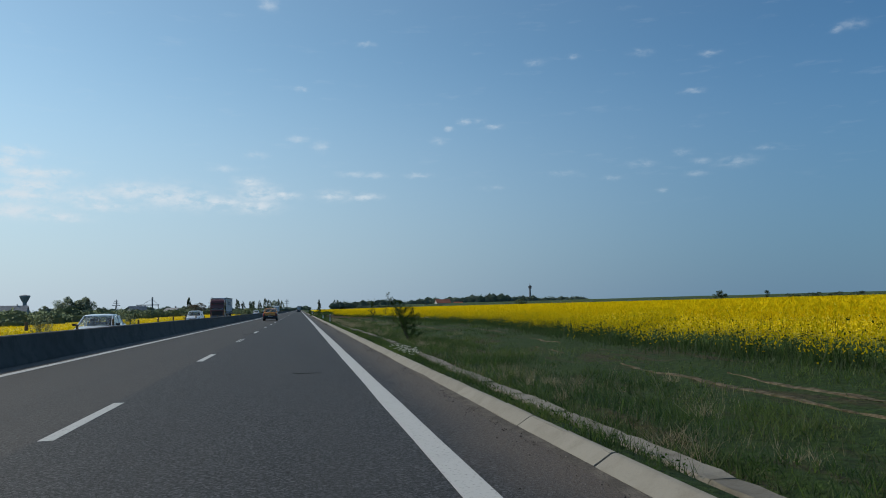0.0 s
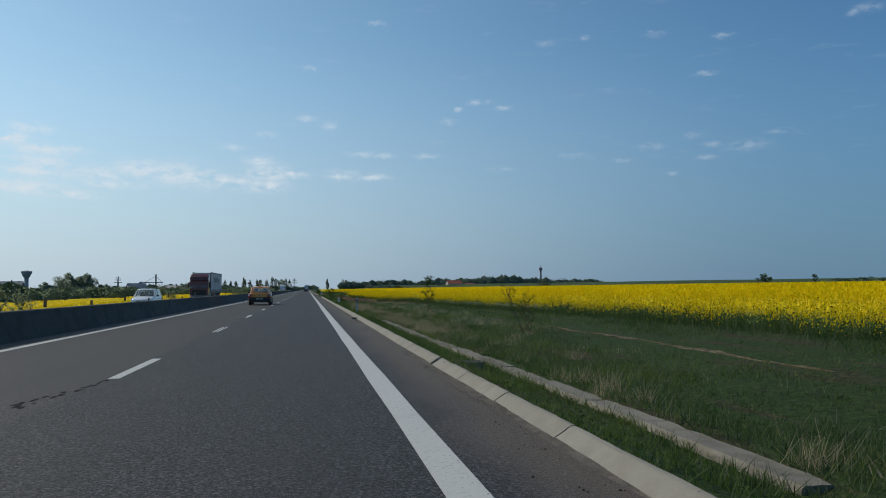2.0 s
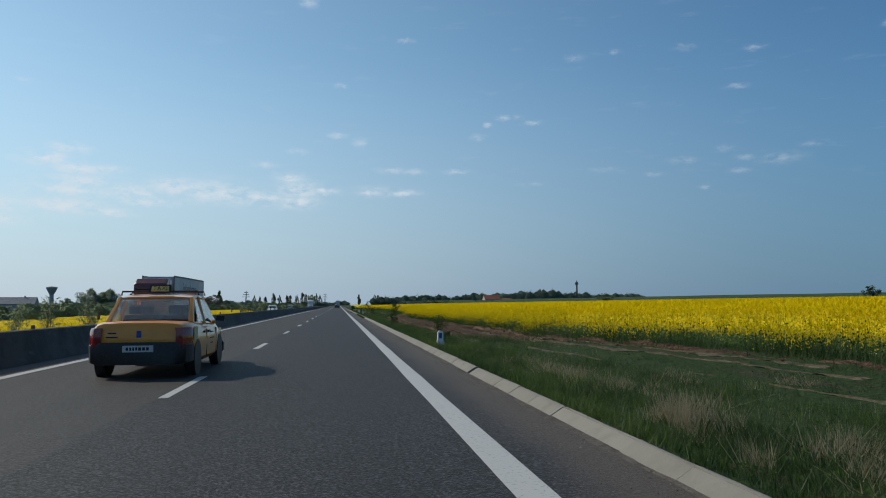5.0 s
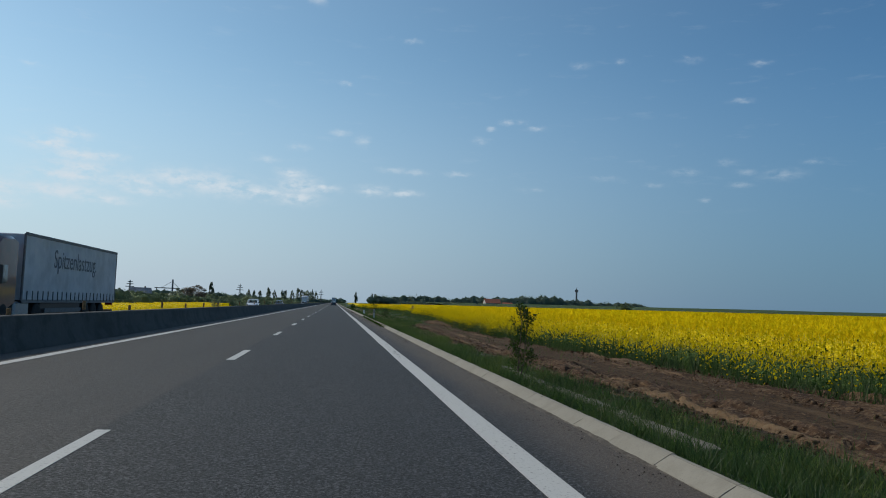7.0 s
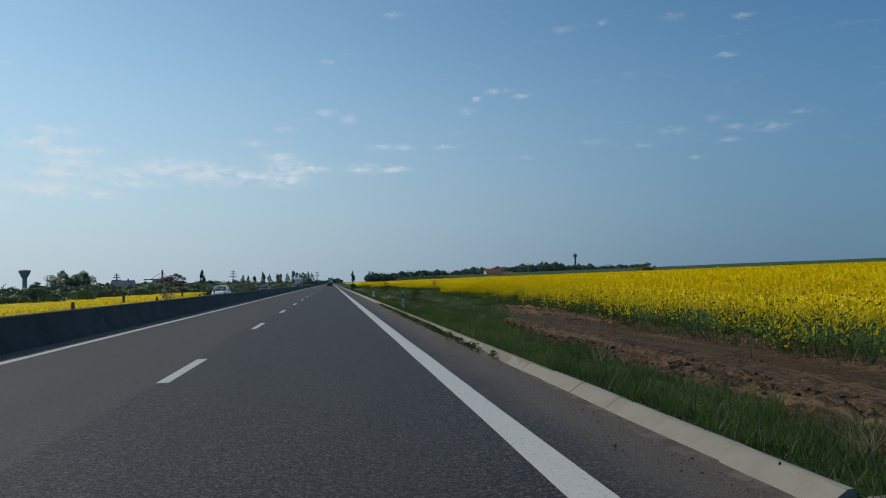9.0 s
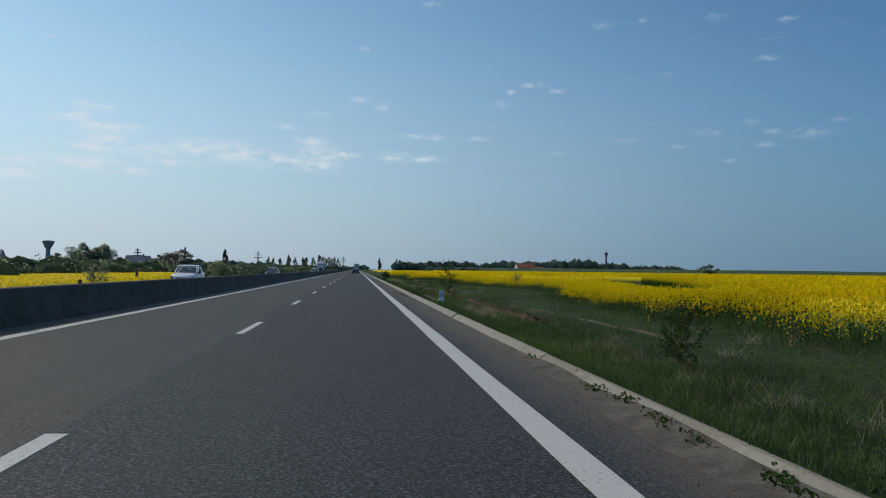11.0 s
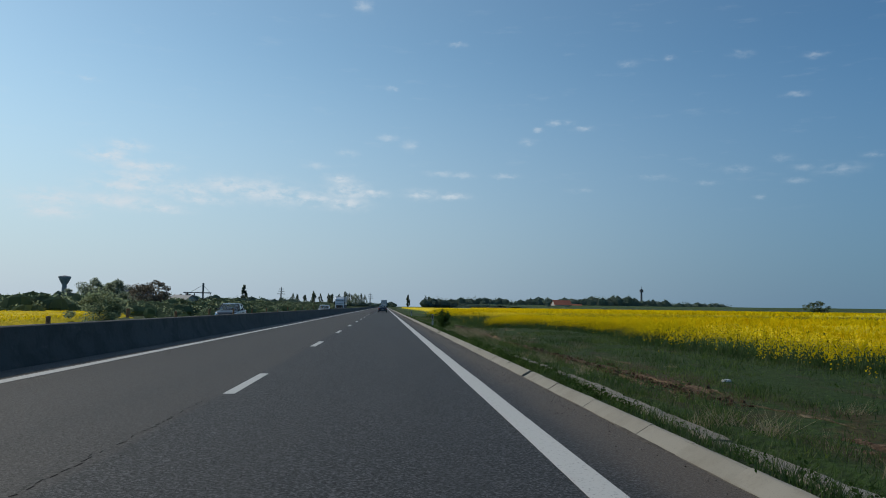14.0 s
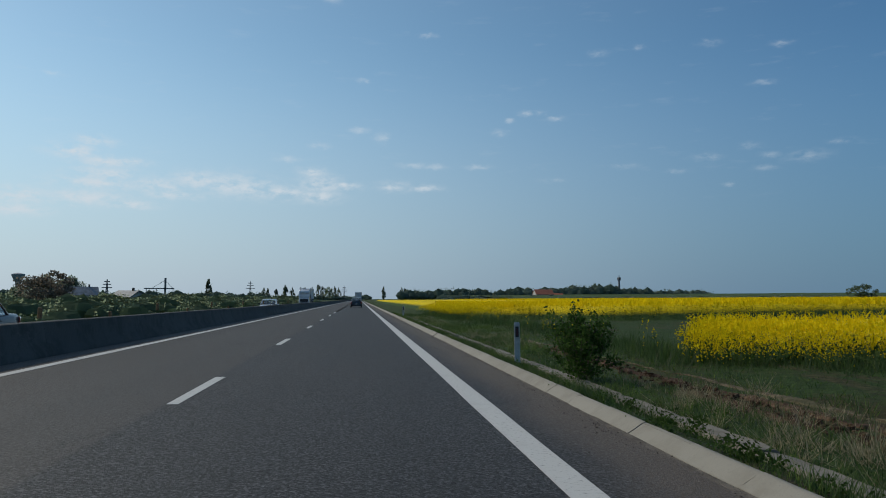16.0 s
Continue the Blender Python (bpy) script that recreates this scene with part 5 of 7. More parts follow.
    c.append(np.stack([np.repeat(x, per) + rng.normal(0, 0.07, len(x) * per), np.repeat(y, per) + rng.normal(0, 0.07, len(x) * per), np.repeat(ground_height(x, y), per) + rng.uniform(0.01, 0.13, len(x) * per)], 1))
    o = new("weeds", fast_mesh("weeds", leaf_quads(rng, np.concatenate(c), 0.032, 0.25, 0.6), 4, "weed_leaf"))
    tagged(o, "low leafy green weeds along kerb and verge", "weeds", kind="stuff")
    c = []
    for a, b, spread, k in ((5.22, 204.2, 1.6, 3600), (5.3, 209.5, 2.2, 2400), (5.28, 216.0, 2.5, 1600), (5.3, 229.5, 1.6, 1800), (5.28, 234.0, 2.0, 3400), (5.33, 239.0, 1.4, 1700), (5.35, 243.5, 1.6, 1500), (5.27, 251.5, 2.2, 2800), (5.2, 256.5, 1.0, 900), (5.35, 262.0, 1.5, 900), (4.75, 150.0, 2.5, 1500), (4.74, 156.0, 3.0, 1900), (4.74, 163.0, 3.0, 1700), (4.76, 169.0, 2.5, 900)):
        clumps = max(4, k // (60 if a > 5 else 24))
        px, py, tall = a - 0.04 * (a > 5) + rng.normal(0, 0.09 if a > 5 else 0.035, clumps), b + rng.normal(0, spread, clumps), rng.uniform(0.07, 0.21 if a > 5 else 0.13, clumps)
        pick = rng.integers(0, clumps, k)
        c.append(np.stack([px[pick] + rng.normal(0, 0.055 if a > 5 else 0.035, k), py[pick] + rng.normal(0, 0.075, k), tall[pick] * rng.uniform(0.1, 1.0, k)], 1))
    o = new("weeds", fast_mesh("weeds", leaf_quads(rng, np.concatenate(c), 0.043, 0.15, 0.6), 4, "leaf"))
    tagged(o, "bushy dark green weeds growing behind the kerb", "weeds", kind="stuff")
    # white umbels
    c = []
    for b, a, k in ((12.4, 5.3, 26), (13.4, 5.25, 12), (11.6, 5.35, 24)):
        for _ in range(k):
            x0, y0, z0 = a + rng.normal(0, 0.12), b + rng.normal(0, 0.5), rng.uniform(0.10, 0.24)
            c.append(np.stack([x0 + rng.normal(0, 0.016, 20), y0 + rng.normal(0, 0.016, 20), z0 + rng.normal(0, 0.006, 20)], 1))
    for b, a, k in ((75.0, 13.0, 60), (80.0, 12.8, 50), (67.0, 14.2, 110), (62.5, 14.5, 90), (71.0, 13.5, 80)):
        for _ in range(k):
            x0, y0, z0 = a + rng.normal(0, 0.4), b + rng.normal(0, 2.5), rng.uniform(0.25, 0.42)
            c.append(np.stack([x0 + rng.normal(0, 0.04, 16), y0 + rng.normal(0, 0.04, 16), z0 + rng.normal(0, 0.01, 16)], 1))
    o = new("white_flowers", fast_mesh("white_flowers", leaf_quads(rng, np.concatenate(c), 0.024, 0.6, 0.9), 4, "umbel"))
    tagged(o, "small white flower umbels in the verge grass", "flowers", kind="stuff")


def rocks(name, label, category, c, r, rng, mat, flat=0.62):
    """Small rounded lumps of any turn, joined."""
    n = len(r)
    ring = np.array([[math.cos(a), math.sin(a)] for a in np.arange(6) * math.pi / 3])
    low = np.concatenate([ring * 1.0, np.full((6, 1), -0.4)], 1)
    high = np.concatenate([ring * 0.72, np.full((6, 1), flat * 0.68)], 1)
    pts = np.concatenate([low, high, [[0, 0, flat]]])[None] * (1 + rng.normal(0, 0.22, (n, 13, 3)))
    a = rng.uniform(0, 2 * np.pi, n)
    pts = np.stack([pts[..., 0] * np.cos(a)[:, None] - pts[..., 1] * np.sin(a)[:, None], pts[..., 0] * np.sin(a)[:, None] + pts[..., 1] * np.cos(a)[:, None], pts[..., 2]], -1)
    p = c[:, None, :] + pts * (r[:, None] * rng.uniform(0.7, 1.4, (n, 3)))[:, None, :]
    faces = []
    for k in range(6):
        j = (k + 1) % 6
        faces += [(k, j, j + 6), (k, j + 6, k + 6), (k + 6, j + 6, 12)]
    faces = (np.array(faces)[None] + (np.arange(n) * 13)[:, None, None]).reshape(-1, 3)
    m = bpy.data.meshes.new(name)
    m.from_pydata(p.reshape(-1, 3).tolist(), [], faces.tolist())
    m.materials.append(MAT[mat])
    return tagged(new(name, m), label, category, kind="stuff")


def build_clods():
    """Lumps of turned soil on the ridges, and loose gravel on the hard strip."""
    rng = np.random.default_rng(31)
    n = 7500
    y = rng.uniform(82, 172, n)
    kind = rng.uniform(0, 1, n)
    x = np.where(kind < 0.40, 7.25 + rng.normal(0, 0.28, n), np.where(kind < 0.66, 9.75 + rng.normal(0, 0.3, n), rng.uniform(6.4, 12.3, n)))
    inside = np.minimum(x - along(SOIL_NEAR, y), along(SOIL_FAR, y) - x)
    ok = (inside > -0.15) & ((np.abs(x - 8.6) > 0.55) | (rng.uniform(0, 1, n) < 0.15)) & (soft_noise(x, y * 0.25, 1.2, 177) > -0.35)
    x, y = x[ok], y[ok]
    r = 0.011 + 0.034 * rng.uniform(0, 1, len(x)) ** 2.6
    rocks("soil_clods", "rounded lumps of turned brown earth along the ruts", "soil", np.stack([x, y, ground_height(x, y) + 0.03 + r * 0.25], 1), r, rng, "soil")
    n = 4200
    y = rng.uniform(186, 276, n)
    x = lerp(along(LATE_NEAR, y), along(LATE_FAR, y), rng.normal(0.5, 0.22, n))
    ok = soft_noise(x, y * 0.4, 1.5, 178) > -0.1
    x, y = x[ok], y[ok]
    r = 0.012 + 0.040 * rng.uniform(0, 1, len(x)) ** 3
    rocks("soil_clods", "brown clods beside the farm track", "soil", np.stack([x, y, ground_height(x, y) + 0.02 + r * 0.25], 1), r, rng, "soil")
    # gravel in drifts between edge line and kerb
    k = 520
    cy, cx = rng.uniform(-4, 322, k), 4.72 - np.abs(rng.normal(0, 0.20, k))
    per = 26
    y = np.repeat(cy, per) + rng.normal(0, 0.35, k * per)
    x = np.minimum(np.repeat(cx, per) + rng.normal(0, 0.06, k * per), 4.79)
    y = np.concatenate([y, rng.uniform(-4, 322, 3500), rng.normal(205.0, 2.0, 500)])
    x = np.concatenate([x, 4.75 - np.abs(rng.normal(0, 0.35, 3500)), 4.66 - np.abs(rng.normal(0, 0.22, 500))])
    ok = (x > 3.9) & (x < 4.8)
    x, y = x[ok], y[ok]
    r = 0.0022 + 0.0085 * rng.uniform(0, 1, len(x)) ** 3.5
    r[-500:] *= 1.9
    def crumbs(name, label, category, x, y, z, r, mat):
        """Four-sided crumbs, joined."""
        corner = np.array([[1, 0, -0.5], [0, 1, -0.5], [-1, 0, -0.5], [0, -1, -0.5], [0, 0, 0.7]])
        p = np.stack([x, y, z + 0.4 * r], 1)[:, None, :] + corner[None] * rng.uniform(0.6, 1.4, (len(x), 5, 3)) * r[:, None, None]
        faces = (np.array([(0, 1, 4), (1, 2, 4), (2, 3, 4), (3, 0, 4)])[None] + (np.arange(len(x)) * 5)[:, None, None]).reshape(-1, 3)
        m = bpy.data.meshes.new(name)
        m.from_pydata(p.reshape(-1, 3).tolist(), [], faces.tolist())
        m.materials.append(MAT[mat])
        tagged(new(name, m), label, category, kind="stuff")
    crumbs("gravel", "loose gravel and crumbs swept along the kerb", "gravel", x, y, 0.003, r, "gravel")
    n = 16000
    y, x = rng.uniform(80, 174, n), rng.uniform(6.2, 12.4, n)
    ok = (np.minimum(x - along(SOIL_NEAR, y), along(SOIL_FAR, y) - x) > -0.1) & ((np.abs(x - 8.6) > 0.5) | (rng.uniform(0, 1, n) < 0.2))
    x, y = x[ok], y[ok]
    crumbs("soil_crumbs", "small crumbs of dry brown earth on the bare strip", "soil", x, y, ground_height(x, y) + 0.025, 0.008 + 0.022 * rng.uniform(0, 1, len(x)) ** 2.5, "soil")


build_right_field()
build_left_field()
build_grass()
build_clods()

# ---------------------------------------------------------------- roadside things


MAT["dark_red"] = material("dull_red_reflector", speckle((0.05, 0.012, 0.012), (0.09, 0.02, 0.02), 30.0), 0.4)


def build_posts():
    """Slim delineators beside the kerb and two white distance stones."""
    first = thing("delineator_post", "slim white plastic delineator post with dark reflector beside the kerb", "delineator post", (5.33, 65.4, 0), -4, "delineator posts")
    s = Shape()
    s.rings([[(-0.06, -0.035, z), (0.06, -0.035, z), (0.045, 0.05, z), (-0.045, 0.05, z)] for z in (-0.15, 0.77)] + [[(-0.05, -0.02, 0.81), (0.05, -0.02, 0.81), (0.04, 0.045, 0.79), (-0.04, 0.045, 0.79)]])
    part("body", s, "white", first)
    part("reflector_band", Shape().box(-0.035, 0.035, -0.041, -0.034, 0.50, 0.72, 0.01), "black", first)
    part("reflector", Shape().box(-0.025, 0.025, -0.046, -0.040, 0.53, 0.69, 0.006), "dark_red", first)
    for x, y, turn, lean in ((5.37, 167.0, -3, -1), (5.5, 270.2, 0, -1), (5.4, 310.0, 3, 1)):
        copy_thing(first, pose(x, y, 0, 0, lean, turn))

    def stone(x, y, scale, label, number, turn):
        t = thing("milestone", label, "milestone", (x, y, -0.04), turn)
        w, d, h = 0.125 * scale, 0.095 * scale, 0.66 * scale
        s = Shape()
        ring = [(-w, 0.2 * scale), (w, 0.2 * scale)]
        ring += [(w * math.cos(a), h - w * 0.75 + w * 0.75 * math.sin(a)) for a in [math.pi * i / 12 for i in range(13)]]
        s.rings([[(px, -d, pz) for px, pz in ring], [(px, -d * 0.92, pz + 0.004) for px, pz in ring], [(px, d, pz) for px, pz in ring]])
        part("headstone", s, "whitewash", t, smooth=40)
        s = Shape()
        s.rings([[(-w * 1.28, -d * 1.5, z), (w * 1.28, -d * 1.5, z), (w * 1.28, d * 1.5, z), (-w * 1.28, d * 1.5, z)] for z in (-0.12, 0.19 * scale)] + [[(-w * 1.02, -d * 1.02, 0.24 * scale), (w * 1.02, -d * 1.02, 0.24 * scale), (w * 1.02, d * 1.02, 0.24 * scale), (-w * 1.02, d * 1.02, 0.24 * scale)]])
        part("base", s, "whitewash", t)
        if number:
            lettering(number, 0.125 * scale, "ink", "number", t, pose(0, -d - 0.002, h * 0.66, 90, 0, 0), "black painted number")
            s = Shape()
            pts = [(-w * 0.62, h * 0.45), (w * 0.62, h * 0.45)] + [(w * 0.62 * math.cos(a), h * 0.74 + w * 0.55 * math.sin(a)) for a in [math.pi * i / 10 for i in range(11)]]
            for (ax, az), (bx, bz) in zip(pts, pts[1:] + pts[:1]):
                s.tube([(ax, -d - 0.001, az), (bx, -d - 0.001, bz)], [0.006 * scale] * 2, 4)
            part("number_frame", s, "ink", t)
        else:
            part("blue_field", Shape().box(-w * 0.5, w * 0.5, -d - 0.004, -d, h * 0.5, h * 0.85, 0.004), "blue", t)
    stone(5.68, 196.75, 0.78, "white painted concrete milestone with black number six", "6", -6)
    stone(5.6, 97.0, 0.72, "small white roadside stone with a blue field", "", 0)
    # broken brick on the kerb edge
    b = Shape().box(-0.11, 0.11, -0.06, 0.05, 0.0, 0.07, 0.015)
    o = part("broken_brick", b, "brick", None)
    o.matrix_basis = pose(4.68, 57.0, 0.0, 0, 0, 24)
    tagged(o, "dark broken brick lying against the kerb", "brick")
    s = Shape().box(-0.10, 0.10, -0.05, 0.05, 0.0, 0.05, 0.02)
    for x, y, turn in ((7.1, 210.0, 70), (9.0, 232.0, 10)):
        o = new("stone", mesh_of("stone", s.v, s.f, MAT["whitewash"]))
        o.matrix_basis = pose(x, y, float(ground_height(x, y)) + 0.0, 0, 0, turn)
        tagged(o, "pale flat stone lying on the soil track", "stone", "pale stones")


# ---------------------------------------------------------------- vehicles


def wheel(parent, x, y, r, w, side):
    s = Shape()
    s.lathe_x([(-w / 2, r * 0.62), (-w / 2, r * 0.90), (-w * 0.38, r), (w * 0.38, r), (w / 2, r * 0.90), (w / 2, r * 0.62)], 28, (x, y, r))
    tyre = part("wheel", s, "rubber", parent, smooth=40)
    s = Shape()
    s.lathe_x([(side * w * 0.30, 0.001), (side * w * 0.40, r * 0.18), (side * w * 0.34, r * 0.5), (side * w * 0.44, r * 0.63), (side * w * 0.2, r * 0.63)], 20, (x, y, r))
    part("hubcap", s, "steel", tyre, smooth=40)


def inset_quad(a, b, c, d, m, lift):
    """A panel inside the corners a b c d (round the quad), shrunk by m metres and lifted along its normal."""
    a, b, c, d = map(Vector, (a, b, c, d))
    mid = (a + b + c + d) / 4
    n = (b - a).cross(d - a).normalized()
    out = []
    for p in (a, b, c, d):
        w = mid - p
        out.append(p + w * min(0.4, m * 1.5 / max(w.length, 0.01)) + n * lift)
    return out, n


def panel(name, corners, mat, parent, m=0.05, lift=0.006, thick=0.006, label=""):
    pts, n = inset_quad(*corners, m, lift)
    s = Shape()
    s.rings([[p - n * thick for p in pts], pts])
    return part(name, s, mat, parent, label)


def car(label, paint, at, turn, category="car", length=4.25, width=1.74, height=1.50, kind="sedan", bars=False, taxi=False, bumper="black", group="oncoming cars"):
    t = thing("taxi" if taxi else "car", label, category, at, turn, group)
    hl, hw = length / 2, width / 2
    belt = 0.94 * height / 1.5
    trunk = 0.99 * height / 1.5
    sedan = kind == "sedan"
    # lower body: (y, half width, floor, top)
    st = [(-hl, hw * 0.80, 0.42, trunk - 0.10), (-hl + 0.05, hw * 0.90, 0.34, trunk - 0.03), (-hl + 0.22, hw * 0.965, 0.28, trunk), (-hl + 0.75, hw, 0.22, trunk), (-0.4, hw, 0.20, belt + 0.01),
          (0.75, hw, 0.20, belt), (hl - 0.95, hw * 0.99, 0.21, belt - 0.03), (hl - 0.45, hw * 0.96, 0.24, belt - 0.12), (hl - 0.12, hw * 0.88, 0.27, belt - 0.21), (hl, hw * 0.72, 0.36, belt - 0.32)]
    rings = []
    for y, w, z0, z1 in st:
        right = [(w * 0.86, z0), (w * 0.985, z0 + 0.10), (w, lerp(z0, z1, 0.5)), (w * 0.975, z1 - 0.12), (w * 0.90, z1 - 0.03), (w * 0.78, z1), (w * 0.35, z1 + 0.015)]
        rings.append([(x, y, z) for x, z in right] + [(-x, y, z) for x, z in reversed(right)])
    part("body", Shape().rings(rings), paint, t, smooth=42)
    # cabin: (y, half width at the belt, half width of the roof, roof height)
    rear_roof = -0.88 if sedan else -hl + 0.42
    rear_base = -1.42 if sedan else -hl + 0.14
    wb, wr = hw * 0.93, hw * 0.745
    cab = [(rear_base, wb * 0.90, wr * 1.04, trunk + 0.01), (rear_roof, wb, wr * 0.98, height - 0.06), (-0.35, wb, wr, height - 0.004), (0.12, wb, wr, height - 0.02), (0.40, wb, wr * 0.97, height - 0.07), (1.08, wb * 0.94, wr * 1.10, belt - 0.01)]
    tub = Shape()
    tub.rings([[(wb * 0.9, y, 0.35), (wb * 0.94, y, belt - 0.03), (-wb * 0.94, y, belt - 0.03), (-wb * 0.9, y, 0.35)] for y in (rear_base + 0.1, 0.95)])
    inside = part("cabin_interior", tub, "black", t)
    for x, y, w in ((0.36, 0.0, 0.23), (-0.36, 0.0, 0.23), (0.0, rear_base + 0.55, 0.62)):
        part("seat_back", Shape().rings([[(x - w, y + 0.02, belt - 0.1), (x + w, y + 0.02, belt - 0.1), (x + w, y + 0.14, belt - 0.1), (x - w, y + 0.14, belt - 0.1)], [(x - w * 0.9, y - 0.06, belt + 0.16), (x + w * 0.9, y - 0.06, belt + 0.16), (x + w * 0.9, y + 0.05, belt + 0.16), (x - w * 0.9, y + 0.05, belt + 0.16)]]), "rubber", inside)
    for x, y in ((0.36, -0.03), (-0.36, -0.03), (0.36, rear_base + 0.5), (-0.36, rear_base + 0.5)):
        part("headrest", Shape().box(x - 0.12, x + 0.12, y - 0.05, y + 0.05, belt + 0.18, belt + 0.34, 0.03), "rubber", inside)
    part("steering_wheel", Shape().tube([(0.36 * -1 + 0.18 * math.cos(q), 0.62 + 0.05 * math.sin(q), belt + 0.0 + 0.17 * math.sin(q)) for q in [math.pi * j / 8 for j in range(17)]], [0.016] * 17, 5), "black", inside)
    # roof skin and pillars
    roof = Shape()
    rows = []
    for y, b, r, z in cab[1:5]:
        rows.append([(r + 0.03, y, z - 0.05), (r, y, z - 0.008), (r * 0.55, y, z + 0.012), (-r * 0.55, y, z + 0.012), (-r, y, z - 0.008), (-r - 0.03, y, z - 0.05)])
    rows = [[(x, y + (-0.04 if k == 0 else 0.03 if k == 3 else 0), z) for x, y, z in r] for k, r in enumerate(rows)]
    roof.rings(rows)
    part("roof", roof, paint, t, smooth=50)
    for side in (1, -1):
        def low(k):
            return Vector((side * cab[k][1], cab[k][0], belt - 0.02))
        def top(k):
            return Vector((side * (cab[k][2] + 0.015), cab[k][0], cab[k][3] - 0.02))
        def pillar(a, b, ra, rb):
            part("pillar", Shape().tube([a, b], [ra, rb], 6), paint, t)
        pillar(Vector((side * wb * 0.92, rear_base + 0.06, trunk - 0.04)), top(1), 0.055 if sedan else 0.05, 0.04)
        pillar(Vector((side * wb * 0.99, -0.38, belt - 0.02)), Vector((side * (wr + 0.02), -0.35, height - 0.05)), 0.045, 0.035)
        pillar(Vector((side * wb * 0.95, 1.04, belt - 0.03)), top(4), 0.05, 0.035)
        yb = rear_base + (0.28 if sedan else 0.25)
        def window(name, y0, y1, y2, y3):
            q = [Vector((side * wb * 1.0, y0, belt)), Vector((side * wb * 1.0, y1, belt)), Vector((side * (wr + 0.015), y2, height - 0.075)), Vector((side * (wr + 0.015), y3, height - 0.075))]
            if side < 0:
                q = [q[1], q[0], q[3], q[2]]
            panel(name, q, "glass", t, 0.03, 0.012)
        window("side_window", yb, -0.40, -0.38, rear_roof + 0.05)
        window("side_window", -0.33, 0.92, 0.34, -0.33)
        # door seams and handles
        for y0 in (-0.36, 0.80):
            part("door_seam", Shape().box(side * hw * 0.985 - 0.012, side * hw * 0.985 + 0.012, y0 - 0.006, y0 + 0.006, 0.30, belt - 0.12), "black", t)
        for y0 in (-0.62, 0.30 - 0.42):
            part("door_handle", Shape().box(side * (hw - 0.004) - 0.02, side * (hw - 0.004) + 0.02, y0 - 0.10, y0 + 0.10, belt - 0.19, belt - 0.15, 0.01), "black", t)
        s = Shape()
        s.rings([[(side * (hw + x), 0.72 + y, belt + 0.05 + z) for x, z in ((0.0, -0.03), (0.17, -0.05), (0.19, 0.06), (0.02, 0.08))] for y in (-0.04, 0.05, 0.09)])
        part("wing_mirror", s, "black", t, smooth=40)
        # wheels and arches
        for y0 in (-hl + 0.79, -hl + 0.79 + 2.63 * length / 4.25):
            part("wheel_arch", Shape().lathe_x([(side * (hw - 0.16), 0.001), (side * (hw - 0.16), 0.350), (side * (hw - 0.004), 0.350), (side * (hw + 0.002), 0.338), (side * (hw + 0.0), 0.001)], 28, (0, y0, 0.31)), "black", t)
            wheel(t, side * (hw - 0.105), y0, 0.305, 0.185, side)
        # lamps
        s = Shape()
        zt = trunk - 0.06
        plan = [(0.72, -0.035), (0.86, -0.03), (0.955, 0.05), (1.004, 0.25), (0.93, 0.27), (0.70, 0.12)]
        s.rings([[(side * x * hw * k, -hl + y + 0.03 * (1 - k) * 10, z) for x, y in plan] for z, k in ((zt - 0.40, 0.985), (zt - 0.34, 1.0), (zt - 0.10, 1.0), (zt - 0.04, 0.975))])
        part("tail_light", s, "red_lamp", t, smooth=40)
        s = Shape()
        zf = belt - 0.32
        s.rings([[(side * x * hw, hl + y, z) for x, y, z in ring] for ring in
                 ([(0.955, -0.42, zf + 0.16), (0.965, -0.42, zf + 0.06), (0.90, -0.50, zf + 0.06), (0.90, -0.50, zf + 0.16)],
                  [(0.90, -0.13, zf + 0.09), (0.91, -0.10, zf - 0.08), (0.82, -0.2, zf - 0.08), (0.82, -0.2, zf + 0.10)],
                  [(0.60, -0.02, zf + 0.03), (0.60, 0.012, zf - 0.09), (0.56, -0.1, zf - 0.08), (0.56, -0.1, zf + 0.06)])])
        part("headlight", s, "lamp", t, smooth=40)
    # front and rear screens
    a, b = cab[0], cab[1]
    panel("rear_window", [Vector((-wb * 0.92, a[0] - 0.01, trunk + 0.015)), Vector((wb * 0.92, a[0] - 0.01, trunk + 0.015)), Vector((wr * 0.98, b[0], height - 0.075)), Vector((-wr * 0.98, b[0], height - 0.075))], "glass", t, 0.018, 0.02)
    a, b = cab[5], cab[4]
    panel("windscreen", [Vector((wb * 0.90, a[0] + 0.01, belt + 0.0)), Vector((-wb * 0.90, a[0] + 0.01, belt + 0.0)), Vector((-wr * 0.97, b[0], height - 0.08)), Vector((wr * 0.97, b[0], height - 0.08))], "glass", t, 0.03, 0.014)
    # bumpers
    for end, z0, z1 in ((-1, 0.25, 0.64), (1, 0.22, 0.50)):
        rr = []
        for y, w in ((0.36, 0.985), (0.12, 0.975), (0.0, 0.90), (-0.055, 0.72)):
            rr.append([(x, end * (hl - y), z) for x, z in ((w * hw + 0.012, z0 + 0.04), (w * hw + 0.02, z1 - 0.05), (w * hw - 0.03, z1), (-w * hw + 0.03, z1), (-w * hw - 0.02, z1 - 0.05), (-w * hw - 0.012, z0 + 0.04), (-w * hw * 0.9, z0), (w * hw * 0.9, z0))])
        part("bumper", Shape().rings(rr), bumper, t, smooth=40)
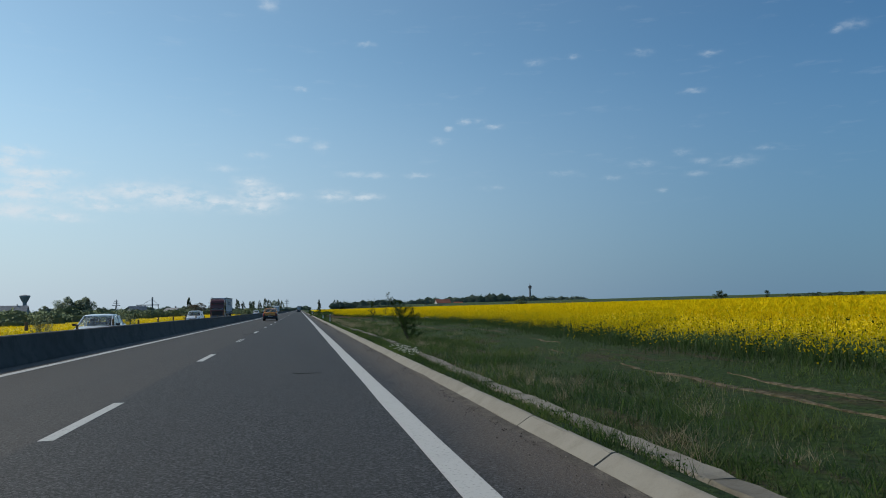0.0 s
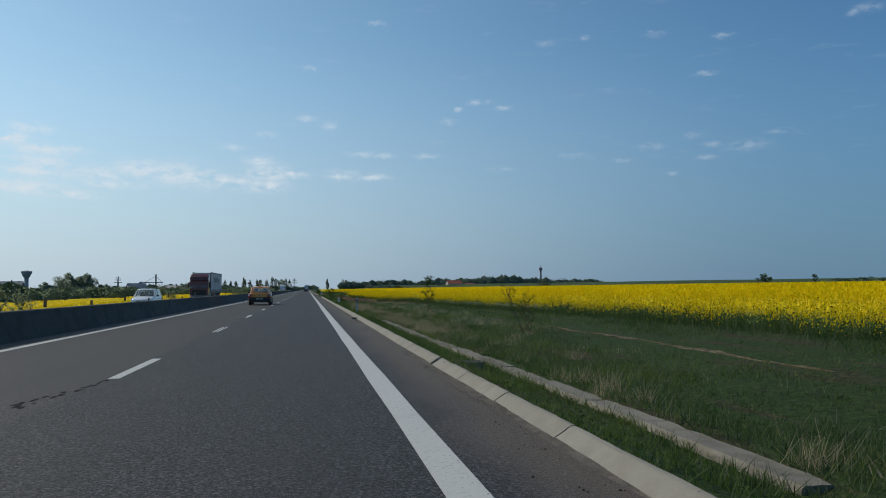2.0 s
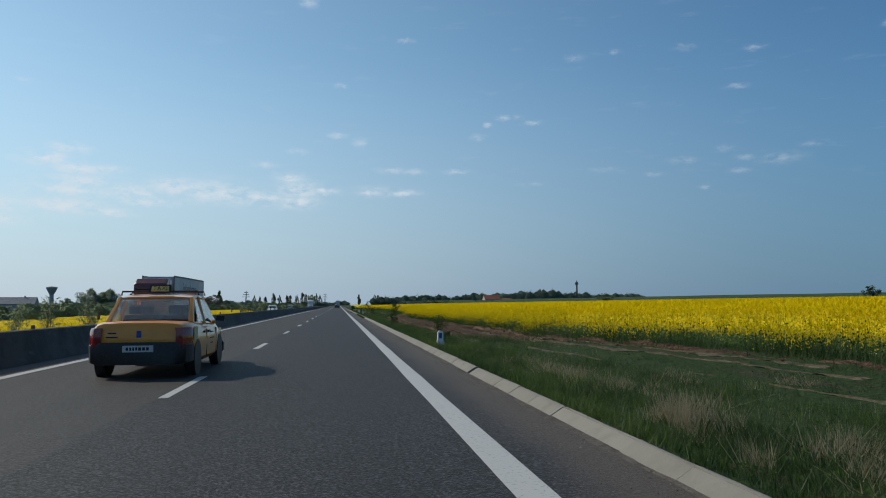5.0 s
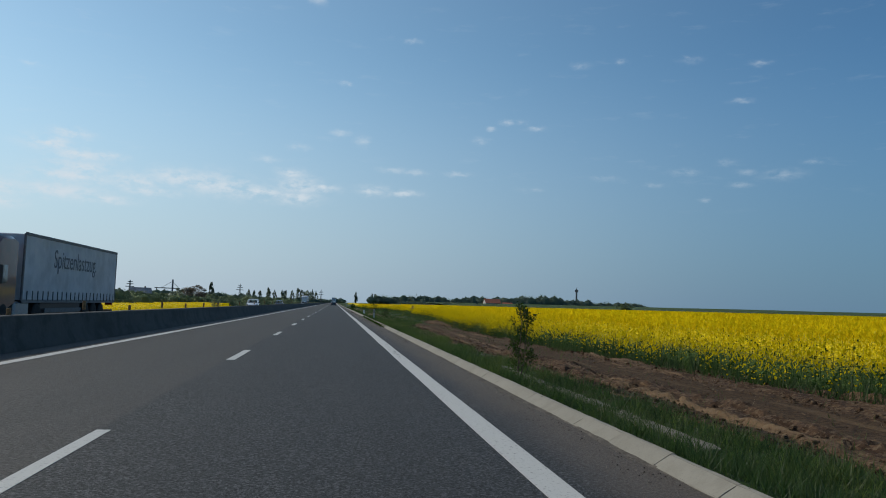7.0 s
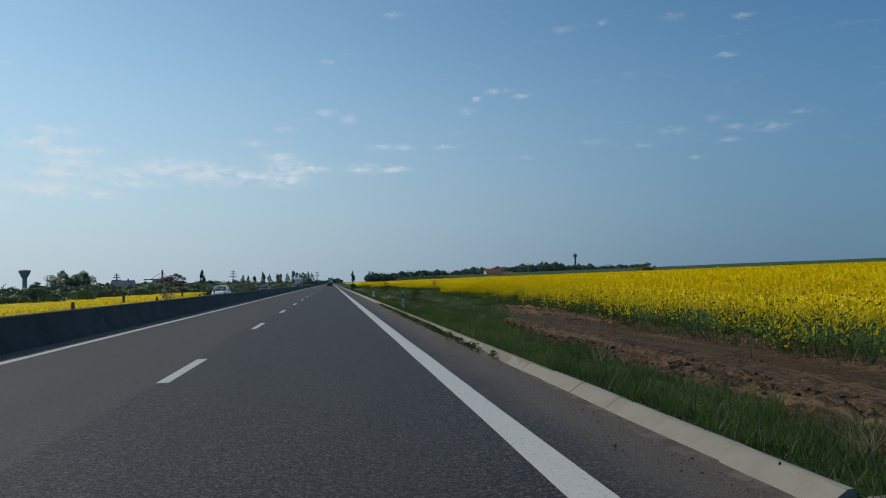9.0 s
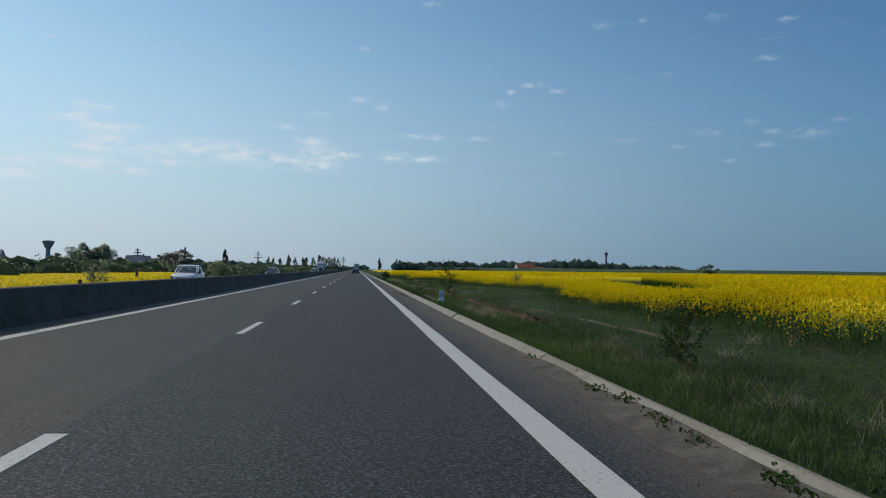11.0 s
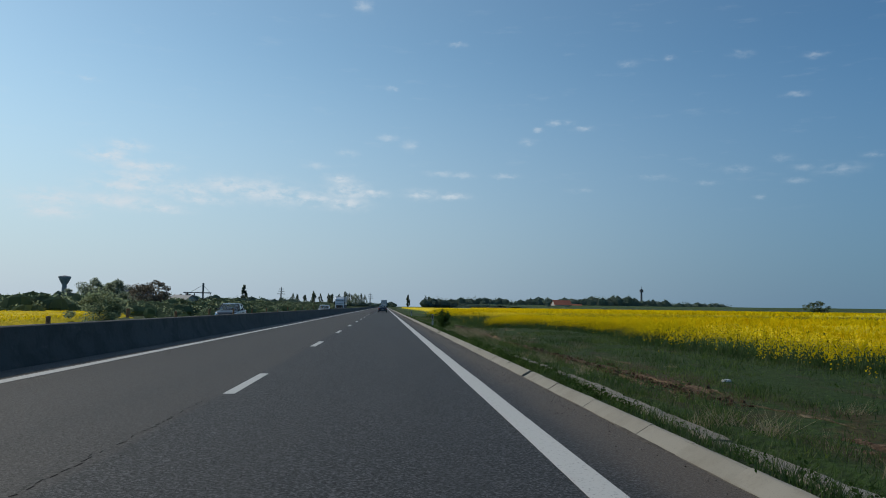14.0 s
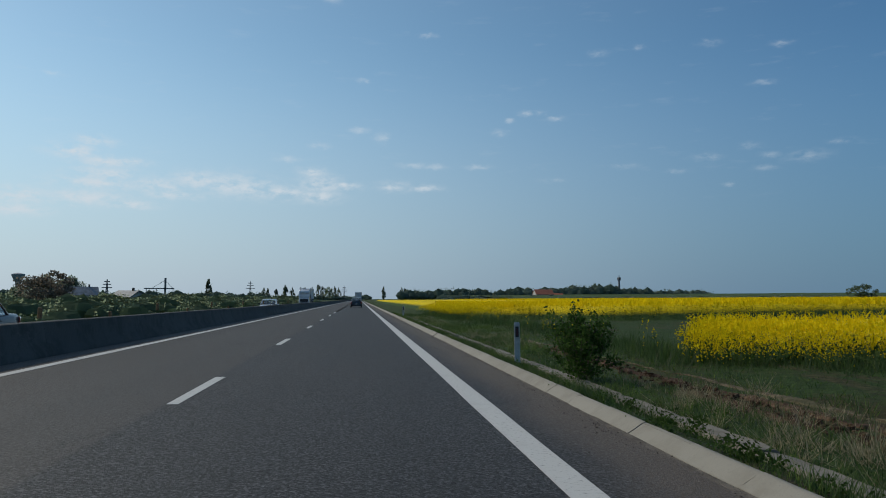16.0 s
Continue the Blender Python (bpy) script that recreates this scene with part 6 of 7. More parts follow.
    for end, z in ((-1, 0.47), (1, 0.40)):
        y = end * (hl + 0.062)
        p = part("number_plate", Shape().box(-0.26, 0.26, min(y, y - end * 0.02), max(y, y - end * 0.02), z, z + 0.115, 0.006), "plate", t)
        bars_shape = Shape()
        x = -0.20
        for w in (0.04, 0.03, 0.03, 0.03, 0.045, 0.045, 0.045):
            bars_shape.box(x, x + w, y - 0.003, y + 0.003, z + 0.03, z + 0.085)
            x += w + 0.02
        part("plate_bars", bars_shape, "ink", p)
    part("badge", Shape().box(-0.05, 0.05, -hl - 0.012, -hl + 0.05, trunk - 0.27, trunk - 0.14, 0.02), "blue", t)
    part("badge", Shape().box(-0.08, 0.08, hl - 0.05, hl + 0.012, belt - 0.42, belt - 0.34, 0.02), "steel", t)
    part("grille", Shape().box(-0.42, 0.42, hl - 0.08, hl + 0.004, belt - 0.44, belt - 0.33, 0.02), "black", t)
    if bars or taxi:
        for y in (-0.55, 0.15):
            s = Shape().tube([(-wr - 0.08, y, height - 0.02), (-wr - 0.06, y, height + 0.055), (wr + 0.06, y, height + 0.055), (wr + 0.08, y, height - 0.02)], [0.02, 0.018, 0.018, 0.02], 6)
            part("roof_bar", s, "black", t)
    if taxi:
        sign = part("roof_sign", Shape().rings([[(-0.22, -0.60, height + 0.03), (0.22, -0.60, height + 0.03), (0.22, -0.36, height + 0.03), (-0.22, -0.36, height + 0.03)], [(-0.19, -0.53, height + 0.19), (0.19, -0.53, height + 0.19), (0.19, -0.43, height + 0.19), (-0.19, -0.43, height + 0.19)]]), "ink", t, "black and yellow roof sign")
        m = Matrix.Translation((0, -0.572, height + 0.112)) @ Matrix.Rotation(radians(90 - 23), 4, "X")
        part("sign_panel", Shape().rings([[m @ Vector((x, y, -0.008)) for x, y in ((-0.17, -0.06), (0.17, -0.06), (0.16, 0.055), (-0.16, 0.055))], [m @ Vector((x, y, 0.002)) for x, y in ((-0.17, -0.06), (0.17, -0.06), (0.16, 0.055), (-0.16, 0.055))]]), "sign_face", sign)
        lettering("TAXI", 0.085, "ink", "sign_letters", sign, m @ Matrix.Translation((0, 0, 0.003)), "black letters", 1.05, 0.002)
        part("aerial", Shape().tube([(0.12, -0.30, height), (0.18, -0.62, height + 0.26)], [0.006, 0.003], 4), "black", t)
        for side in (1, -1):
            # pale door stickers of company lettering
            for z, l in ((0.74, 0.34), (0.62, 0.46), (0.52, 0.30)):
                x = side * (hw + 0.001)
                part("door_sticker", Shape().box(min(x, x - side * 0.01), max(x, x - side * 0.01), 0.05, 0.05 + l, z - 0.012, z + 0.012), "ink", t)
            x = side * (hw * 0.992)
            part("wing_sticker", Shape().box(x - 0.006, x + 0.006, -hl + 0.42, -hl + 0.75, 0.66, 0.90, 0.003), "sticker", t, "pale yellow chequered sticker")
        for x, z, w in ((-0.52, 0.80, 0.14), (-0.55, 0.73, 0.2)):
            part("boot_lettering", Shape().box(x, x + w, -hl - 0.006, -hl + 0.03, z - 0.012, z + 0.012), "ink", t)
    return t


def truck(label, at, turn, text=True, cab_paint="truck_red"):
    """Articulated lorry with a curtain-sided trailer; local +y is its front."""
    t = thing("truck", label, "truck", at, turn)
    front = 8.25
    # tractor
    s = Shape()
    sec = [(5.95, 1.20, 1.0, 3.62), (6.4, 1.23, 0.9, 3.72), (7.6, 1.24, 0.55, 3.66), (8.05, 1.24, 0.5, 3.30), (8.22, 1.20, 0.5, 2.55), (8.25, 1.16, 0.5, 1.5)]
    s.rings([[(w, y, z0), (w, y, z1 - 0.12), (w - 0.14, y, z1), (-w + 0.14, y, z1), (-w, y, z1 - 0.12), (-w, y, z0)] for y, w, z0, z1 in sec])
    cab = part("cab", s, cab_paint, t, smooth=30)
    panel("windscreen", [Vector((1.12, 8.245, 1.75)), Vector((-1.12, 8.245, 1.75)), Vector((-1.12, 8.10, 2.78)), Vector((1.12, 8.10, 2.78))], "glass", cab, 0.05, 0.03)
    part("grille", Shape().box(-0.95, 0.95, 8.2, 8.275, 0.75, 1.5, 0.03), "black", cab)
    part("bumper", Shape().box(-1.22, 1.22, 7.95, 8.32, 0.28, 0.72, 0.06), "dark_steel", cab)
    part("sun_visor", Shape().box(-1.15, 1.15, 8.05, 8.42, 2.82, 2.92, 0.03), "black", cab)
    for side in (1, -1):
        part("headlight", Shape().box(side * 0.98 - 0.17, side * 0.98 + 0.17, 8.22, 8.335, 0.48, 0.68, 0.03), "lamp", cab)
        q = [Vector((side * 1.243, 6.9, 1.75)), Vector((side * 1.243, 7.95, 1.75)), Vector((side * 1.243, 7.75, 2.55)), Vector((side * 1.243, 6.9, 2.55))]
        panel("side_window", q if side > 0 else [q[1], q[0], q[3], q[2]], "glass", cab, 0.04, 0.012)
        part("wing_mirror", Shape().box(side * 1.42 - 0.10, side * 1.42 + 0.10, 8.0, 8.12, 1.75, 2.5, 0.04), "black", cab)
        part("mirror_arm", Shape().tube([(side * 1.2, 8.0, 2.55), (side * 1.42, 8.06, 2.48)], [0.025, 0.02], 5), "black", cab)
        for y in (7.1, 3.6):
            wheel(t, side * 1.08, y, 0.5, 0.32, side)
        for y in (-3.2, -4.5, -5.8):
            wheel(t, side * 1.08, y, 0.5, 0.32, side)
        # added black panel, stands in for the dark space under the trailer
        part("side_skirt", Shape().box(side * 1.10 - 0.02, side * 1.10 + 0.02, -2.5, 3.0, 0.42, 1.08, 0.01), "black", t)
        part("side_guard", Shape().box(side * 1.2 - 0.02, side * 1.2 + 0.02, -2.4, 2.6, 0.55, 0.75, 0.01), "dark_steel", t)
        part("fuel_tank", Shape().box(min(side * 0.75, side * 1.2), max(side * 0.75, side * 1.2), 4.4, 5.9, 0.5, 1.05, 0.08), "steel", t)
    part("chassis", Shape().box(-0.45, 0.45, -8.0, 7.4, 0.75, 1.12, 0.02), "dark_steel", t)
    # trailer
    trailer = part("trailer_box", Shape().box(-1.25, 1.25, -8.2, 5.4, 1.12, 3.92, 0.03), "tarpaulin", t)
    ys = [-8.2 + 13.6 * i / 40 for i in range(41)]
    for side in (1, -1):
        xs = [1.262 + 0.008 * math.sin(k * 1.9) for k in range(41)]
        part("curtain", Shape().rings([[(side * x, y, 1.15), (side * x, y, 3.9), (side * 1.252, y, 3.9), (side * 1.252, y, 1.15)] for x, y in zip(xs, ys)]), "tarpaulin", trailer)
    for side in (1, -1):
        part("roof_rail", Shape().box(side * 1.26 - 0.025, side * 1.26 + 0.025, -8.22, 5.42, 3.86, 4.0, 0.01), "dark_steel", trailer)
        part("floor_rail", Shape().box(side * 1.26 - 0.02, side * 1.26 + 0.02, -8.22, 5.42, 1.0, 1.14, 0.01), "dark_steel", trailer)
        part("corner_post", Shape().box(side * 1.24 - 0.04, side * 1.24 + 0.04, 5.36, 5.46, 1.1, 3.95, 0.01), "dark_steel", trailer)
        part("corner_post", Shape().box(side * 1.24 - 0.04, side * 1.24 + 0.04, -8.25, -8.15, 1.1, 3.95, 0.01), "dark_steel", trailer)
        strap = Shape().box(-0.012, 0.012, -0.035, 0.035, 1.1, 1.52, 0.004)
        strap_mesh = mesh_of("buckle_strap", strap.v, strap.f, MAT["black"])
        for k in range(22):
            o = new("buckle_strap", strap_mesh)
            o.parent, o.location = trailer, (side * 1.275, -7.9 + 0.61 * k, 0)
    part("rear_door", Shape().box(-1.2, 1.2, -8.26, -8.2, 1.15, 3.88, 0.01), "tarpaulin", trailer)
    for side in (1, -1):
        part("tail_light", Shape().box(side * 0.95 - 0.2, side * 0.95 + 0.2, -8.3, -8.2, 0.85, 1.0, 0.02), "red_lamp", t)
    part("underrun_bar", Shape().box(-1.2, 1.2, -8.15, -8.05, 0.45, 0.6, 0.02), "dark_steel", t)
    if text:
        m = Matrix.Translation((-1.275, -1.2, 3.0)) @ Matrix.Rotation(radians(-90), 4, "Z") @ Matrix.Rotation(radians(90), 4, "X")
        lettering("Spitzenlastzug.", 0.86, "slate", "lettering", trailer, m, "slate grey letters", 0.92, 0.002)
    return t


def build_vehicles():
    MAT["truck_red"] = material("dark_red_paint", speckle((0.10, 0.022, 0.022), (0.14, 0.032, 0.03), 2.0), 0.35, coat=0.5)
    MAT["slate"] = material("slate_print", speckle((0.10, 0.11, 0.13), (0.15, 0.16, 0.18), 8.0), 0.6)
    car("yellow orange taxi saloon with black bumpers and roof sign", "taxi", (-1.06, 89.05, 0), 0, "taxi", taxi=True, group="traffic")
    car("white saloon car driving beyond the median barrier", "car_white", (-7.0, 31.2, LEFT_ROAD), 180, height=1.46, length=4.4, bumper="car_white")
    car("white estate car with roof bars beyond the barrier", "car_white", (-10.2, 90.0, LEFT_ROAD), 180, kind="estate", height=1.6, bars=True, bumper="car_white")
    car("white saloon car with black bumpers and roof bars", "car_white", (-10.2, 223.4, LEFT_ROAD), 180, height=1.54, bars=True)
    car("dark blue saloon car beyond the median barrier", "car_dark", (-10.2, 280.0, LEFT_ROAD), 180, height=1.46, length=4.6, width=1.8, bumper="car_dark")
    car("dark blue car far ahead on the road", "car_dark", (1.8, 372.0, 0), 0, height=1.5, bumper="car_dark", group="traffic")
    car("silver car far off on the oncoming carriageway", "car_silver", (-7.0, 335.0, LEFT_ROAD), 180, height=1.48, bumper="car_silver")
    truck("red truck with pale grey curtain trailer on the oncoming carriageway", (-12.2, 143.3, LEFT_ROAD), 180)
    truck("distant truck with pale grey trailer driving ahead", (1.9, 560.0, 0), 0, False, "car_white")
    truck("distant white truck on the oncoming carriageway", (-10.6, 444.0, LEFT_ROAD), 180, False, "car_white")


build_posts()
build_vehicles()

# ---------------------------------------------------------------- trees and far buildings


def sapling(label, at, height, seed, spread=0.9, leaves=900, leaf=0.055, lean=(0.0, 0.0), stems=1, bare=0.25, low=0.2, mat="leaf", category="young tree", push=0.0):
    """A young roadside tree: thin stems, upright limbs, scattered small leaves and some bare twigs."""
    rng = np.random.default_rng(seed)
    t = thing("young_tree" if category == "young tree" else "shrub", label, category, at)
    wood = Shape()
    tips = []
    for k in range(stems):
        a = rng.uniform(0, 6.28)
        p = Vector((0.06 * math.cos(a) * (stems > 1), 0.06 * math.sin(a) * (stems > 1), -0.12))
        pts, rad = [p.copy()], [0.035 * height / 3]
        drift = Vector((lean[0] + rng.normal(0, 0.10) * (stems > 1), lean[1] + rng.normal(0, 0.10) * (stems > 1), 1.0))
        n = 8
        for i in range(n):
            drift = Vector((drift.x + rng.normal(0, 0.04), drift.y + rng.normal(0, 0.04), 1.0))
            p = p + drift * (height / n)
            pts.append(p.copy())
            rad.append(max(0.004, 0.035 * height / 3 * (1 - (i + 1) / n)))
        wood.tube([tuple(q) for q in pts], rad, 5)
        for j in range(int(15 / stems) + 5):
            f = rng.uniform(low, 0.92)
            q = pts[int(f * n)].lerp(pts[min(n, int(f * n) + 1)], f * n - int(f * n))
            a = rng.uniform(0, 6.28)
            l = spread * rng.uniform(0.45, 1.0) * (1.15 - 0.75 * f)
            d = Vector((math.cos(a) * 0.75 + push, math.sin(a) * 0.75, rng.uniform(0.25, 1.1))).normalized()
            b = [q, q + d * l * 0.5 + Vector((0, 0, 0.03)), q + d * l + Vector((0, 0, rng.uniform(0.0, 0.2)))]
            wood.tube([tuple(v) for v in b], [0.011 * height / 3, 0.007, 0.003], 4)
            tips.append((b, 1.0 if rng.uniform() > bare else 0.15))
            for _ in range(2):
                m = b[1].lerp(b[2], rng.uniform(0, 1))
                e = m + Vector((rng.normal(0, 0.16), rng.normal(0, 0.16), rng.uniform(0.03, 0.3))) * min(1.0, spread)
                wood.tube([tuple(m), tuple(e)], [0.005, 0.002], 3)
                tips.append(([m, m.lerp(e, 0.5), e], 1.0 if rng.uniform() > bare else 0.1))
    part("stem", wood, "bark", t)
    weights = np.array([w * (b[2] - b[0]).length for b, w in tips])
    which = rng.choice(len(tips), leaves, p=weights / weights.sum())
    c = np.empty((leaves, 3))
    for i, k in enumerate(which):
        b = tips[k][0]
        f = rng.uniform(0.15, 1.0)
        c[i] = (b[0] * (1 - f) ** 2 + b[1] * 2 * f * (1 - f) + b[2] * f * f)[:]
    c += rng.normal(0, 0.035, c.shape)
    o = new("foliage", fast_mesh("foliage", leaf_quads(rng, c, leaf, 0.1, 0.7), 4, mat))
    o.parent = t
    return t


def crown_points(rng, n, width, height, base, lumps, top=0.45):
    """Points in lumpy clusters inside an egg-shaped crown, with gaps between."""
    a = rng.uniform(0, 2 * np.pi, lumps)
    z = rng.uniform(-1, 1, lumps)
    r = np.sqrt(1 - z * z) * rng.uniform(0.35, 1.0, lumps)
    lump = np.stack([r * np.cos(a), r * np.sin(a), z * rng.uniform(0.6, 1.0, lumps)], 1)
    size = rng.uniform(0.16, 0.34, lumps)
    k = rng.integers(0, lumps, n)
    d = rng.normal(size=(n, 3))
    d /= np.linalg.norm(d, axis=1)[:, None]
    p = lump[k] + d * (size[k] * rng.uniform(0.5, 1.05, n))[:, None]
    p[:, 2] = base + (p[:, 2] * 0.5 + 0.5) * height
    p[:, :2] *= width / 2
    return p


def on_land(at):
    return (at[0], at[1], float(land(at[0])) + at[2])


def tree(label, at, height, width, seed, mat="hazed_tree_leaf", leaves=2600, trunk=0.22, lumps=26, leaf=0.0, shape="round", category="tree", group=""):
    rng = np.random.default_rng(seed)
    t = thing("tree" if category == "tree" else "shrub", label, category, on_land(at) if category == "tree" else at, 0, group)
    wood = Shape()
    r = height * 0.022
    n = 5
    pts = [(rng.normal(0, 0.01) * height * (i > 0), rng.normal(0, 0.01) * height * (i > 0), -0.3 + height * 0.8 * i / n) for i in range(n + 1)]
    wood.tube(pts, [r * (1.15 - 0.95 * i / n) for i in range(n + 1)], 7)
    for _ in range(9):
        f = rng.uniform(trunk * 0.8, 0.7)
        a = rng.uniform(0, 6.28)
        z = height * f
        e = (math.cos(a) * width * 0.36, math.sin(a) * width * 0.36, z + height * rng.uniform(0.1, 0.25))
        wood.tube([(0, 0, z), (e[0] * 0.5, e[1] * 0.5, z + (e[2] - z) * 0.35), e], [r * 0.45, r * 0.3, r * 0.08], 5)
    part("trunk", wood, "bark", t)
    if shape == "poplar":
        p = crown_points(rng, leaves, width, height * (1 - trunk), height * trunk, lumps)
        f = (p[:, 2] - height * trunk) / (height * (1 - trunk))
        p[:, :2] *= (np.clip(1.3 - f * 0.95, 0.32, 1.0) * np.clip(f * 5 + 0.3, 0.3, 1))[:, None]
    else:
        p = crown_points(rng, leaves, width, height * (1 - trunk), height * trunk, lumps)
    o = new("crown", fast_mesh("crown", leaf_quads(rng, p, leaf or height * 0.055, 0.0, 0.75), 4, mat))
    o.parent = t
    return t


def woods(name, label, places, seed, mat, category="woods", n=170, leaf=0.05):
    """A far belt of trees and shrubs in one mesh; places are (x, y, width, height). Lumpy hearts, with a fringe of fine leaf clumps round them."""
    rng = np.random.default_rng(seed)
    out = []
    a = np.linspace(0, 2 * np.pi, 8)
    b = np.linspace(-0.5 * np.pi, 0.5 * np.pi, 5)
    ga, gb = np.meshgrid(a, b, indexing="ij")
    for x, y, w, h in places:
        # three uneven lumps to each crown
        for k in range(3):
            bulge = rng.uniform(0.66, 1.10, ga.shape)
            bulge[-1] = bulge[0]
            wide, high = w * rng.uniform(0.26, 0.40), h * rng.uniform(0.62, 1.0)
            ox, oy = w * rng.uniform(-0.38, 0.38), w * rng.uniform(-0.3, 0.3)
            hx, hy = wide * np.cos(ga) * np.cos(gb) * bulge + ox, wide * np.sin(ga) * np.cos(gb) * bulge + oy
            hz = high * (0.42 + 0.52 * np.sin(gb) * bulge)
            v = np.stack([hx + x, hy + y, np.maximum(hz, 0.0) + float(land(x))], -1)
            out.append(np.stack([v[:-1, :-1], v[1:, :-1], v[1:, 1:], v[:-1, 1:]], 2).reshape(-1, 3))
        p = crown_points(rng, n, w, h * 1.12, -0.22 * h, 30)
        p[:, 0] += x
        p[:, 1] += y
        p[:, 2] = np.maximum(p[:, 2], 0.1) + float(land(x))
        out.append(leaf_quads(rng, p, max(w, h) * leaf, 0.0, 0.8))
    o = new(name, fast_mesh(name, np.concatenate(out), 4, mat))
    return tagged(o, label, category, kind="stuff")


def house(label, at, turn, w, d, wall_h, roof_h, roof, windows=3, category="house"):
    t = thing("house", label, category, on_land(at), turn)
    walls = part("wall", Shape().box(-w / 2, w / 2, -d / 2, d / 2, -0.3, wall_h), "wall", t)
    s = Shape()
    e = 0.5
    s.rings([[(x, -d / 2 - e, wall_h - 0.1), (x, 0, wall_h + roof_h), (x, d / 2 + e, wall_h - 0.1), (x, d / 2 + e, wall_h - 0.3), (x, 0, wall_h + roof_h - 0.25), (x, -d / 2 - e, wall_h - 0.3)] for x in (-w / 2 - e, w / 2 + e)])
    r = part("roof", s, roof, t)
    part("gable", Shape().rings([[(x, -d / 2, wall_h - 0.05), (x, 0, wall_h + roof_h - 0.3), (x, d / 2, wall_h - 0.05)] for x in (-w / 2, w / 2)]), "wall", t)
    part("chimney", Shape().box(w * 0.2, w * 0.2 + 0.7, -0.35, 0.35, wall_h + roof_h * 0.5, wall_h + roof_h + 1.0, 0.05), "brick", r)
    for k in range(windows):
        x = -w / 2 + w * (k + 0.5) / windows
        f = part("window", Shape().box(x - 0.8, x + 0.8, -d / 2 - 0.08, -d / 2 + 0.05, wall_h * 0.35, wall_h * 0.75, 0.03), "white", t)
        part("pane", Shape().box(x - 0.68, x + 0.68, -d / 2 - 0.10, -d / 2 - 0.07, wall_h * 0.38, wall_h * 0.72), "glass", f)
    return t


def build_saplings():
    sapling("slanting young thorn tree with fine dark green leaves on the verge", (7.1, 24.1, -0.15), 1.8, 101, 1.0, 8000, 0.034, (-0.30, 0.0), 3, 0.05, 0.02, push=0.45)
    sapling("thin young tree with few leaves on the verge", (9.05, 45.8, -0.15), 1.55, 102, 0.6, 420, 0.045, (-0.26, 0.0), 2, 0.45, 0.2)
    sapling("slender young tree with a tall leafy tip", (9.65, 68.2, -0.15), 2.35, 104, 0.75, 900, 0.06, (0.0, 0.0), 1, 0.2, 0.12)
    sapling("narrow bushy young tree beside the bare soil", (5.62, 117.7, -0.1), 1.55, 105, 0.5, 2300, 0.04, (0.0, 0.0), 2, 0.1, 0.02)
    sapling("young poplar with dark leaves and bare upright shoots", (7.55, 210.0, -0.3), 2.1, 116, 1.05, 1300, 0.055, (0.0, 0.0), 2, 0.40, 0.10)
    sapling("bare brownish shrub at the edge of the rape", (14.2, 222.0, 0.0), 1.3, 107, 0.7, 500, 0.045, (0.0, 0.0), 4, 0.3, 0.1, "brown_leaf", "shrub")
    sapling("round dark green leafy bush beside the kerb", (6.0, 267.2, -0.1), 1.0, 108, 1.0, 4200, 0.058, (0.0, 0.0), 7, 0.1, 0.02, "weed_leaf", "shrub")
    sapling("low dark green bush on the verge", (6.2, 101.0, -0.1), 0.9, 109, 0.5, 700, 0.055, (0.0, 0.0), 3, 0.1, 0.02, "leaf", "shrub")
    sapling("small leafy bush far along the verge", (7.0, 176.0, -0.12), 1.0, 110, 0.5, 900, 0.05, (0.0, 0.0), 3, 0.2, 0.1, "leaf", "shrub")
    for k, (x, y, h) in enumerate(((-15.0, 72.0, 1.8), (-14.9, 76.0, 1.5), (-15.0, 117.5, 1.5), (-15.0, 122.0, 1.9), (-15.0, 129.5, 1.2), (-14.9, 48.0, 1.4), (-15.0, 218.0, 1.4))):
        sapling("spreading light green bush beyond the oncoming carriageway", (x, y, -0.52), h + 0.25, 130 + k, 1.3, 1100, 0.09, (0.0, 0.0), 5, 0.15, 0.05, "hazed_hedge_leaf", "shrub")
    tree("dense rounded bush beyond the oncoming carriageway", (-15.9, 267.3, -0.85), 2.6, 3.9, 140, "hazed_hedge_leaf", 5200, 0.02, 34, 0.13, category="shrub")


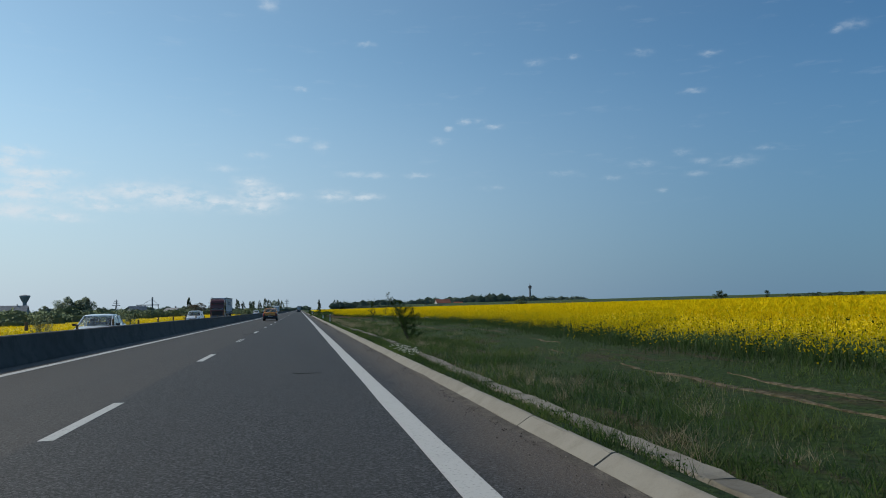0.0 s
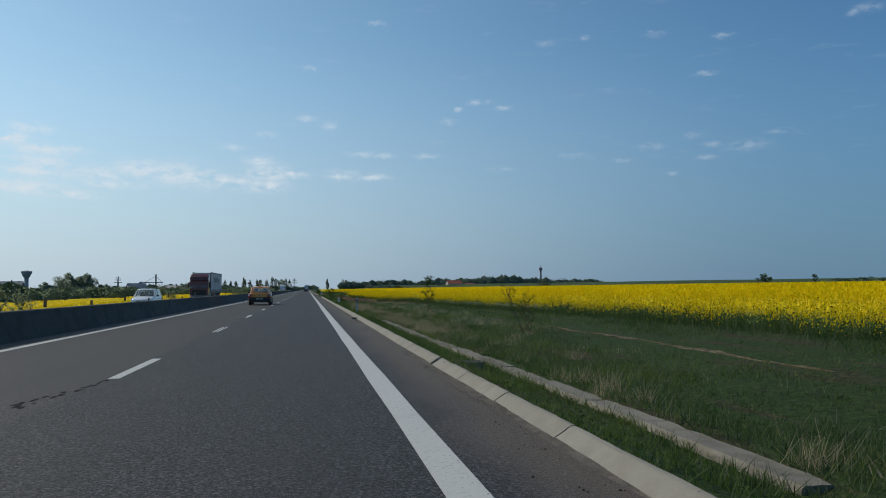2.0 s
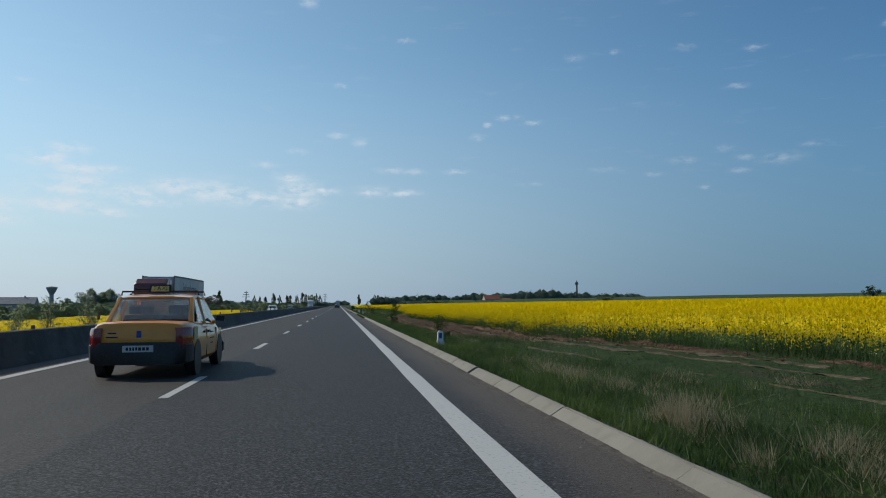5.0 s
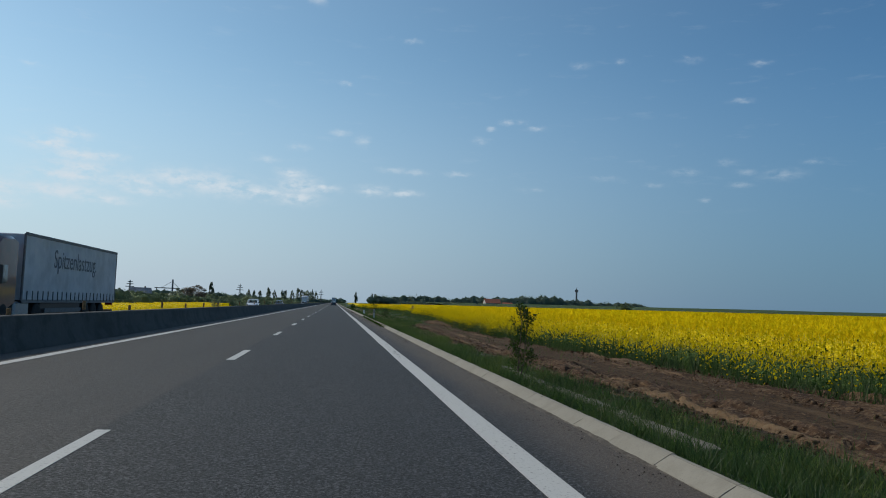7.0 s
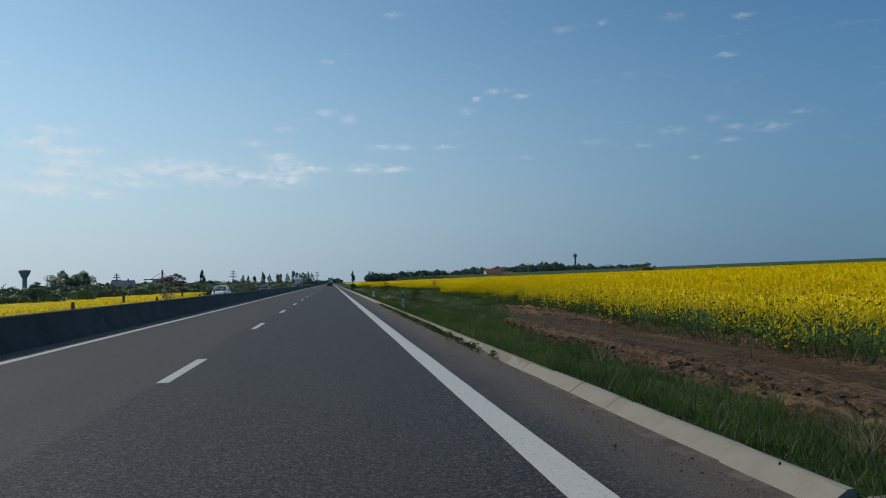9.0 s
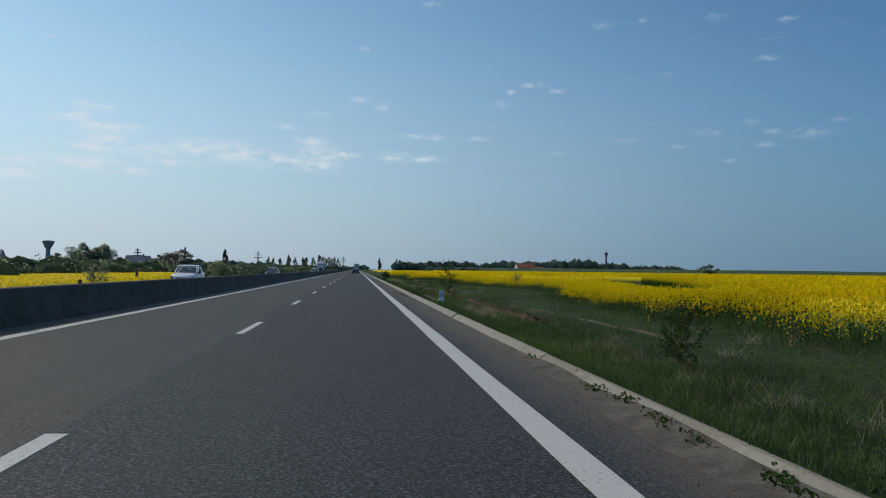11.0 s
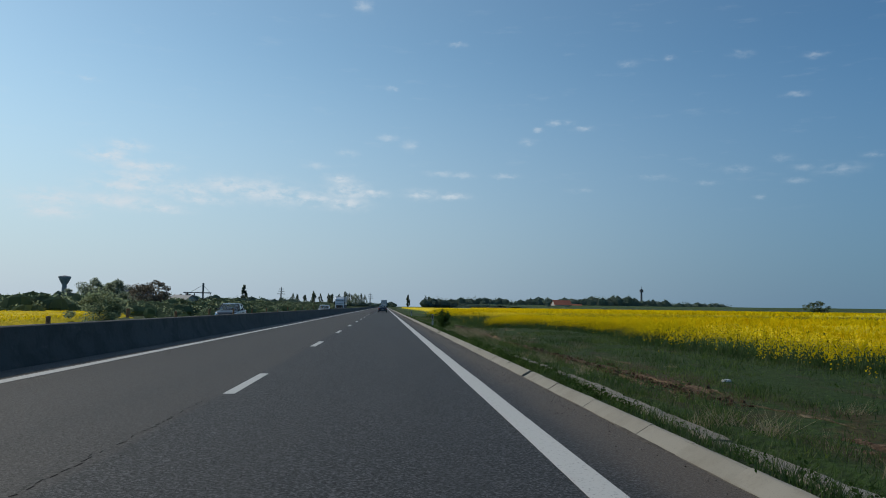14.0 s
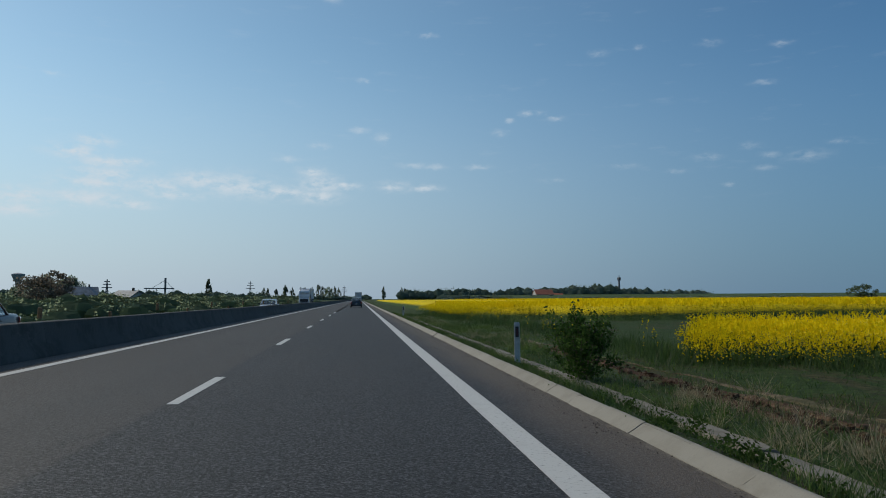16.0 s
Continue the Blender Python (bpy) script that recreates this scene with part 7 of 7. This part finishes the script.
def build_trees():
    tree("broad tall tree on the horizon with dark crown", (-256.5, 917, 0), 22.5, 26, 201, "hazed_tree_leaf", 7000, 0.06, 60, 1.15)
    tree("broad tall tree on the horizon with dark crown", (-238.5, 925, 0), 21, 23, 202, "hazed_tree_leaf", 6400, 0.06, 60, 1.15)
    tree("broad tree filling the gap between two tall ones", (-248, 935, 0), 19, 18, 207, "hazed_tree_leaf", 4200, 0.04, 50, 1.1)
    tree("low bushy tree on the horizon beside tall ones", (-225, 930, 0), 10, 14, 208, "hazed_tree_leaf", 2400, 0.04, 34, 1.0)
    tree("rounded small tree on the horizon beside the water tower", (-284, 930, 0), 13, 14, 203, "hazed_tree_leaf", 2400, 0.1, 26, 1.0)
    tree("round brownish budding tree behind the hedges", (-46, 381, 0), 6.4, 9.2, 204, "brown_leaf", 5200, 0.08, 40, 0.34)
    tree("green tree beside the brownish budding tree", (-54, 392, 0), 5.2, 6.0, 205, "hazed_tree_leaf", 2600, 0.06, 26, 0.4)
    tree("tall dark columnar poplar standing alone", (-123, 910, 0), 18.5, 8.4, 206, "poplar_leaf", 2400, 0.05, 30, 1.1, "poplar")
    rng = random.Random(4)
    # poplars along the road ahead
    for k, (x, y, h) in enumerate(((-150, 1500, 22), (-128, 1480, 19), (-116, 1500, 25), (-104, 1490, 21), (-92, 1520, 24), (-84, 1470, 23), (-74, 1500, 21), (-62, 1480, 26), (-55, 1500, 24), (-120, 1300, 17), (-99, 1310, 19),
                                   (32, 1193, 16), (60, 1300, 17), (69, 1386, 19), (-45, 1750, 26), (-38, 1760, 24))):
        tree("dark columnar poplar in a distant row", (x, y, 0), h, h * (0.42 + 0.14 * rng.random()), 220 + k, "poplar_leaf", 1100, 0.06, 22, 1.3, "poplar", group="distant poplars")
    tree("rounded tree beside the distant road", (-40, 1350, 0), 19, 17, 240, "hazed_tree_leaf", 1500, 0.08, 22, 1.3)
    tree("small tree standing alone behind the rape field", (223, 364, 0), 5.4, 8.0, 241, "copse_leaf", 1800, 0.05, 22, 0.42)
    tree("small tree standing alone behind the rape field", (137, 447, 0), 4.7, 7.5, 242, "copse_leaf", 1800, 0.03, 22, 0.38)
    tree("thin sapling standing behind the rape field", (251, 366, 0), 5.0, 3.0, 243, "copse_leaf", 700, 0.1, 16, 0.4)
    for k, (x, y, h) in enumerate(((268, 368, 3.0), (281, 370, 3.4), (295, 368, 3.2), (312, 372, 3.4), (330, 370, 3.2))):
        tree("low bushy tree in the row behind the rape", (x, y, 0), h, 12, 244 + k, "copse_leaf", 1300, 0.02, 20, 0.5, group="trees behind the rape")
    # woods
    def belt(n, x0, x1, y0, y1, w, h):
        out = []
        for i in range(n):
            f = (i + rng.random()) / n
            s = rng.uniform(0.65, 1.15)
            out.append((lerp(x0, x1, f) + rng.uniform(-4, 4), lerp(y0, y1, f) + rng.uniform(-12, 12), w * s, h * s))
        return out
    right = belt(60, 55, 215, 1180, 1200, 20, 14) + belt(62, 225, 420, 1260, 1340, 24, 16.5) + belt(20, 300, 365, 1285, 1295, 24, 21) + belt(50, 400, 557, 1340, 1425, 20, 13) + belt(26, 70, 190, 900, 960, 12, 5) + belt(56, 60, 200, 1210, 1240, 26, 9) + belt(60, 225, 560, 1290, 1430, 28, 11)
    woods("woods", "dark green woods on the horizon behind the field", right, 301, "hazed_wood_leaf", "woods", 140, 0.058)
    woods("hedge", "low dark hedge along the far edge of the field", belt(70, 40, 520, 655, 640, 8, 2.0) + belt(30, 520, 1500, 650, 600, 14, 2.0), 302, "hazed_wood_leaf", "hedge")
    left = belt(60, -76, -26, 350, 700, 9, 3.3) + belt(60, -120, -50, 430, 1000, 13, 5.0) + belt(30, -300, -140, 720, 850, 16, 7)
    woods("hedge", "green hedges and scrub beyond the yellow field", left, 303, "hazed_hedge_leaf", "hedge", 170, 0.05)
    woods("hedge", "soft green hedge of mixed shrubs along the yellow field", belt(120, -30.5, -35.5, 60, 320, 4.6, 2.5) + belt(60, -37, -44, 60, 330, 6.5, 3.1), 306, "hazed_hedge_leaf", "hedge", 190, 0.053)
    woods("scrub", "rough green scrub beside the oncoming carriageway", belt(80, -19.5, -20, 293, 640, 4.0, 1.7) + belt(90, -26, -24, 322, 640, 5.5, 2.3) + belt(60, -42, -32, 322, 480, 6.5, 2.6) + belt(26, -60, -30, 323, 327, 5, 2.2), 304, "hazed_hedge_leaf", "scrub", 140, 0.055)
    woods("woods", "distant mixed trees around the village", belt(34, -300, -110, 940, 1100, 18, 11) + belt(30, -250, -80, 820, 930, 15, 9.5) + belt(30, -150, 20, 1650, 1800, 24, 10), 305, "hazed_wood_leaf", "woods", 170, 0.055)


def build_far_buildings():
    house("grey-roofed house behind the scrub", (-119, 606, 0), 24, 12, 9, 3.9, 3.6, "grey_roof", 3)
    house("low grey-roofed house beside the budding tree", (-86, 560, 0), -30, 10, 8, 2.8, 2.4, "grey_roof", 2)
    house("long farm shed with a grey sheet roof", (-224, 651, 0), 8, 26, 13, 6.0, 4.8, "grey_roof", 5, "shed")
    house("pale hall on the horizon with a flat grey roof", (-142, 1120, 0), 0, 40, 18, 5.5, 1.6, "grey_roof", 6, "hall")
    house("house with red tiled roof among the far trees", (211, 1110, 0), 8, 21, 13, 5.5, 5.6, "red_roof", 3)
    house("small house with red tiled roof in the woods", (262, 1240, 0), -6, 14, 10, 3.6, 3.8, "red_roof", 2)
    # water tower
    t = thing("water_tower", "grey concrete water tower with flaring top on the horizon", "water tower", (-377, 1154, -5.4))
    part("shaft", Shape().lathe_z([(-0.5, 3.4), (0, 3.2), (20, 2.6), (23, 2.8)], 20), "concrete", t, smooth=40)
    part("tank", Shape().lathe_z([(23, 2.8), (24.5, 3.9), (30.4, 6.7), (31.2, 7.0), (32.4, 7.0), (32.6, 6.6), (33.4, 2.4), (33.8, 0.3)], 24), "concrete", t, smooth=40)
    # radio mast
    t = thing("radio_mast", "slender dark radio mast with antennas on the horizon", "mast", (689, 2222, 9.5))
    part("column", Shape().lathe_z([(0, 3.6), (52, 2.2), (55, 2.0)], 12), "dark_steel", t)
    for k in range(6):
        a = k * math.pi / 3
        part("antenna", Shape().box(4 * math.cos(a) - 0.9, 4 * math.cos(a) + 0.9, 4 * math.sin(a) - 0.9, 4 * math.sin(a) + 0.9, 46, 53, 0.3), "dark_steel", t)
    part("platform", Shape().lathe_z([(44, 4.6), (44.8, 4.6)], 12), "dark_steel", t)
    part("lightning_rod", Shape().tube([(0, 0, 55), (0, 0, 60)], [0.8, 0.4], 5), "dark_steel", t)
    # loading gantry
    t = thing("loading_gantry", "steel conveyor gantry with a slim tower on the horizon", "gantry", (-177, 988, -2.8))
    part("tower", Shape().box(-0.8, 0.8, -0.8, 0.8, 0, 22.5, 0.15), "dark_steel", t)
    part("gallery", Shape().box(-19, 8, -0.8, 0.8, 12.3, 13.3, 0.1), "dark_steel", t)
    part("strut", Shape().tube([(-12, 0, 13), (-1, 0, 20)], [0.2, 0.2], 5), "dark_steel", t)
    part("strut", Shape().tube([(7, 0, 13), (1, 0, 19)], [0.2, 0.2], 5), "dark_steel", t)
    for x in (-17, -8, 7):
        part("support", Shape().tube([(x, 0, 0), (x, 0, 13)], [0.35, 0.35], 5), "dark_steel", t)
    # pylons
    def pylon(x, y, h):
        t = thing("pylon", "thin steel lattice power pylon on the horizon", "pylon", on_land((x, y, 0)), 0, "pylons")
        for a in (1, -1):
            for b in (1, -1):
                part("leg", Shape().tube([(a * h * 0.09, b * h * 0.09, 0), (a * h * 0.022, b * h * 0.022, h * 0.6), (a * 0.15, b * 0.15, h)], [0.30, 0.26, 0.2], 4), "dark_steel", t)
        for z, l in ((0.62, 0.22), (0.76, 0.17), (0.88, 0.12)):
            part("crossarm", Shape().box(-h * l, h * l, -0.3, 0.3, h * z, h * z + 0.7), "dark_steel", t)
        s = Shape()
        for k in range(6):
            z0, z1 = h * 0.1 * k, h * 0.1 * (k + 1)
            w0, w1 = h * lerp(0.09, 0.022, k / 6), h * lerp(0.09, 0.022, (k + 1) / 6)
            s.tube([(-w0, -w0, z0), (w1, -w1, z1)], [0.14, 0.14], 3)
            s.tube([(w0, -w0, z0), (-w1, -w1, z1)], [0.14, 0.14], 3)
        part("lattice", s, "dark_steel", t)
    pylon(-130, 1207, 24)
    pylon(-24, 1600, 25)
    pylon(-195, 880, 18)


build_saplings()
build_trees()
build_far_buildings()

# ---------------------------------------------------------------- pieces of the setting
build_kerb()
build_drains()
build_kerb_dirt()
